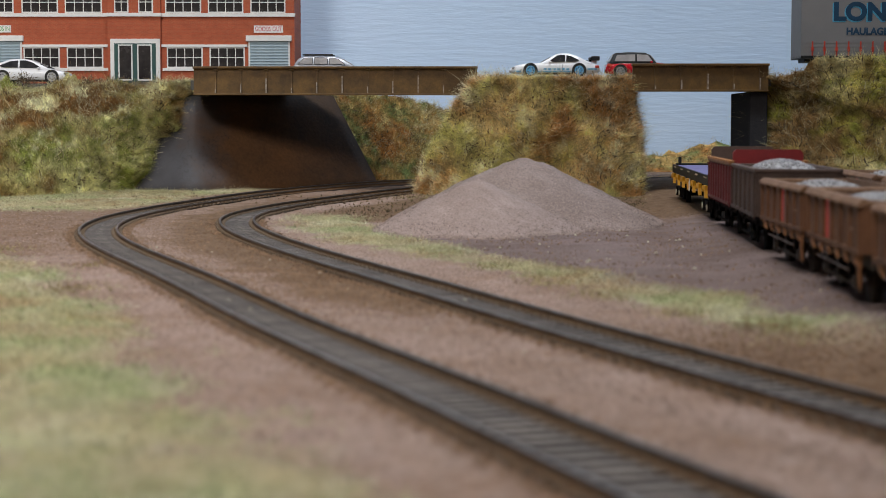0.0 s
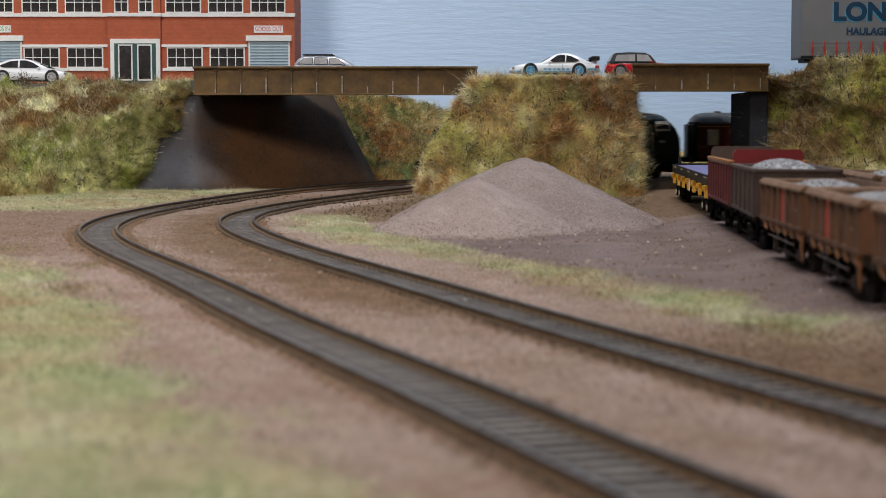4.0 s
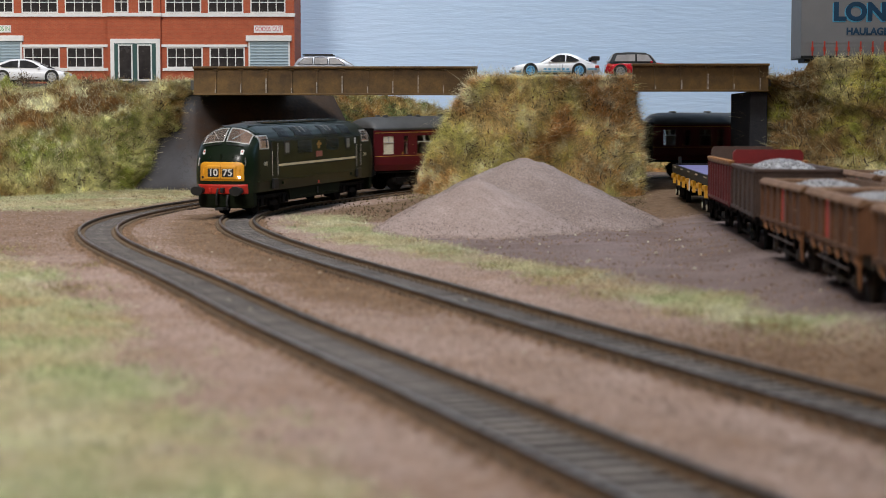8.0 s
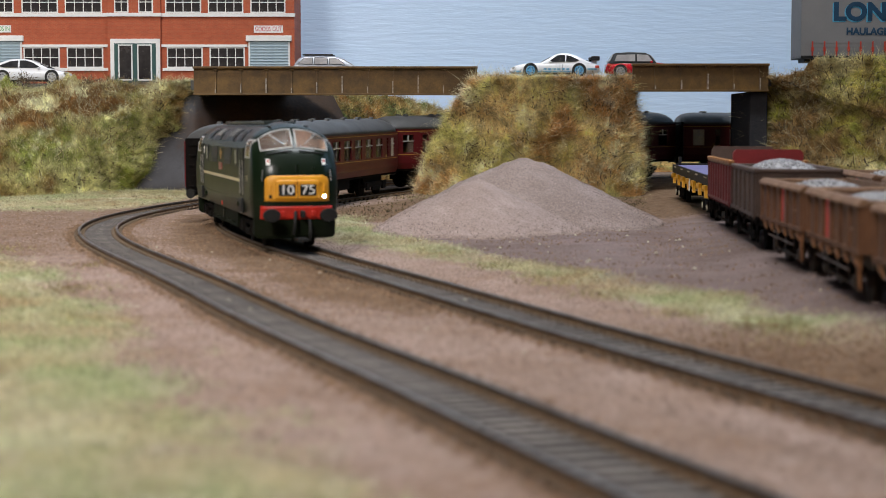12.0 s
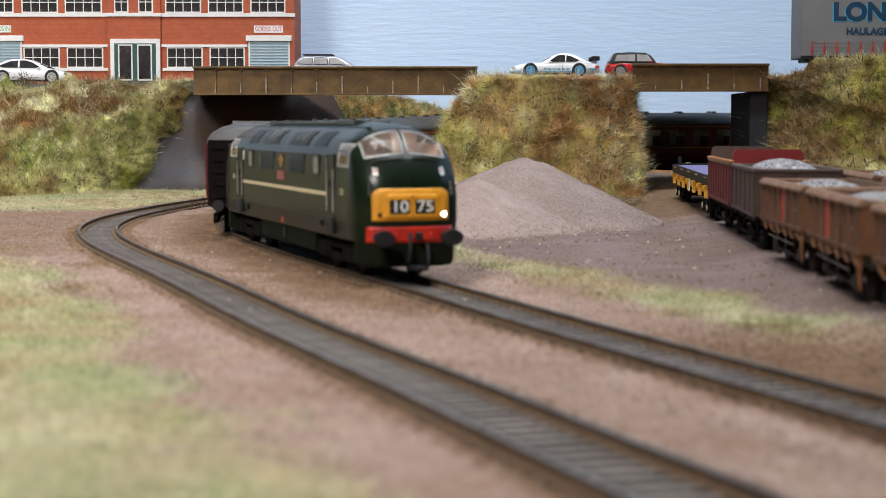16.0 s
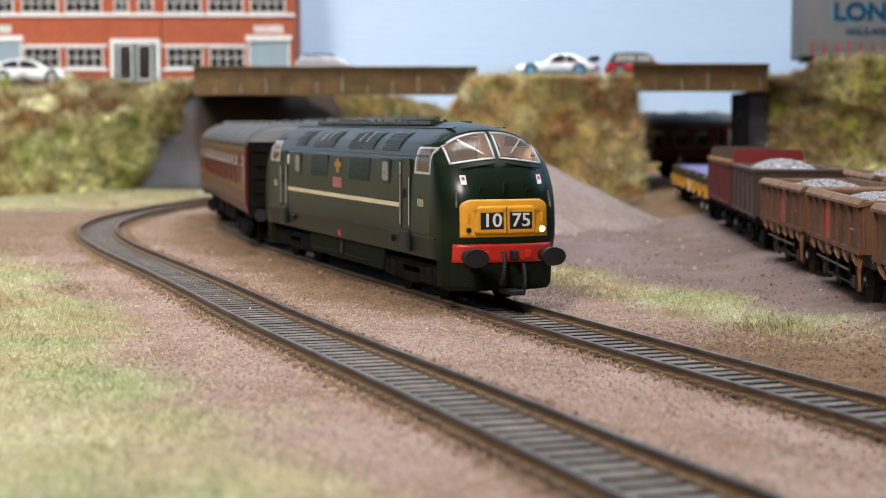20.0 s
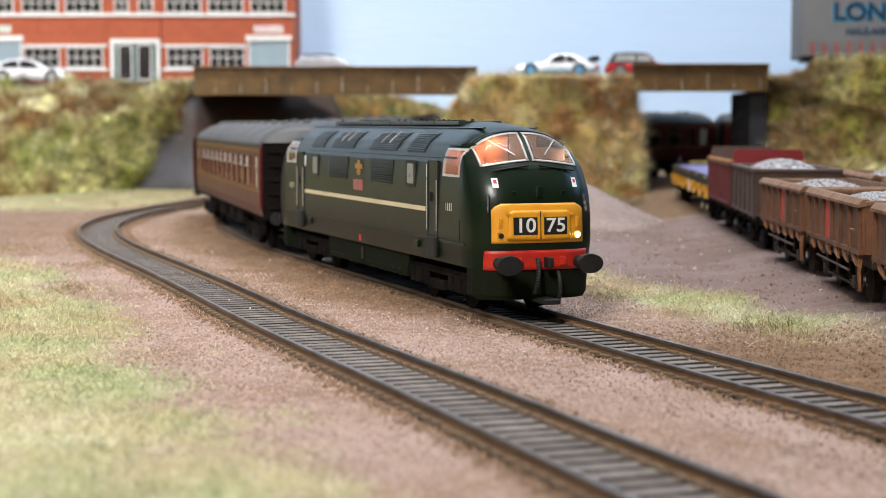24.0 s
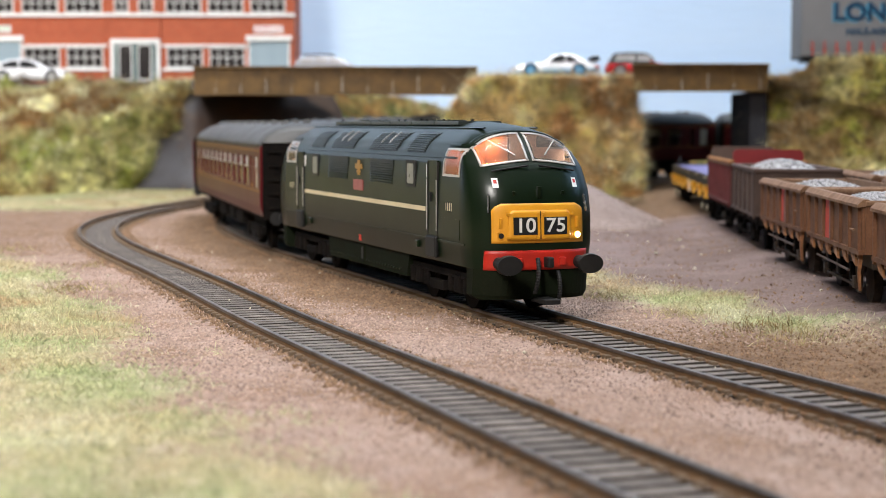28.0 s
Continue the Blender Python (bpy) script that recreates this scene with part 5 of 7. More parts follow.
            for i in range(3):
                sp("number_gap", k * 84 - 1.8 + i * 1.6, k * 84 - 1.2 + i * 1.6, 26.5, 29.5, "green", 0.10)
            sp("access_panel", k * 84 - 8.5, k * 84 + 8.5, 19.5, 25.0, "green", 0.12)
            sp("footstep", k * 58 - 1.2, k * 58 + 1.2, 15.4, 17.4, "green", 0.9, bevel=0.3)
            part("rain_strip", side_patch(bmesh.new(), q, -36, -22, 44.7, 45.2, 0.40), "green", lo, at=Matrix.Identity(4) if k > 0 else mmpose(2 * LC, 0, 0, 0, 0, 180))
    def flank(bm, q, u0, u1, z0, z1, off, nz=6):
        """A plate that follows the curve of the roof flank."""
        F, R = [], []
        for i in range(nz + 1):
            z = z0 + (z1 - z0) * i / nz
            for G_, o in ((F, off), (R, -0.25)):
                G_.append([bm.verts.new((LC + u, q * (half_width(z) + o), z + 0.35 * o)) for u in (u0, u1)])
        for G_ in (F, R):
            for r0, r1 in zip(G_, G_[1:]):
                bm.faces.new((r0[0], r0[1], r1[1], r1[0]))
        for i in range(nz):
            for k in (0, 1):
                bm.faces.new((F[i][k], F[i + 1][k], R[i + 1][k], R[i][k]))
        for i in (0, nz):
            bm.faces.new((F[i][0], F[i][1], R[i][1], R[i][0]))
        return bm
    for q in (1, -1):
        for u0, u1 in ((-60, -44), (-35, -9), (8, 36), (45, 61)):
            rg = part("roof_grille", flank(bmesh.new(), q, u0, u1, 42.4, 48.0, 0.12, 10), "grille", lo, "black louvred roof grille")
            for i in range(9):
                z = 42.75 + i * 0.58
                part("louvre", flank(bmesh.new(), q, u0 + 0.3, u1 - 0.3, z, z + 0.24, 0.42, 1), "greenroof", rg)
            if u1 - u0 > 20:
                for du in (0.36, 0.64):
                    um = u0 + (u1 - u0) * du
                    part("grille_bar", flank(bmesh.new(), q, um - 0.2, um + 0.2, 44.6, 47.9, 0.6, 5), "winframe", rg)
        part("cantrail", flank(bmesh.new(), q, -88, 88, 41.2, 41.6, 0.28, 1), "green", lo)
        part("gutter", flank(bmesh.new(), q, -86, 86, 49.3, 49.55, 0.35, 1), "greenroof", lo)
    for i in range(6):
        u = -63 + i * 21
        pl = part("roof_panel", B(LC + u + 0.25, LC + u + 20.75, -6.6, 6.6, 50.2, 51.35, bevel=0.12), "greenroof", lo, "grey roof panel")
        for v in (-4.6, 4.6):
            part("lifting_eye", B(LC + u + 2.0, LC + u + 3.2, v - 0.3, v + 0.3, 51.3, 51.9), "grille", pl)
    for k in (1, -1):
        part("roof_fan", CY((LC + k * 36, 0, 50.9), (LC + k * 36, 0, 51.7), 5.6, seg=24), "greenroof", lo, "round roof fan grille")
    part("underframe", B(LC - 94, LC + 94, -12, 12, 9.5, 12.6), "dirtyblack", lo)
    return lo, wheels, shade


# ---- coaches: x forward, centre at 0
CL = 131.0


def make_coach(kind):
    co = thing("passenger_coach", "maroon model passenger coach with grey roof and yellow lining", "railway coach", group="coaches of the train")
    if kind == 0:
        wins = [(-120, 7), (-109, 4), (-92, 13), (-72, 13), (-52, 13), (-32, 13), (-12, 13), (8, 13), (28, 13), (48, 13), (68, 13), (88, 13), (104, 4), (119, 9)]
    else:
        wins = [(-118, 9), (-104, 4)] + [(-90 + i * 12.0, 5.2 if i % 3 else 9) for i in range(16)] + [(104, 4), (118, 9)]
    zb, z0, z1, zt = 14.0, 25.2, 37.4, 41.5
    for q in (1, -1):
        y = q * 17.0
        a, b = min(y, y - q * 1.0), max(y, y - q * 1.0)
        bm = bmesh.new()
        prof = [(q * 15.6, zb), (q * 16.9, zb + 4), (q * 17.1, z0 - 3), (q * 17.0, z0), (q * 16.0, z0), (q * 16.1, zb + 4), (q * 14.8, zb)]
        prism(bm, prof, "x", -CL, CL)
        box(bm, -CL, CL, a, b, z1, zt)
        x = -CL
        for c, w in sorted(wins):
            box(bm, x, c - w / 2, a, b, z0, z1)
            x = c + w / 2
        box(bm, x, CL, a, b, z0, z1)
        part("bodyside", bm, "maroon", co)
        part("lining_stripe", B(-CL, CL, min(y, y + q * 0.16), max(y, y + q * 0.16), 23.7, 24.1), "lining", co, "thin yellow line")
        part("lining_stripe", B(-CL, CL, min(y, y + q * 0.16), max(y, y + q * 0.16), 39.6, 40.0), "lining", co, "thin yellow line")
        for i, (c, w) in enumerate(wins):
            f = bmesh.new()
            yy = y - q * 0.3
            a2, b2 = min(yy - 0.35, yy + 0.35), max(yy - 0.35, yy + 0.35)
            box(f, c - w / 2, c + w / 2, a2, b2, z1 - 4.6, z1 - 4.0)
            if w > 6:
                box(f, c - 0.3, c + 0.3, a2, b2, z1 - 4.0, z1)
            wf = part("window_bar", f, "maroon" if w < 6 else "winframe", co)
            frosted = w in (7, 9) and kind == 0 and i in (0, len(wins) - 1)
            p = part("window_pane", B(c - w / 2, c + w / 2, min(y - q * 0.7, y - q * 0.5), max(y - q * 0.7, y - q * 0.5), z0, z1), "curtain" if frosted else "glass", co, "frosted white pane" if frosted else "")
            p.visible_shadow = False
            if w in (4, 4.0):
                part("door_handle", B(c + 3, c + 3.5, min(y, y + q * 0.4), max(y, y + q * 0.4), 24.6, 26.6), "lining", co)
    # roof
    prof = [(-17.2, 41.2), (-16.6, 43.4), (-14.2, 46.4), (-10, 48.8), (-5, 50.2), (0, 50.6), (5, 50.2), (10, 48.8), (14.2, 46.4), (16.6, 43.4), (17.2, 41.2)]
    bm = bmesh.new()
    rows = []
    for u, dz, k in ((-CL, 3.0, 0.93), (-CL + 2.5, 1.2, 0.98), (-CL + 7, 0.2, 1), (-CL + 12, 0, 1), (CL - 12, 0, 1), (CL - 7, 0.2, 1), (CL - 2.5, 1.2, 0.98), (CL, 3.0, 0.93)):
        rows.append([bm.verts.new((u, y * k, max(41.2, z - dz * (z - 41.2) / 9.4))) for y, z in prof])
    for r0, r1 in zip(rows, rows[1:]):
        for j in range(len(prof) - 1):
            bm.faces.new((r0[j], r0[j + 1], r1[j + 1], r1[j]))
    bm.faces.new(rows[0])
    bm.faces.new(rows[-1])
    for r0, r1 in zip(rows, rows[1:]):
        bm.faces.new((r0[0], r1[0], r1[-1], r0[-1]))
    part("roof", bm, "coachroof", co, "grey rounded roof", True)
    for i in range(9):
        x = -112 + i * 28
        for s in (-1, 1):
            part("roof_vent", prism(bmesh.new(), [(x - 2, 49.4), (x + 2, 49.4), (x + 1.2, 51.6), (x - 1.2, 51.6)], "y", s * 4.5 - 1.2, s * 4.5 + 1.2), "coachroof", co)
    for s in (1, -1):
        bm = B(s * CL - 0.5, s * CL + 0.5, -16, 16, 13, 43.0)
        e = part("end_panel", bm, "dirtyblack", co, "black coach end")
        part("gangway", B(min(s * CL, s * (CL + 6.0)), max(s * CL, s * (CL + 6.0)), -6.5, 6.5, 14, 41.5, bevel=0.8), "black", e, "ribbed black gangway")
        for i in range(5):
            for q in (-1, 1):
                part("end_step", B(min(s * CL, s * (CL + 1.6)), max(s * CL, s * (CL + 1.6)), q * 11.5 - 2.2, q * 11.5 + 2.2, 17 + i * 5.5, 17.8 + i * 5.5), "dirtyblack", e)
        for q in (-1, 1):
            part("buffer", CY((s * CL, q * 11.4, 13.6), (s * (CL + 5.2), q * 11.4, 13.6), 1.5, 2.6), "black", e)
        fr = bmesh.new()
        cx = s * 92
        for q in (1, -1):
            box(fr, cx - 22, cx + 22, q * 13.4 - 0.9, q * 13.4 + 0.9, 5.8, 9.0)
            for k in (-16, 16):
                box(fr, cx + k - 3, cx + k + 3, q * 14.2 - 0.8, q * 14.2 + 0.8, 4.0, 9.0, bevel=0.3)
            box(fr, cx - 7, cx + 7, q * 14 - 0.8, q * 14 + 0.8, 3.6, 6.2, bevel=0.3)
        box(fr, cx - 18, cx + 18, -12, 12, 8, 12)
        part("bogie", fr, "dirtyblack", co)
    part("floor_pan", B(-CL + 1, CL - 1, -14.6, 14.6, 12.4, 15.0), "dirtyblack", co)
    for x, l_ in ((-30, 26), (8, 18), (38, 22)):
        part("battery_box", B(x - l_ / 2, x + l_ / 2, -14, 14, 6.5, 12.4, bevel=0.5), "dirtyblack", co)
    ss = bmesh.new()
    for i in range(11):
        x = -100 + i * 20
        for q in (-1, 1):
            box(ss, x - 2.6, x + 2.6, q * 9 - 5.5, q * 9 + 5.5, 15, 33)
    part("seating", ss, "seatbrown", co, "brown seats inside")
    part("corridor_wall", B(-110, 110, -0.5, 0.5, 15, 40.5), "curtain" if kind == 0 else "seatbrown", co, "cream corridor wall" if kind == 0 else "brown corridor wall")
    for x in (-112, 112):
        part("partition", B(x - 0.4, x + 0.4, -15.5, 15.5, 15, 41), "seatbrown", co)
    wheels = []
    for cx in (92, -92):
        for k in (-16, 16):
            wb = bmesh.new()
            cyl(wb, (0, -10.2, 0), (0, 10.2, 0), 1.0, seg=8)
            for q in (1, -1):
                cyl(wb, (0, q * 7.4, 0), (0, q * 10.0, 0), 6.3, seg=20)
                box(wb, -2.6, 2.6, q * 10.0 - 0.2, q * 10.0 + 0.2, -0.7, 0.7)
            part("wheelset", wb, "dirtyblack", co, at=mmpose(cx + k, 0, 6.3))
    return co


# ---- wagons on the sidings: x along, centre at 0


def stone_load(L, W, z, h, parent, material="greystone", n=620, seed=1):
    bm = bmesh.new()
    nx, ny = 26, 12
    g = []
    for i in range(nx + 1):
        for j in range(ny + 1):
            u, v = i / nx * 2 - 1, j / ny * 2 - 1
            k = max(0, 1 - abs(u) ** 2.6) * max(0, 1 - abs(v) ** 2.2)
            g.append(bm.verts.new((u * L / 2, v * W / 2, z + h * k + 0.8 * wob(u * 40, v * 20, 4, seed) * (k > 0))))
    for i in range(nx):
        for j in range(ny):
            a = i * (ny + 1) + j
            bm.faces.new((g[a], g[a + 1], g[a + ny + 2], g[a + ny + 1]))
    ld = part("stone_load", bm, material, parent, "heaped pale grey stone load")
    rng = np.random.default_rng(seed)
    u, v = rng.uniform(-0.95, 0.95, n), rng.uniform(-0.95, 0.95, n)
    k = np.clip(1 - np.abs(u) ** 2.6, 0, 1) * np.clip(1 - np.abs(v) ** 2.2, 0, 1)
    P = np.stack([u * L / 2, v * W / 2, z + h * k + 0.2], 1)
    me = pellets("stone_rubble", P, 0.62, 1.05, material, seed)
    ob = new("stone_rubble", me)
    ob.parent = ld
    tagged(ob, "pale grey stones", kind="stuff")


def running_gear(w, L, wheelbase, floor_z, material="dirtyblack"):
    for q in (1, -1):
        part("solebar", B(-L / 2, L / 2, q * 12.5 - 0.8, q * 12.5 + 0.8, floor_z - 4, floor_z), material, w)
        for k in (-1, 1):
            x = k * wheelbase / 2
            g = prism(bmesh.new(), [(x - 4.5, floor_z - 3.8), (x + 4.5, floor_z - 3.8), (x + 1.8, 5.0), (x + 1.5, 3.4), (x - 1.5, 3.4), (x - 1.8, 5.0)], "y", q * 12.9 - 0.5, q * 12.9 + 0.5)
            ax = part("axle_guard", g, material, w)
            part("axle_box", B(x - 1.9, x + 1.9, q * 13.8 - 0.9, q * 13.8 + 0.9, 4.6, 8.2, bevel=0.4), material, ax)
            part("leaf_spring", prism(bmesh.new(), [(x - 6, floor_z - 2.8), (x, floor_z - 4.6), (x + 6, floor_z - 2.8), (x + 6, floor_z - 2.2), (x - 6, floor_z - 2.2)], "y", q * 13.4 - 0.6, q * 13.4 + 0.6), material, ax)
        part("brake_lever", B(-L * 0.28, L * 0.22, q * 14.2 - 0.3, q * 14.2 + 0.3, 5.2, 6.0), material, w)
    for k in (-1, 1):
        x = k * wheelbase / 2
        wb = CY((x, -10, 6.1), (x, 10, 6.1), 0.9, seg=8)
        for q in (1, -1):
            cyl(wb, (x, q * 7.6, 6.1), (x, q * 10.0, 6.1), 6.0, seg=22)
        part("wheelset", wb, material, w)
        for q in (1, -1):
            part("buffer", CY((k * L / 2, q * 11.2, 13.4), (k * (L / 2 + 4.6), q * 11.2, 13.4), 1.3, 2.5), material, w)
        part("coupling", B(min(k * L / 2, k * (L / 2 + 5)), max(k * L / 2, k * (L / 2 + 5)), -2, 2, 9.5, 10.6), material, w)


def open_wagon(label, L, floor_z, rim_z, paint, rim, posts, load, seed=1, chutes=False, high_end=0.0, patch=None, inner=None, dash=False):
    w = thing("ballast_wagon", label, "railway wagon")
    W = 15.6
    inner = inner or paint
    part("floor", B(-L / 2 + 0.5, L / 2 - 0.5, -W + 0.6, W - 0.6, floor_z, floor_z + 1.2), inner, w)
    step = (L - 3.2) / (posts - 1)
    for q in (1, -1):
        sd = part("side_panel", B(-L / 2, L / 2, q * W - 0.7, q * W + 0.7, floor_z, rim_z), paint, w)
        if chutes:
            # broad flange that slopes outwards, mitred at the ends
            bm = bmesh.new()
            prof = [(W - 1.1, rim_z + 1.7), (W + 0.6, rim_z + 1.7), (W + 2.0, rim_z + 0.3), (W + 2.0, rim_z - 0.5), (W + 0.6, rim_z - 0.2), (W - 1.1, rim_z - 0.3)]
            prism(bm, [(q * y, z) for y, z in prof], "x", -L / 2 - 0.6, L / 2 + 0.6)
        else:
            bm = B(-L / 2 - 0.8, L / 2 + 0.8, q * W - 1.3, q * W + 1.5, rim_z - 0.1, rim_z + 1.5, bevel=0.4)
        part("rim", bm, rim, sd)
        part("bottom_rail", B(-L / 2, L / 2, min(q * (W + 0.6), q * (W + 1.5)), max(q * (W + 0.6), q * (W + 1.5)), floor_z - 0.2, floor_z + 1.0), paint, sd)
        for i in range(posts):
            x = -L / 2 + 1.6 + step * i
            out = 1.7 if chutes else 1.6
            part("side_post", prism(bmesh.new(), [(q * (W + 0.6), floor_z - 1.2), (q * (W + 1.5), floor_z - 1.0), (q * (W + out), rim_z - 0.6), (q * (W + 0.6), rim_z - 0.4)], "x", x - 0.42, x + 0.42), paint, sd)
            if high_end:
                part("post_cap", B(x - 3.2, x + 3.2, min(q * (W - 0.9), q * (W + 1.7)), max(q * (W - 0.9), q * (W + 1.7)), rim_z + 1.0, rim_z + 2.2, bevel=0.3), "orangecap", sd)
        if patch:
            for k, (a, b, m_) in enumerate(patch):
                part("colour_patch", B(a, b, q * (W + 0.75) - 0.12, q * (W + 0.75) + 0.12, floor_z + 1.1, rim_z - 0.8), m_, sd, ("bright red panel", "faded pink panel")[k])
        if dash:
            part("tare_mark", B(L * 0.14, L * 0.14 + 1.6, q * (W + 0.8) - 0.1, q * (W + 0.8) + 0.1, floor_z + 3, rim_z - 3), "white", sd, "white painted dash")
        if chutes:
            for i in range(posts - 1):
                x = -L / 2 + 1.6 + step * i
                # tilted door lip under each bay
                bm = bmesh.new()
                top = [(x + step - 1.2, W + 1.0, floor_z - 0.3), (x + step * 0.45, W + 1.0, floor_z - 0.3)]
                low = [(x + step * 0.16, W + 1.5, floor_z - 3.4), (x + step * 0.46, W + 1.5, floor_z - 2.4)]
                A_ = [bm.verts.new((px, q * py, pz)) for px, py, pz in (top[0], top[1], low[0], low[1])]
                C_ = [bm.verts.new((px, q * (py - 0.8), pz - 0.2)) for px, py, pz in (top[0], top[1], low[0], low[1])]
                bm.faces.new(A_)
                bm.faces.new(C_[::-1])
                for a in range(4):
                    b = (a + 1) % 4
                    bm.faces.new((A_[a], A_[b], C_[b], C_[a]))
                part("chute", bm, "chuterust", sd, "angled rusty chute lip")
            for k in (-1,):
                x = k * (L / 2 - 2.0)
                part("corner_step", prism(bmesh.new(), [(q * 15.6, floor_z - 0.2), (q * 16.6, floor_z - 0.2), (q * 16.9, floor_z - 5.0), (q * 16.5, 5.6), (q * 15.8, 5.6), (q * 16.0, floor_z - 5.0)], "x", x - 0.5, x + 0.5), "chuterust", sd, "bent rusty corner step")
                part("grab_rail", CY((x - k * 1.5, q * (W + 2.2), floor_z + 6.5), (x - k * 6.5, q * (W + 2.2), floor_z + 6.5), 0.28, seg=6), "rustrim", sd)
            part("door_lever", CY((-L * 0.30, q * (W + 0.8), floor_z - 5.6), (L * 0.30, q * (W + 0.8), floor_z - 5.2), 0.4, seg=6), "darkbrown", sd)
            for k in (-1, 0, 1):
                part("door_gear", B(k * L * 0.2 - 1.6, k * L * 0.2 + 1.6, q * (W - 2.2) - 1.1, q * (W - 2.2) + 1.1, floor_z - 9.0, floor_z - 4.0, bevel=0.5), "dirtyblack", sd)
    for k in (1, -1):
        ez = rim_z + high_end
        ew = W - 0.2
        en = part("end_panel", prism(bmesh.new(), [(-ew, floor_z), (ew, floor_z), (ew, ez - 1.5), (ew - 1.5, ez), (-ew + 1.5, ez), (-ew, ez - 1.5)] if high_end else [(-ew, floor_z), (ew, floor_z), (ew, ez), (-ew, ez)], "x", k * (L / 2) - 0.7, k * (L / 2) + 0.7), paint if not high_end else ("wagonend" if k < 0 else inner), w)
        if not high_end:
            part("rim", B(k * L / 2 - 1.3, k * L / 2 + 1.3, -W, W, rim_z - 0.05, rim_z + 1.42, bevel=0.4), rim, en)
        for x in (-9, 0, 9):
            part("end_post", B(k * (L / 2 + 0.6) - 0.8, k * (L / 2 + 0.6) + 0.8, x - 0.9, x + 0.9, floor_z, ez - (1.2 if not high_end else 8.0)), paint if not high_end else "darkbrown", en)
    if load:
        stone_load(L - 3, 2 * W - 3, rim_z - load[0], load[1], w, seed=seed)
    running_gear(w, L, L * 0.55, floor_z, "wagongear" if chutes else "dirtyblack")
    return w


def flat_wagon():
    L = 236
    w = thing("flat_wagon", "bogie flat wagon with violet-blue deck and yellow side fittings", "railway wagon")
    part("deck", B(-L / 2, L / 2, -14.4, 14.4, 21.6, 23.2), "bluedeck", w, "violet-blue deck")
    for q in (1, -1):
        sb = part("side_beam", B(-L / 2, L / 2, q * 15.0 - 0.6, q * 15.0 + 0.6, 18.6, 23.8), "black", w, "black side beam")
        for i in range(15):
            x = -L / 2 + 12 + (i // 3) * (L - 24) / 4.3 + (i % 3) * 5.0
            part("load_mark", B(x - 1.6, x + 1.6, q * 15.7 - 0.15, q * 15.7 + 0.15, 22.2, 22.8), "curtain", sb)
        for i in range(7):
            x = -L / 2 + 14 + i * (L - 28) / 6
            part("stanchion_pocket", prism(bmesh.new(), [(x - 6, 18.4), (x + 7, 18.4), (x + 5.6, 16.6), (x + 1.0, 16.0), (x - 1.4, 12.4), (x - 4.6, 12.0), (x - 4.0, 15.8)], "y", q * 15.6 - 0.8, q * 15.6 + 0.8), "wagonyellow", sb, "yellow side fitting")
            part("strap_ring", CY((x + 8, q * 15.2, 16.5), (x + 8, q * 16.6, 16.5), 1.5, seg=12), "wagonyellow", sb)
        part("data_panel", B(-20, -17.4, q * 16.6 - 0.2, q * 16.6 + 0.2, 12, 19), "white", sb)
    part("centre_sill", B(-L / 2 + 4, L / 2 - 4, -7, 7, 15, 21.6), "dirtyblack", w)
    part("end_stop", B(L / 2 - 2, L / 2, -13.5, 13.5, 21.0, 24.4), "black", w)
    for y in (-11, 11):
        part("end_post", B(L / 2 - 3, L / 2 - 0.6, y - 1.0, y + 1.0, 23.8, 28.6, bevel=0.3), "black", w)
    for k in (1, -1):
        cx = k * (L / 2 - 30)
        fr = bmesh.new()
        for q in (1, -1):
            box(fr, cx - 17, cx + 17, q * 12.6 - 0.9, q * 12.6 + 0.9, 6, 10)
            for d in (-12, 12):
                box(fr, cx + d - 3, cx + d + 3, q * 13.5 - 0.8, q * 13.5 + 0.8, 4.4, 10)
        box(fr, cx - 12, cx + 12, -11, 11, 9, 15)
        bg = part("bogie", fr, "dirtyblack", w)
        for d in (-12, 12):
            wb = CY((cx + d, -10, 6), (cx + d, 10, 6), 1, seg=8)
            for q in (1, -1):
                cyl(wb, (cx + d, q * 7.6, 6), (cx + d, q * 10, 6), 6, seg=20)
            part("wheelset", wb, "dirtyblack", bg)
            for q in (1, -1):
                part("axle_cap", CY((cx + d, q * 14.2, 6.8), (cx + d, q * 14.8, 6.8), 1.5, seg=12), "curtain", bg, "pale axle cap")
    return w


def on_line(C, y):
    k = int(np.argmin(np.abs(C[:, 1] - y)))
    a, b = C[max(k - 2, 0)], C[min(k + 2, len(C) - 1)]
    return mmpose(C[k, 0], C[k, 1], rise(y), 0, 0, math.degrees(math.atan2(b[1] - a[1], b[0] - a[0])))


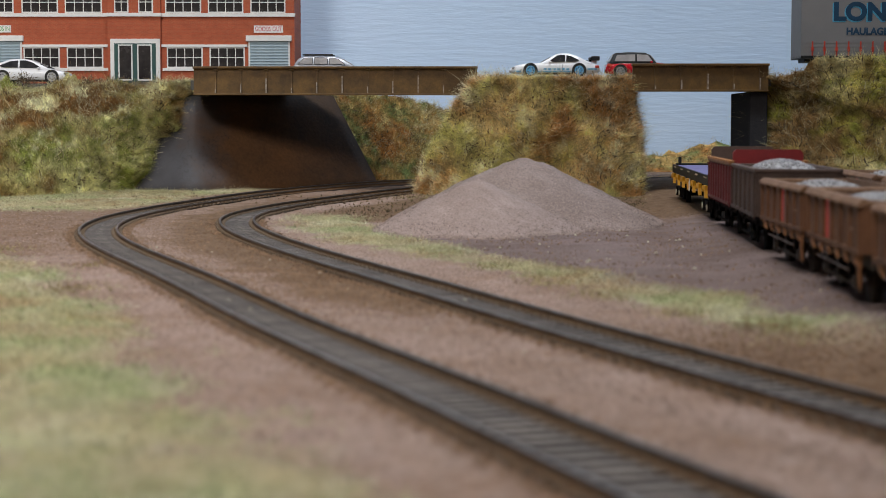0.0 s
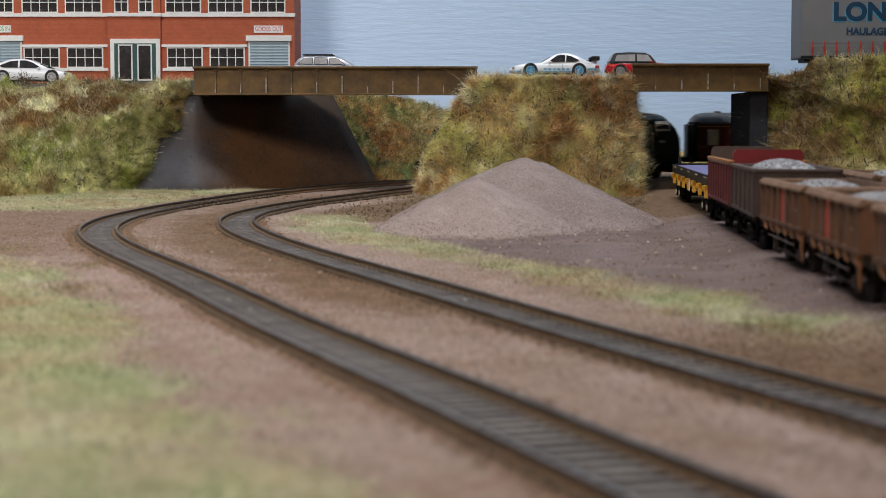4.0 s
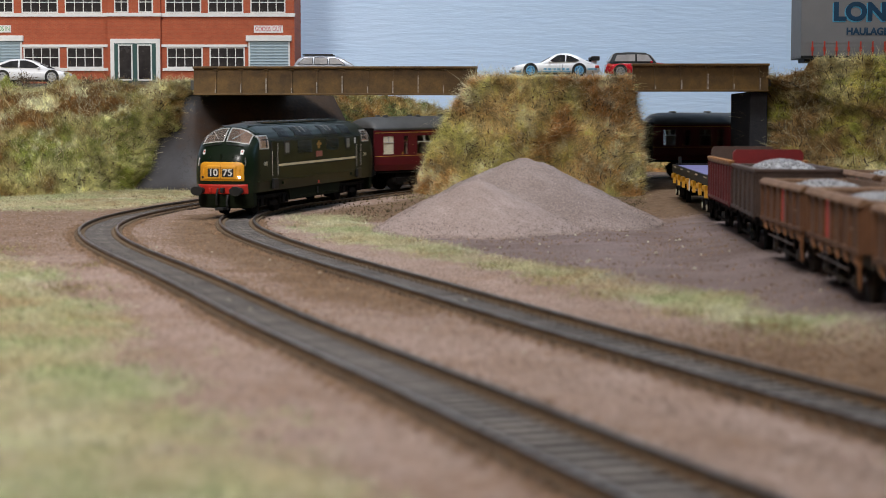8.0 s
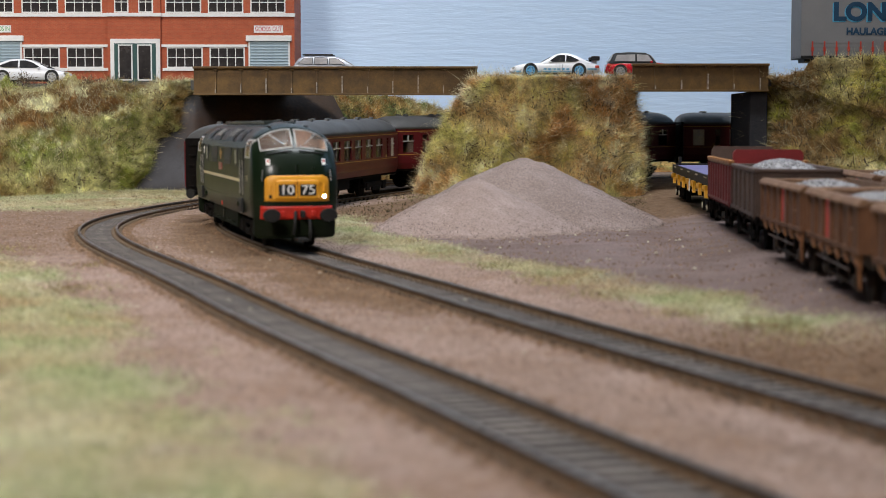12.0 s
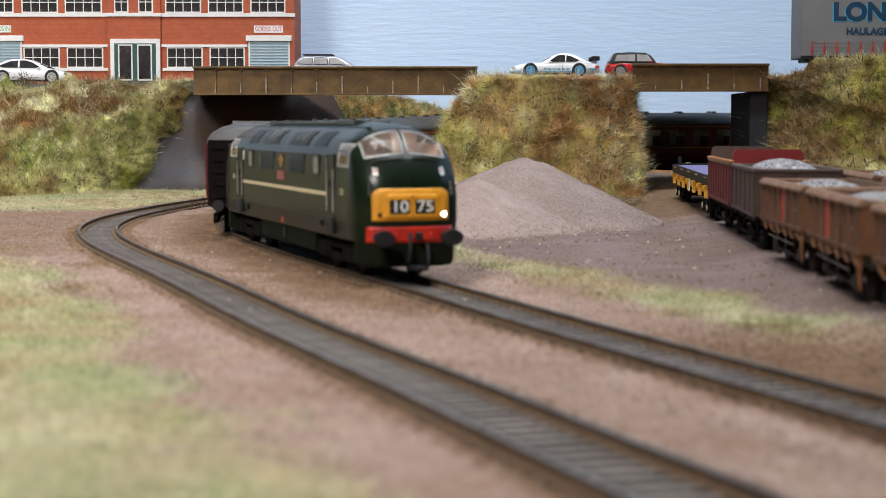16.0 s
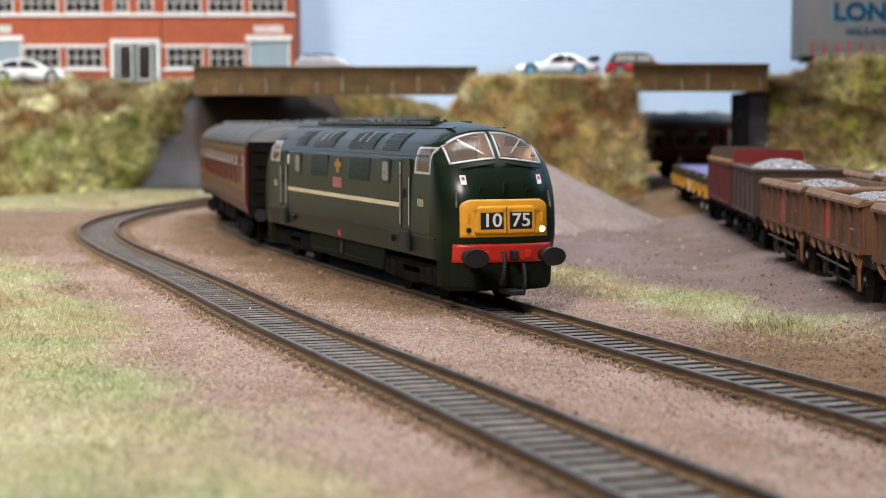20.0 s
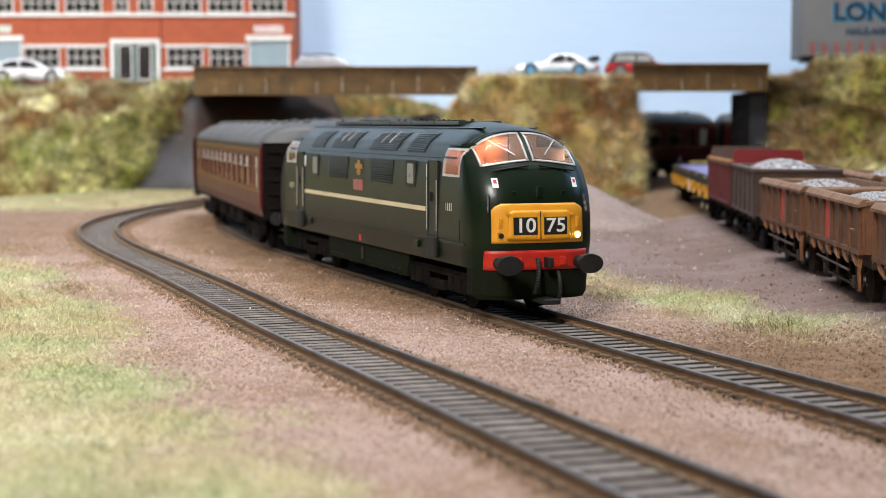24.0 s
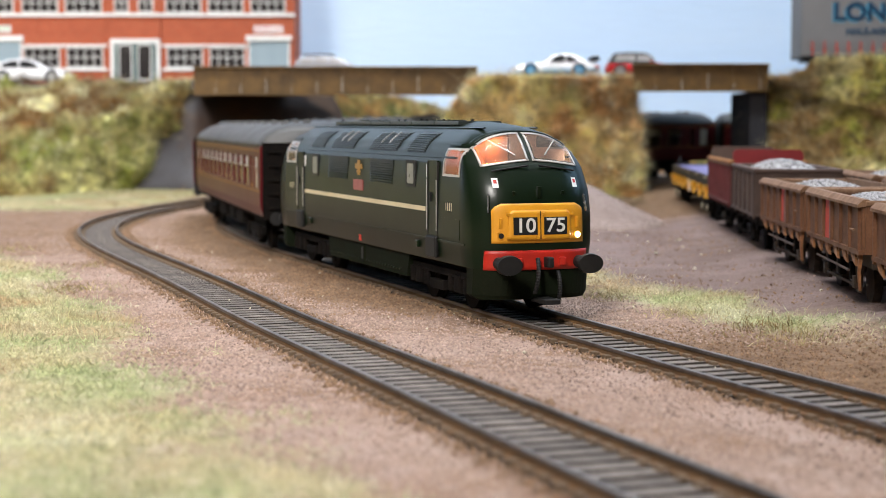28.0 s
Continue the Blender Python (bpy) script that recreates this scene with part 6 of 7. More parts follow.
def make_wagons():
    marks = ((6.2, 12.0, "redpatch"), (0.8, 6.0, "pinkpatch"))
    w = open_wagon("rusty brown ballast wagon with red panel, loaded with pale stone", 84, 15.5, 28.6, "rust", "rustrim", 7, (4.0, 5.0), 1, True, patch=marks)
    w.matrix_basis = on_line(SIDING, 477)
    copy_thing(w, on_line(SIDING, 380))
    w3 = open_wagon("rusty brown ballast wagon half full of pale stone", 80, 15.5, 28.6, "rust", "rustrim", 7, (4.0, 5.5), 2, True, patch=((-4.6, 0.2, "redpatch"), (-9.6, -4.8, "pinkpatch")))
    w3.matrix_basis = on_line(SIDING, 571)
    w4 = open_wagon("dark brown open wagon heaped with pale stone", 84, 14.5, 31.6, "darkbrown", "greybrown", 6, (2.5, 6.0), 3, dash=True)
    w4.matrix_basis = on_line(SIDING, 670)
    w5 = open_wagon("maroon open wagon with high ends", 94, 14.5, 32.0, "wagonmaroon", "rustrim", 9, None, 4, high_end=7.0, inner="greybrown")
    w5.matrix_basis = on_line(SIDING, 772)
    flat_wagon().matrix_basis = on_line(SIDING, 952)
    for y in (682, 582):
        copy_thing(w3, on_line(SIDING_B, y))


# ---- cars: x along (nose at -x), y across, wheels on z = 0


def car(label, L, W, belly, deck, cabin, windows, paint, rim, wheel_r, axles, roof_paint=None, extras=(), panes="carglass", trim="black"):
    """deck: the top line of the lower body from nose to tail; cabin: the roof line; windows: side panes as outlines."""
    c = thing("model_car", label, "toy car", group="parked model cars")
    hw = W / 2
    xs = sorted(set(list(np.linspace(-L / 2, L / 2, 33)) + [p[0] for p in deck]))

    def top(x):
        return float(np.interp(x, [p[0] for p in deck], [p[1] for p in deck]))

    def reach(x):
        u = abs(x) / (L / 2)
        return hw * (1 - 0.10 * u ** 4 - 0.16 * max(0.0, u - 0.86) / 0.14)

    def low(x):
        u = abs(x) / (L / 2)
        return belly + 1.2 * max(0.0, (u - 0.8) / 0.2) ** 2
    bm = bmesh.new()
    rows = []
    for x in xs:
        w, z0, z1 = reach(x), low(x), top(x)
        h = z1 - z0
        half = [(0.86, 0.0), (0.97, 0.12), (1.0, 0.42), (0.985, 0.62), (0.95, 0.80), (0.88, 0.92), (0.74, 0.985), (0.40, 1.0)]
        sec = [(w * a, z0 + h * b) for a, b in half]
        sec = sec + [(-y, z) for y, z in sec[::-1]]
        rows.append([bm.verts.new((x, y, z)) for y, z in sec])
    m = len(rows[0])
    for r0, r1 in zip(rows, rows[1:]):
        for k in range(m):
            bm.faces.new((r0[k], r0[(k + 1) % m], r1[(k + 1) % m], r1[k]))
    bm.faces.new(rows[0])
    bm.faces.new(rows[-1])
    part("body", bm, paint, c, smooth=True)
    zmin, zmax = min(p[1] for p in cabin), max(p[1] for p in cabin)

    def yw(z):
        return hw * 0.93 - 0.2 * hw * max(0.0, (z - zmin) / (zmax - zmin)) ** 1.3
    bm = bmesh.new()
    fine = []
    for (xa, za), (xb, zb) in zip(cabin, cabin[1:]):
        fine += [(xa + (xb - xa) * k / 4, za + (zb - za) * k / 4) for k in range(4)]
    fine.append(cabin[-1])
    rows = []
    for x, z in fine:
        y = yw(z)
        rows.append([bm.verts.new((x, v, zz)) for v, zz in ((hw * 0.93, zmin - 0.6), (y + 0.0, max(z - 0.9, zmin - 0.5)), (y - 0.8, z - 0.15), (y * 0.5, z + 0.15), (-y * 0.5, z + 0.15), (-y + 0.8, z - 0.15), (-y, max(z - 0.9, zmin - 0.5)), (-hw * 0.93, zmin - 0.6))])
    for r0, r1 in zip(rows, rows[1:]):
        for k in range(7):
            bm.faces.new((r0[k], r0[k + 1], r1[k + 1], r1[k]))
    part("cabin", bm, roof_paint or paint, c, smooth=True)
    xm = (windows[0][0][0] + windows[-1][-1][0]) / 2
    for q in (-1, 1):
        for poly in windows:
            wb = bmesh.new()
            n = len(poly)
            A_ = [wb.verts.new((x, q * (yw(z) + 0.28), z)) for x, z in poly]
            C_ = [wb.verts.new((x, q * (yw(z) - 0.5), z)) for x, z in poly]
            wb.faces.new(A_)
            wb.faces.new(C_[::-1])
            for k in range(n):
                wb.faces.new((A_[k], A_[(k + 1) % n], C_[(k + 1) % n], C_[k]))
            g_ = part("side_window", wb, panes, c)
            for (xa, za), (xb, zb) in zip(poly, poly[1:] + poly[:1]):
                part("window_seal", CY((xa, q * (yw(za) + 0.25), za), (xb, q * (yw(zb) + 0.25), zb), 0.14, seg=5), trim, g_)
        part("door_line", B(xm - 0.1, xm + 0.1, q * hw - 0.08, q * hw + 0.05, belly + 1.2, zmin - 1.2), "black", c)
        part("sill", B(axles[0] + wheel_r, axles[1] - wheel_r, q * hw * 0.95 - 0.3, q * hw * 0.95 + 0.3, belly - 0.2, belly + 0.7), "black", c)
        part("door_mirror", B(windows[0][0][0] + 0.4, windows[0][0][0] + 2.0, q * (hw + 0.4) - 0.9, q * (hw + 0.4) + 0.9, zmin - 0.1, zmin + 1.2, bevel=0.3), paint, c)
        for x in axles:
            part("wheel_arch", CY((x, q * (hw - 2.5), wheel_r), (x, q * (hw + 0.04), wheel_r), wheel_r + 0.7, seg=26), "black", c)
            wh = part("wheel", CY((x, q * (hw - 2.6), wheel_r), (x, q * (hw + 0.20), wheel_r), wheel_r, seg=26), "tyre", c, "black tyre")
            part("rim", CY((x, q * (hw - 0.2), wheel_r), (x, q * (hw + 0.30), wheel_r), wheel_r * 0.74, seg=20), rim, wh)
            for k in range(7):
                an = k * 2 * math.pi / 7
                rx, rz = wheel_r * 0.44 * math.cos(an), wheel_r * 0.44 * math.sin(an)
                part("rim_gap", CY((x + rx, q * (hw + 0.25), wheel_r + rz), (x + rx, q * (hw + 0.36), wheel_r + rz), wheel_r * 0.11, seg=8), "black", wh)
        part("headlamp", B(-L / 2 + 1.6, -L / 2 + 4.4, q * (hw * 0.74) - 1.5, q * (hw * 0.74) + 1.5, top(-L / 2 + 3) - 2.2, top(-L / 2 + 3) - 0.6, bevel=0.4), "chrome", c)
        part("tail_lamp", B(L / 2 - 3.4, L / 2 - 0.6, q * (hw * 0.84) - 1.2, q * (hw * 0.84) + 1.2, top(L / 2 - 2) - 2.6, top(L / 2 - 2) - 0.8, bevel=0.3), "redpatch", c)
    # windscreen and rear window: plates on the sloping ends of the cabin
    for (xa, za), (xb, zb) in ((cabin[0], cabin[1]), (cabin[-1], cabin[-2])):
        wb = bmesh.new()
        d = 0.25 * (1 if xb > xa else -1)
        P = [(xa + (xb - xa) * k, za + (zb - za) * k) for k in (0.14, 0.92)]
        A_ = [wb.verts.new((P[i][0] - d, v * (yw(P[i][1]) - 1.4), P[i][1] + 0.25)) for i, v in ((0, -1), (0, 1), (1, 1), (1, -1))]
        C_ = [wb.verts.new((P[i][0] + d, v * (yw(P[i][1]) - 1.4), P[i][1] - 0.3)) for i, v in ((0, -1), (0, 1), (1, 1), (1, -1))]
        wb.faces.new(A_)
        wb.faces.new(C_[::-1])
        for k in range(4):
            wb.faces.new((A_[k], A_[(k + 1) % 4], C_[(k + 1) % 4], C_[k]))
        part("windscreen", wb, panes, c)
    for nm, bmx, mt in extras:
        part(nm, bmx, mt, c)
    return c


def make_cars():
    # white sports coupe with blue wheels
    L, W = 62, 24.5
    deck = [(-31, 5.0), (-30, 6.2), (-27, 7.6), (-22, 8.9), (-10, 9.6), (14, 10.2), (22, 10.0), (27, 9.2), (30, 8.0), (31, 6.4)]
    cab = [(-10, 9.4), (-2.5, 13.6), (1, 15.4), (5, 16.2), (10, 15.9), (15, 14.4), (21, 11.4), (25, 9.6)]
    wins = [[(-4.6, 10.0), (1.2, 14.2), (3.2, 14.8), (7.0, 14.7), (6.6, 10.2)], [(7.6, 10.3), (8.0, 14.6), (11, 13.9), (16.4, 11.2), (14.6, 10.4)]]
    ex = [("spoiler", B(24.5, 31.0, -9.5, 9.5, 12.2, 13.4, bevel=0.5), "black"), ("spoiler_post", B(26.5, 29, -7, -6, 8.8, 12.4), "carwhite"), ("spoiler_post", B(26.5, 29, 6, 7, 8.8, 12.4), "carwhite"),
          ("spoiler_plate", B(25.0, 30.8, -10.4, -9.6, 11.0, 14.0, bevel=0.3), "black"), ("spoiler_plate", B(25.0, 30.8, 9.6, 10.4, 11.0, 14.0, bevel=0.3), "black"),
          ("side_stripe", B(-12, 11.4, -W / 2 - 0.12, -W / 2 + 0.3, 3.0, 3.9), "bluestripe"), ("front_stripe", B(-28.5, -23.5, -W / 2 + 0.2, -W / 2 + 1.2, 3.0, 4.0), "bluestripe"),
          ("tail_stripe", B(22.2, 28.5, -W / 2 - 0.02, -W / 2 + 1.2, 4.6, 5.6), "bluestripe")]
    for i in range(6):
        ex.append(("side_lettering", B(-8.0 + i * 3.1, -5.8 + i * 3.1, -W / 2 - 0.14, -W / 2 + 0.3, 4.3, 5.7), "bluestripe"))
    c = car("white sports coupe with light blue wheels and rear wing", L, W, 2.0, deck, cab, wins, "carwhite", "bluerim", 4.3, (-17.0, 16.5), extras=ex)
    c.matrix_basis = mmpose(77.2, 1142, 82.4)
    # red hatchback with black roof (nose to the right)
    L, W = 48, 22.5
    deck = [(-24, 7.0), (-22.5, 9.0), (-10, 10.4), (10, 10.7), (20, 10.6), (23, 9.6), (24, 7.4)]
    cab = [(-10.5, 10.0), (-6, 15.6), (-3, 17.0), (8, 17.3), (17, 16.8), (19.2, 15.6), (22, 10.2)]
    wins = [[(-8.0, 10.8), (-4.6, 15.6), (3.2, 15.9), (3.2, 10.8)], [(4.2, 10.8), (4.2, 15.9), (16.8, 15.6), (18.8, 10.8)]]
    c = car("red small hatchback with black roof", L, W, 2.2, deck, cab, wins, "carred", "alloy", 4.1, (-14.5, 14.5), roof_paint="black", panes="palepane")
    c.matrix_basis = mmpose(137.0, 1144, 82.0, 0, 0, 180)
    # silver estate on the bridge
    L, W = 58, 23
    deck = [(-29, 6.0), (-27.5, 8.0), (-14, 10.4), (24, 11.0), (28, 10.2), (29, 7.4)]
    cab = [(-16, 10.2), (-7, 15.4), (-2, 17.0), (4, 17.5), (20, 17.2), (23.5, 15.6), (27.0, 10.8)]
    wins = [[(-9.6, 11.2), (-4.4, 15.2), (-1.0, 16.0), (1.6, 16.1), (1.6, 11.4)], [(3.0, 11.4), (3.0, 16.2), (12.4, 16.2), (12.4, 11.4)], [(13.8, 11.4), (13.8, 16.2), (20.0, 15.8), (24.4, 11.6)]]
    c = car("silver-grey estate car with black roof rails on the bridge", L, W, 2.2, deck, cab, wins, "carsilver", "alloy", 4.1, (-18, 16.5), panes="palepane",
            extras=[("roof_rail", B(-1, 21, -8.6, -7.8, 17.6, 18.7, bevel=0.2), "black"), ("roof_rail", B(-1, 21, 7.8, 8.6, 17.6, 18.7, bevel=0.2), "black")])
    c.matrix_basis = mmpose(-80, 1190, 81.2, 0, 0, 180)
    # white coupe by the factory (nose to the right)
    k = 1.12
    L, W = 57 * k, 23 * k
    deck = [(-28.5, 5.4), (-27.6, 7.0), (-25, 8.4), (-14, 10.4), (18, 11.2), (26, 10.6), (28.5, 8.0)]
    cab = [(-16, 10.0), (-8, 13.8), (-2, 16.2), (4, 17.2), (12, 16.8), (19, 14.6), (26, 10.6)]
    wins = [[(-9.6, 10.9), (-3.4, 14.6), (1, 15.8), (5, 15.9), (5, 11.0)], [(6.4, 11.0), (6.4, 15.8), (12, 15.2), (19.0, 12.4), (17, 11.2)]]
    deck, cab = [(x * k, z * k) for x, z in deck], [(x * k, z * k) for x, z in cab]
    wins = [[(x * k, z * k) for x, z in p] for p in wins]
    c = car("white two-door car parked by the factory", L, W, 2.0, deck, cab, wins, "carwhite", "alloy", 4.9, (-19.6, 19), extras=[("air_intake", B(-32.2, -30.6, -9, 9, 3.4, 5.6, bevel=0.3), "black")])
    c.matrix_basis = mmpose(-327, 1302, 81.6, 0, 0, 180)


# ---- brick factory: a low-relief front with storeys, windows, shutters and signs


def factory_window(fa, x0, x1, z0, z1, y, cols, rows_):
    w = part("window", B(x0 - 0.7, x1 + 0.7, y - 0.5, y + 1.2, z0 - 0.7, z1 + 0.7), "white", fa, "white-framed factory window")
    cw, rh = (x1 - x0) / cols, (z1 - z0) / rows_
    me = mesh_of("pane", B(-cw / 2 + 0.35, cw / 2 - 0.35, -0.12, 0.12, -rh / 2 + 0.35, rh / 2 - 0.35), "pane")
    for i in range(cols):
        for j in range(rows_):
            part("pane", me, None, w, at=mmpose(x0 + cw * (i + 0.5), y - 0.5, z0 + rh * (j + 0.5)))


def make_factory():
    Y = 1345.0
    s = Y / 2890.0

    def X(px):
        return (px - 784) * s

    def Z(py):
        return EYE[2] + (215.7 - py) * s
    fa = thing("brick_factory", "orange-red brick factory with white trim and loading shutters", "building")
    top = Z(-120)
    bm = B(X(-40), X(523), Y, Y + 60, 81.0, top)
    part("wall", bm, "brick", fa)
    part("entrance_bay", B(X(196), X(289), Y - 3.5, Y, 81.0, top - 4), "brick", fa)
    part("string_course", B(X(-40), X(524.5), Y - 1.4, Y + 0.2, Z(31), Z(25)), "white", fa)
    part("string_course", B(X(194), X(291), Y - 5.0, Y - 3.4, Z(31), Z(25)), "white", fa)
    for a, b_ in ((40, 196), (289, 440)):
        part("lintel_band", B(X(a), X(b_), Y - 1.3, Y + 0.2, Z(84), Z(79.5)), "white", fa)
        part("sill_band", B(X(a + 2), X(b_), Y - 1.3, Y + 0.2, Z(125.5), Z(120.5)), "white", fa)
    for a, b_ in ((48, 108.5), (124, 185), (300, 360), (375, 434)):
        factory_window(fa, X(a), X(b_), Z(119), Z(85.5), Y - 0.2, 4, 2)
    for a, b_ in ((-28, 29), (46, 107), (122, 184), (298, 358), (373, 432), (447.5, 506)):
        factory_window(fa, X(a), X(b_), Z(23), Z(-45), Y - 0.2, 4, 4)
    for a, b_ in ((210, 232), (252, 275)):
        factory_window(fa, X(a), X(b_), Z(23), Z(-45), Y - 3.7, 2, 4)
    # entrance
    dr = part("door_surround", B(X(201), X(288), Y - 5.2, Y - 3.4, 81.0, Z(70)), "white", fa, "white door surround")
    part("door_recess", B(X(208), X(281), Y - 5.4, Y - 5.0, 81.0, Z(78)), "darkgreen", dr, "dark green double door")
    for a, b_ in ((215, 240), (248.5, 274)):
        f = part("door_leaf", B(X(a), X(b_), Y - 5.9, Y - 5.3, Z(143), Z(80)), "white", dr, "glazed door leaf")
        part("pane", B(X(a + 2.2), X(b_ - 2.2), Y - 6.0, Y - 5.8, Z(140.5), Z(82)), "pane", f)
    # shutters with slats
    for a, b_, side in ((445, 512, "out"), (-26, 41, "in")):
        sh = part("loading_door", B(X(a - 3), X(b_ + 3), Y - 1.2, Y + 0.2, 81.0, Z(68)), "white", fa, "white loading door frame")
        part("shutter_back", B(X(a), X(b_), Y - 1.3, Y - 1.1, 81.0, Z(74)), "shutter", sh)
        n = 15
        zz0, zz1 = 81.0, Z(73.5)
        me = mesh_of("slat", prism(bmesh.new(), [(-0.9, -0.9), (-0.2, -1.05), (0.0, -1.05), (0.0, 1.05), (-0.3, 1.05)], "x", X(a), X(b_)), "shutter")
        for i in range(n):
            part("slat", me, None, sh, at=mmpose(0, Y - 1.2, zz0 + (zz1 - zz0) * (i + 0.5) / n))
        part("lintel", B(X(a - 7), X(b_ + 6), Y - 3.2, Y + 0.2, Z(74), Z(64), bevel=0.3), "white", sh)
        cx = (a + b_) / 2 - 1
        if side == "out":
            sg = part("sign", B(X(452), X(503), Y - 0.8, Y + 0.1, Z(59), Z(46.5)), "white", fa, "white sign with red lettering")
            words("sign_lettering", "GOODS OUT", 5.4, "signred", sg, mmpose((X(452) + X(503)) / 2, Y - 0.9, Z(52.8), *FACE_Y), "red lettering", 0.05, 0.68)
        else:
            sg = part("sign", B(X(-17), X(25), Y - 0.8, Y + 0.1, Z(58.5), Z(46)), "white", fa, "white sign with green lettering")
            words("sign_lettering", "GOODS IN", 5.4, "signgreen", sg, mmpose((X(-17) + X(25)) / 2, Y - 0.9, Z(52.3), *FACE_Y), "green lettering", 0.05, 0.68)
    part("parapet", B(X(-42), X(525), Y - 1.5, Y + 61, top, top + 3), "white", fa)
    return fa


def make_lorry():
    lo = thing("lorry_trailer", "grey curtain-sided lorry trailer with blue lettering and red straps", "lorry trailer")
    Y = 1150.0
    s = Y / 2890.0

    def X(px):
        return (px - 784) * s

    def Z(py):
        return EYE[2] + (215.7 - py) * s
    x0, x1 = X(1413), X(1413) + 175
    part("curtain_side", B(x0 + 0.6, x1, Y, Y + 32, Z(100), Z(-40), bevel=0.5), "trailer", lo, "grey curtain side")
    part("corner_post", B(x0, x0 + 1.0, Y - 0.4, Y + 32.4, Z(102), Z(-40)), "trailer", lo)
    part("side_rail", B(x0, x1, Y - 0.5, Y + 32.5, Z(104), Z(99)), "black", lo)
    for py in (76, 83, 90):
        part("curtain_seam", B(x0 + 1, x1, Y - 0.15, Y + 0.1, Z(py + 0.8), Z(py)), "trailer", lo)
    for i in range(18):
        x = X(1433.5 + i * 21.2)
        st = part("strap", B(x - 0.5, x + 0.5, Y - 0.5, Y - 0.1, Z(100), Z(74)), "strap", lo, "red strap")
        part("buckle", B(x - 0.9, x + 0.9, Y - 0.8, Y - 0.45, Z(91), Z(84)), "strap", st)
    words("side_lettering", "LONG", 17.0, "lettercyan", lo, mmpose(X(1531), Y - 0.10, Z(25.5), *FACE_Y), "light blue letter edge", 0.05, 1.06, 0.05)
    words("side_lettering", "LONG", 17.0, "letterblue", lo, mmpose(X(1533), Y - 0.30, Z(23.5), *FACE_Y), "dark blue letters", 0.05, 1.06, 0.045)
    words("side_lettering", "HAULAGE", 6.7, "letterblue", lo, mmpose(X(1529.5), Y - 0.2, Z(57), *FACE_Y), "dark blue letters", 0.08, 0.98, 0.04)
    part("chassis", B(x0 + 4, x1 - 4, Y + 6, Y + 26, Z(110), Z(103)), "black", lo)
    for dx in (118, 134, 150):
        for q in (2, 26):
            part("wheel", CY((x0 + dx, Y + q, 87.8), (x0 + dx, Y + q + 5, 87.8), 6.4, seg=20), "tyre", lo)
    for dx in (40, 46):
        part("landing_leg", B(x0 + dx, x0 + dx + 2.5, Y + 7, Y + 10, 81.2, Z(108)), "black", lo)


def shrub(x, y, z, r, seed, label):
    rng = np.random.default_rng(seed)
    n = 260
    P = np.array([x, y, z]) + rng.normal(0, 1, (n, 3)) * [r * 0.45, r * 0.35, r * 0.35] + [0, 0, r * 0.5]
    sh = thing("shrub", label, "shrub", kind="")
    part("stem", CY((x, y, z - 1), (x + 0.5, y, z + r * 0.7), 0.5, 0.2, seg=6), "twig", sh)
    fibres("foliage", P, np.tile([0, 0, 0.4], (n, 1)), 1.2, 3.2, 0.35, "twig", "dark clumped foliage", lean=1.2, rng=rng, parent=sh)


make_factory()
make_lorry()
make_cars()


make_wagons()
shrub(-116, 1300, 81, 9, 3, "small dark shrub at the factory corner")
shrub(-322, 1262, 78, 9, 5, "bare dark twiggy shrub on the bank by the white car")
shrub(-233, 1204, 66, 13, 6, "dead brown shrub near the top of the bank")
shrub(-262, 1225, 74, 10, 7, "dead brown shrub near the top of the bank")
LOCO, LOCO_WHEELS, BULB_COVER = make_locomotive()
COACH_A, COACH_B = make_coach(0), make_coach(1)
COACHES = [COACH_A, COACH_B]
for k in range(3):
    COACHES.append(copy_thing((COACH_A, COACH_B)[k % 2], mmpose(600 + 300 * k, 1312, 8)))

# ---- the train's run: seconds, and the distance of the front buffers along the main line
RUN = [(0, -1390), (0.5, -1332), (1, -1274), (1.5, -1216), (2, -1160), (2.5, -1106), (3, -1053), (3.5, -1002), (4, -953), (4.5, -909), (5, -869),
       (5.5, -831), (6, -794), (6.5, -756), (7, -718), (7.5, -680), (8, -643), (8.5, -608), (9, -574), (9.5, -541), (10, -509), (10.5, -479),
       (11, -449), (11.5, -420), (12, -395), (12.5, -372), (13, -352), (13.5, -333), (14, -315.5), (14.5, -299), (15, -285), (15.5, -271),
       (16, -258), (16.5, -245), (17, -233), (17.5, -222), (18, -212.5), (18.5, -203.5), (19, -195), (19.5, -186.5), (20, -179), (20.5, -172),
       (21, -166), (21.5, -161), (22, -158), (22.5, -156), (23, -155.2), (23.5, -155), (28, -155)]
COACH_PITCH = 273.0


def run_at(t):
    return float(np.interp(t, [r[0] for r in RUN], [r[1] for r in RUN]))


def riding(s, front, rear, nose_to_front):
    """Pose of a vehicle whose leading end is at s; its bogies stand on the line."""
    a, b = along(INNER, IN_S, s - front), along(INNER, IN_S, s - rear)
    za, zb = rise(a[1]), rise(b[1])
    d = Vector((a[0] - b[0], a[1] - b[1], za - zb)).normalized()
    left = Vector((0, 0, 1)).cross(d).normalized()
    up = d.cross(left)
    o = Vector((a[0], a[1], za)) + d * nose_to_front
    m = Matrix((d, left, up)).transposed().to_4x4()
    m.translation = o * MM
    return m


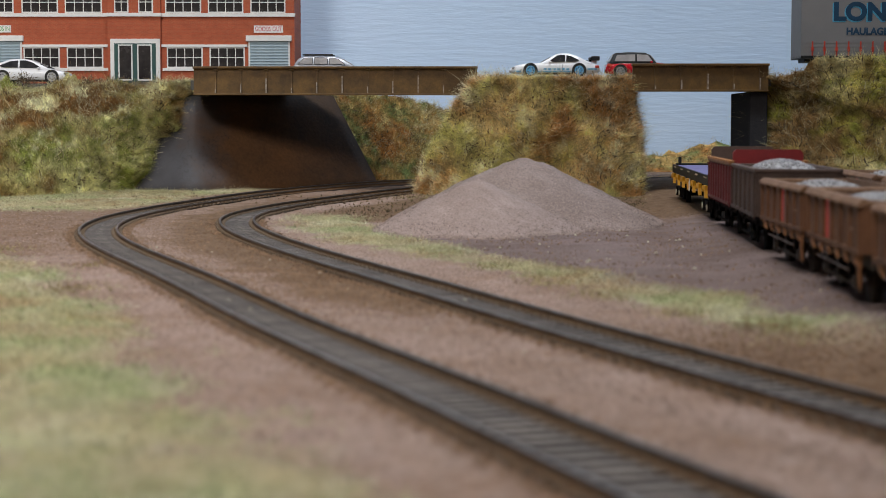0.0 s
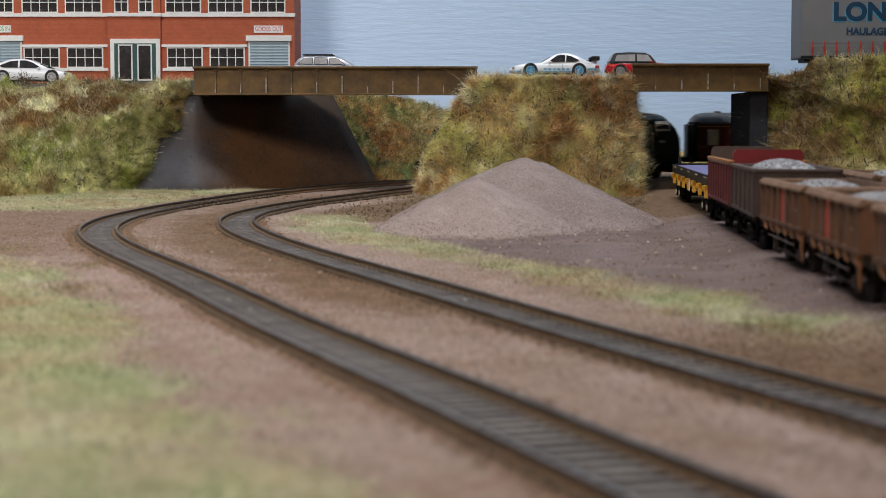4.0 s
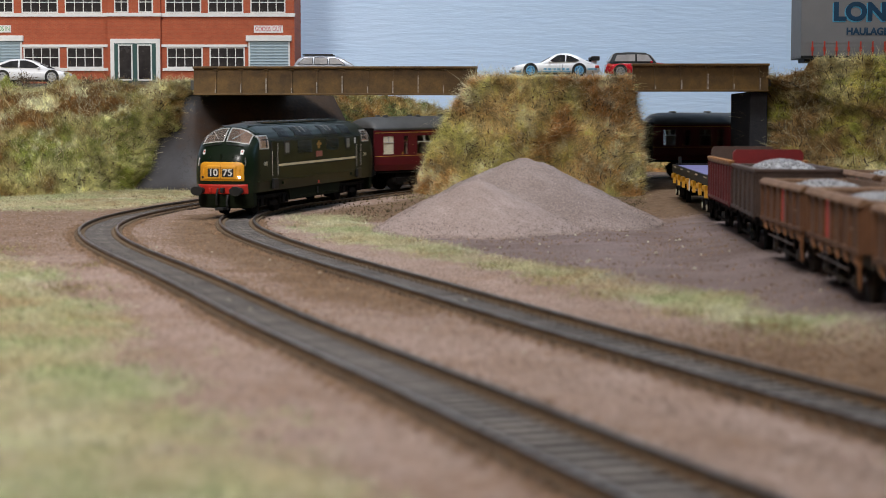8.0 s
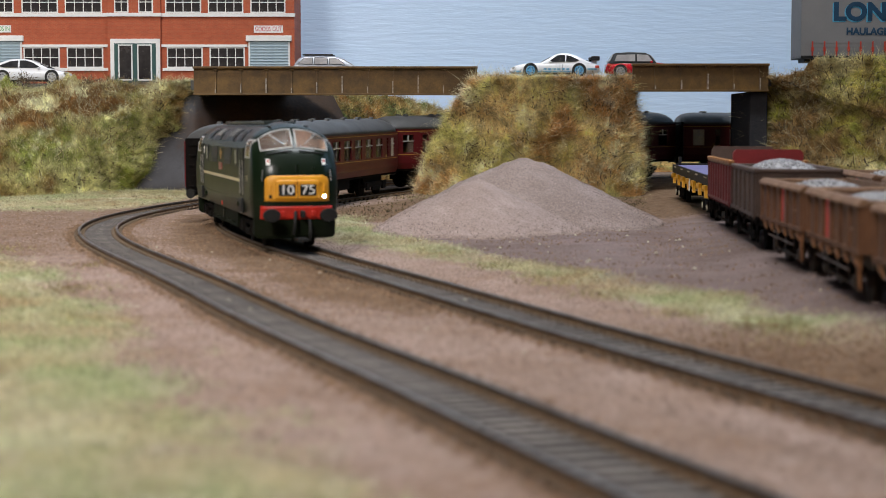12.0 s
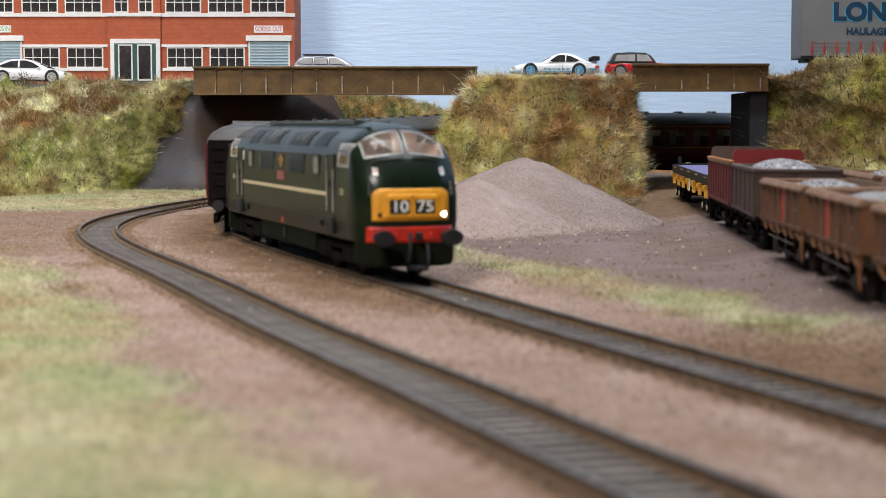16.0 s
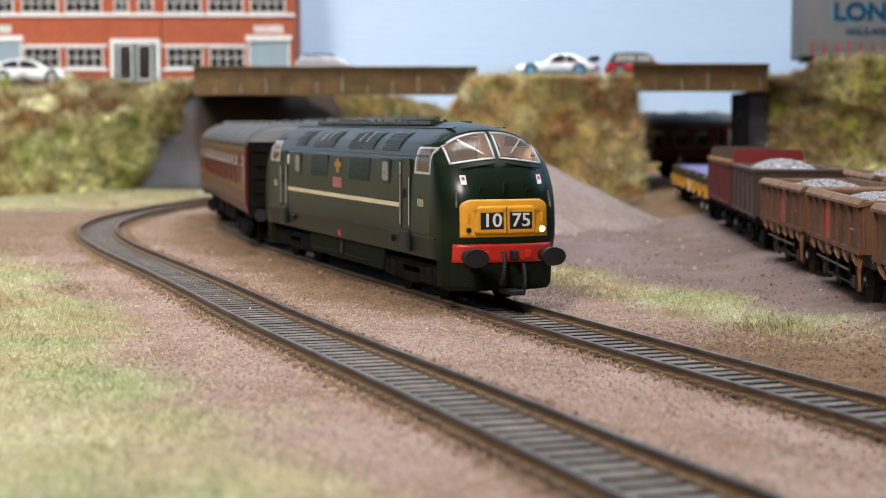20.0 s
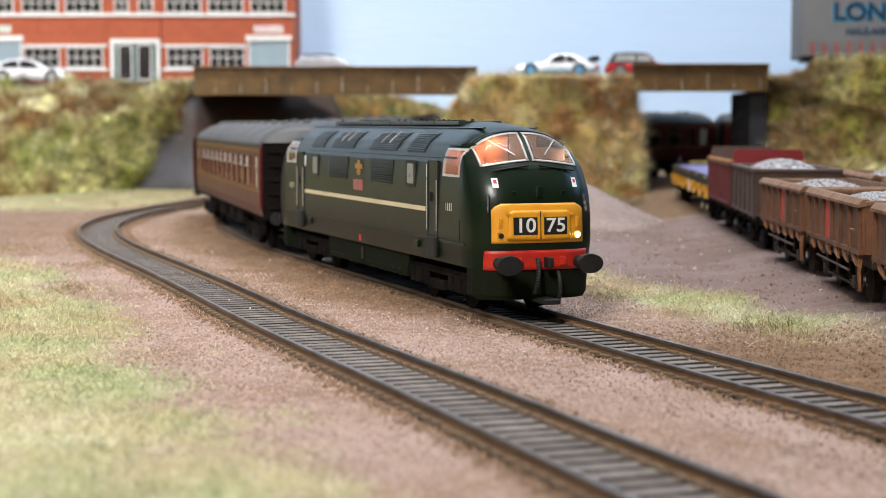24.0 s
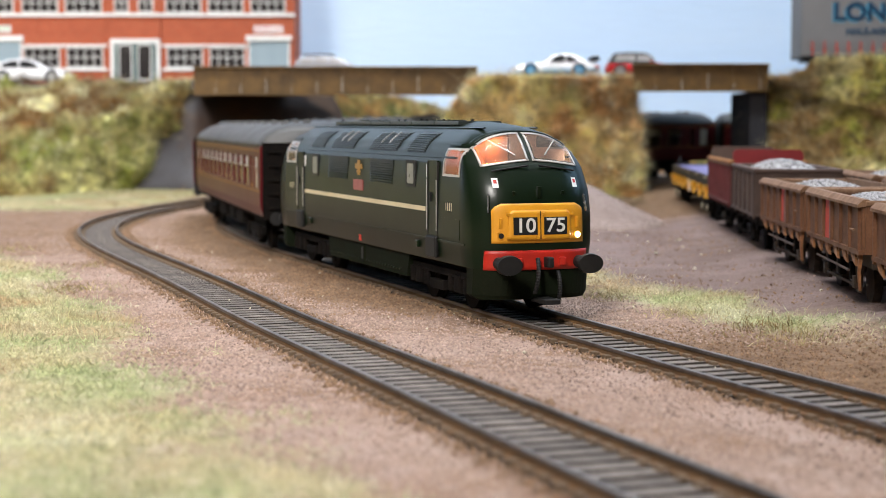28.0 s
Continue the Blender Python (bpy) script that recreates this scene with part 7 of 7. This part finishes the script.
def motions():
    times = [r[0] for r in RUN]
    walk(LOCO, [(t, riding(run_at(t), 47, 181, 47)) for t in times])
    for k, c in enumerate(COACHES):
        lead = 231.0 + COACH_PITCH * k
        walk(c, [(t, riding(run_at(t) - lead, 43, 227, -92)) for t in times])
    fine = [i * 0.1 for i in range(0, 236)] + [28.0]

    def roll(w, x, z, r):
        rows, last = [], None
        for t in fine:
            a = (run_at(t) - run_at(0)) / r
            if last is None or abs(a - last) > 0.02 or t == 28.0:
                rows.append((t, mmpose(x, 0, z, 0, math.degrees(a), 0)))
                last = a
        walk(w, rows)
    # lifting the cover stands in for switching the cab lamp on
    shut, lifted = mmpose(-41.8, -3.4, 44.95), mmpose(-41.8, -3.4, 47.95)
    walk(BULB_COVER, [(0, shut), (22.4, shut), (22.6, lifted), (28, lifted)])
    for w, x, z, r in LOCO_WHEELS:
        roll(w, x, z, r)
    for c in COACHES:
        for w in c.children:
            if w.name.startswith("wheelset"):
                roll(w, w.location.x / MM, w.location.z / MM, 6.3)
    # where the lens is focused: on the bridges, then on the engine
    far, near = mmpose(0, 1130, 40), mmpose(0, 425, 20)
    walk(focus_mark, [(0, far), (17.1, far), (17.5, mmpose(0, 960, 36)), (17.8, mmpose(0, 700, 30)), (18.1, mmpose(0, 540, 25)), (18.5, mmpose(0, 460, 22)), (19.1, near), (28, near)])

# ---- tracks, with one sleeper after another
make_track(INNER, "brown railway track curving out from under the bridge", 150, 1330, 180, 1150)
make_track(OUTER, "brown outer railway track curving along the grass", 110, 1400, 170, 1120, lift=lambda y: rise(y) + bump_near(y))
make_track(SIDING, "half-buried siding track beside the muddy yard", 100, 1200, 5000, 5001, lift=lambda y: rise(y) - 0.5)
make_track(SIDING_B, "half-buried second siding track", 250, 1030, 5000, 5001)


def ground_grass():
    rng = np.random.default_rng(21)
    near = (G_PTS[:, 1] > 150) & (G_PTS[:, 1] < 1180) & (np.abs(G_PTS[:, 0]) < 340)
    idx = np.where(near)[0]
    w = G_GRASS[idx]
    pick = rng.choice(idx, 190000, p=w / w.sum())
    P = np.c_[G_PTS[pick] + rng.uniform(-2, 2, (len(pick), 2)), G_Z[pick]]
    N = np.tile([0.0, 0.0, 0.9], (len(P), 1))
    fibres("ground_grass", P, N, 1.0, 3.6, 0.085, "g_ground", "short pale green static grass on the ground", lean=1.1, rng=rng)


def grass_tufts():
    """Taller tufts standing out of the thin ground grass."""
    rng = np.random.default_rng(77)
    P = []
    for x, y, r, n in ((92, 408, 9, 900), (84, 424, 6, 300), (66, 452, 5, 220), (50, 500, 6, 300), (34, 540, 5, 260), (20, 600, 6, 300), (2, 668, 6, 260), (-16, 730, 6, 260), (-30, 800, 7, 260),
                       (-118, 520, 8, 420), (-140, 470, 8, 420), (-92, 430, 6, 260), (-128, 610, 7, 320), (-170, 590, 9, 420), (-104, 395, 6, 260), (-190, 680, 9, 420), (-252, 1138, 12, 900), (-226, 1136, 12, 800), (-205, 1134, 9, 500), (-186, 1132, 7, 260), (-20, 1095, 14, 500), (128, 1092, 9, 300)):
        P.append(np.stack([rng.normal(x, r, n), rng.normal(y, r * 1.2, n), np.full(n, -2.6 + rise(y))], 1)[:int(n * 0.6)])
    P = np.vstack(P)
    ok = np.minimum(np.abs(nearest(INNER, P[:, :2])), np.abs(nearest(OUTER, P[:, :2]))) > 16
    P = P[ok]
    fibres("grass_tufts", P, np.tile([0.0, 0.0, 0.9], (len(P), 1)), 1.4, 4.6, 0.09, "g_tuft", "taller olive and straw grass tufts on the ground", lean=0.7, rng=rng)


def ground_stones():
    rng = np.random.default_rng(8)
    ok = (G_PTS[:, 1] > 150) & (G_PTS[:, 1] < 1000) & (np.abs(G_PTS[:, 0]) < 330) & (G_GRASS < 0.4) & (np.abs(G_DI) > 9.6) & (np.abs(G_DO) > 9.6)
    idx = np.where(ok)[0]
    w = np.where(G_PTS[idx, 1] < 600, 1.0, 0.35) * np.where(G_MUD[idx] > 0.5, 0.012, 1.0)
    pick = rng.choice(idx, 70000, p=w / w.sum())
    P = np.c_[G_PTS[pick] + rng.uniform(-1.6, 1.6, (len(pick), 2)), G_Z[pick] + 0.05]
    brown = G_EARTH[pick] + rng.uniform(-0.25, 0.25, len(pick)) > 0.5
    inside = np.where((G_PTS[:, 1] > 170) & (G_PTS[:, 1] < 900) & (((np.abs(G_DI) > 5.0) & (np.abs(G_DI) < 15)) | ((np.abs(G_DO) > 5.0) & (np.abs(G_DO) < 15))))[0]
    pick = rng.choice(inside, 30000)
    Q = G_PTS[pick] + rng.uniform(-1.6, 1.6, (len(pick), 2))
    d = np.minimum(np.abs(nearest(INNER, Q)), np.abs(nearest(OUTER, Q)))
    ok = ((d > 5.2) & (d < 8.1)) | (d > 9.6)
    P2 = np.vstack([P[brown], np.c_[Q[ok], G_Z[pick][ok] + 0.25]])
    loose_stones("ballast_stones", P[~brown], 0.16, 0.44, "stones", "loose pale pinkish ballast grains on the ground", "ballast", 4)
    loose_stones("earth_grains", P2, 0.18, 0.48, "earthstones", "loose rusty brown earth grains beside the rails", "ballast", 5)


def litter():
    """Dead leaves and broken twigs along the feet of the banks and on the yard."""
    rng = np.random.default_rng(31)
    spots = [(-420, 1018, 130, 16, 500), (-270, 1085, 70, 20, 700), (-200, 1120, 30, 14, 160), (10, 1098, 45, 14, 420), (80, 1080, 40, 18, 420), (140, 1040, 34, 40, 900), (160, 960, 14, 60, 260),
             (-14, 930, 30, 30, 260), (-40, 1010, 24, 40, 300)]
    P = []
    for cx, cy, sx, sy, n in spots:
        P.append(np.stack([rng.normal(cx, sx, n), rng.normal(cy, sy, n)], 1))
    P = np.vstack(P)
    d = np.minimum(np.abs(nearest(INNER, P)), np.abs(nearest(OUTER, P)))
    P = P[(d > 14)]
    Z = np.array([rise(y) for y in P[:, 1]]) - 2.6
    loose_stones("leaf_litter", np.c_[P, Z + 0.3], 0.22, 0.75, "crumb", "dark brown dead leaves and crumbs on the ground", "leaf litter", 12)
    n = 5200
    Q = np.stack([rng.uniform(0, 150, n), rng.uniform(440, 900, n)], 1)
    Q = Q[(nearest(INNER, Q) < -66) & (np.abs(nearest(SIDING, Q)) > 14)]
    Q = Q[[wob(a * 0.5, b, 14, 2.7) > 0.02 for a, b in Q]]
    ix = [int(np.argmin((G_PTS[:, 0] - a) ** 2 + (G_PTS[:, 1] - b) ** 2)) for a, b in Q]
    loose_stones("mud_crumbs", np.c_[Q, G_Z[ix] + 0.1], 0.18, 0.55, "earthstones", "brown crumbs of dried mud on the yard", "mud crumbs", 14)
    Q = Q[:60]
    loose_stones("pale_chips", np.c_[Q, G_Z[ix[:60]] + 0.2], 0.3, 0.85, "curtain", "a few pale chips lying on the mud", "stone chips", 9)
    n = 120
    Q = np.stack([rng.uniform(-150, 90, n), rng.uniform(230, 700, n)], 1)
    loose_stones("pale_chips", np.c_[Q, np.full(len(Q), -2.2)], 0.2, 0.5, "curtain", "scattered pale stone chips on the ballast", "stone chips", 10)


ground_grass()
grass_tufts()
ground_stones()
litter()
motions()
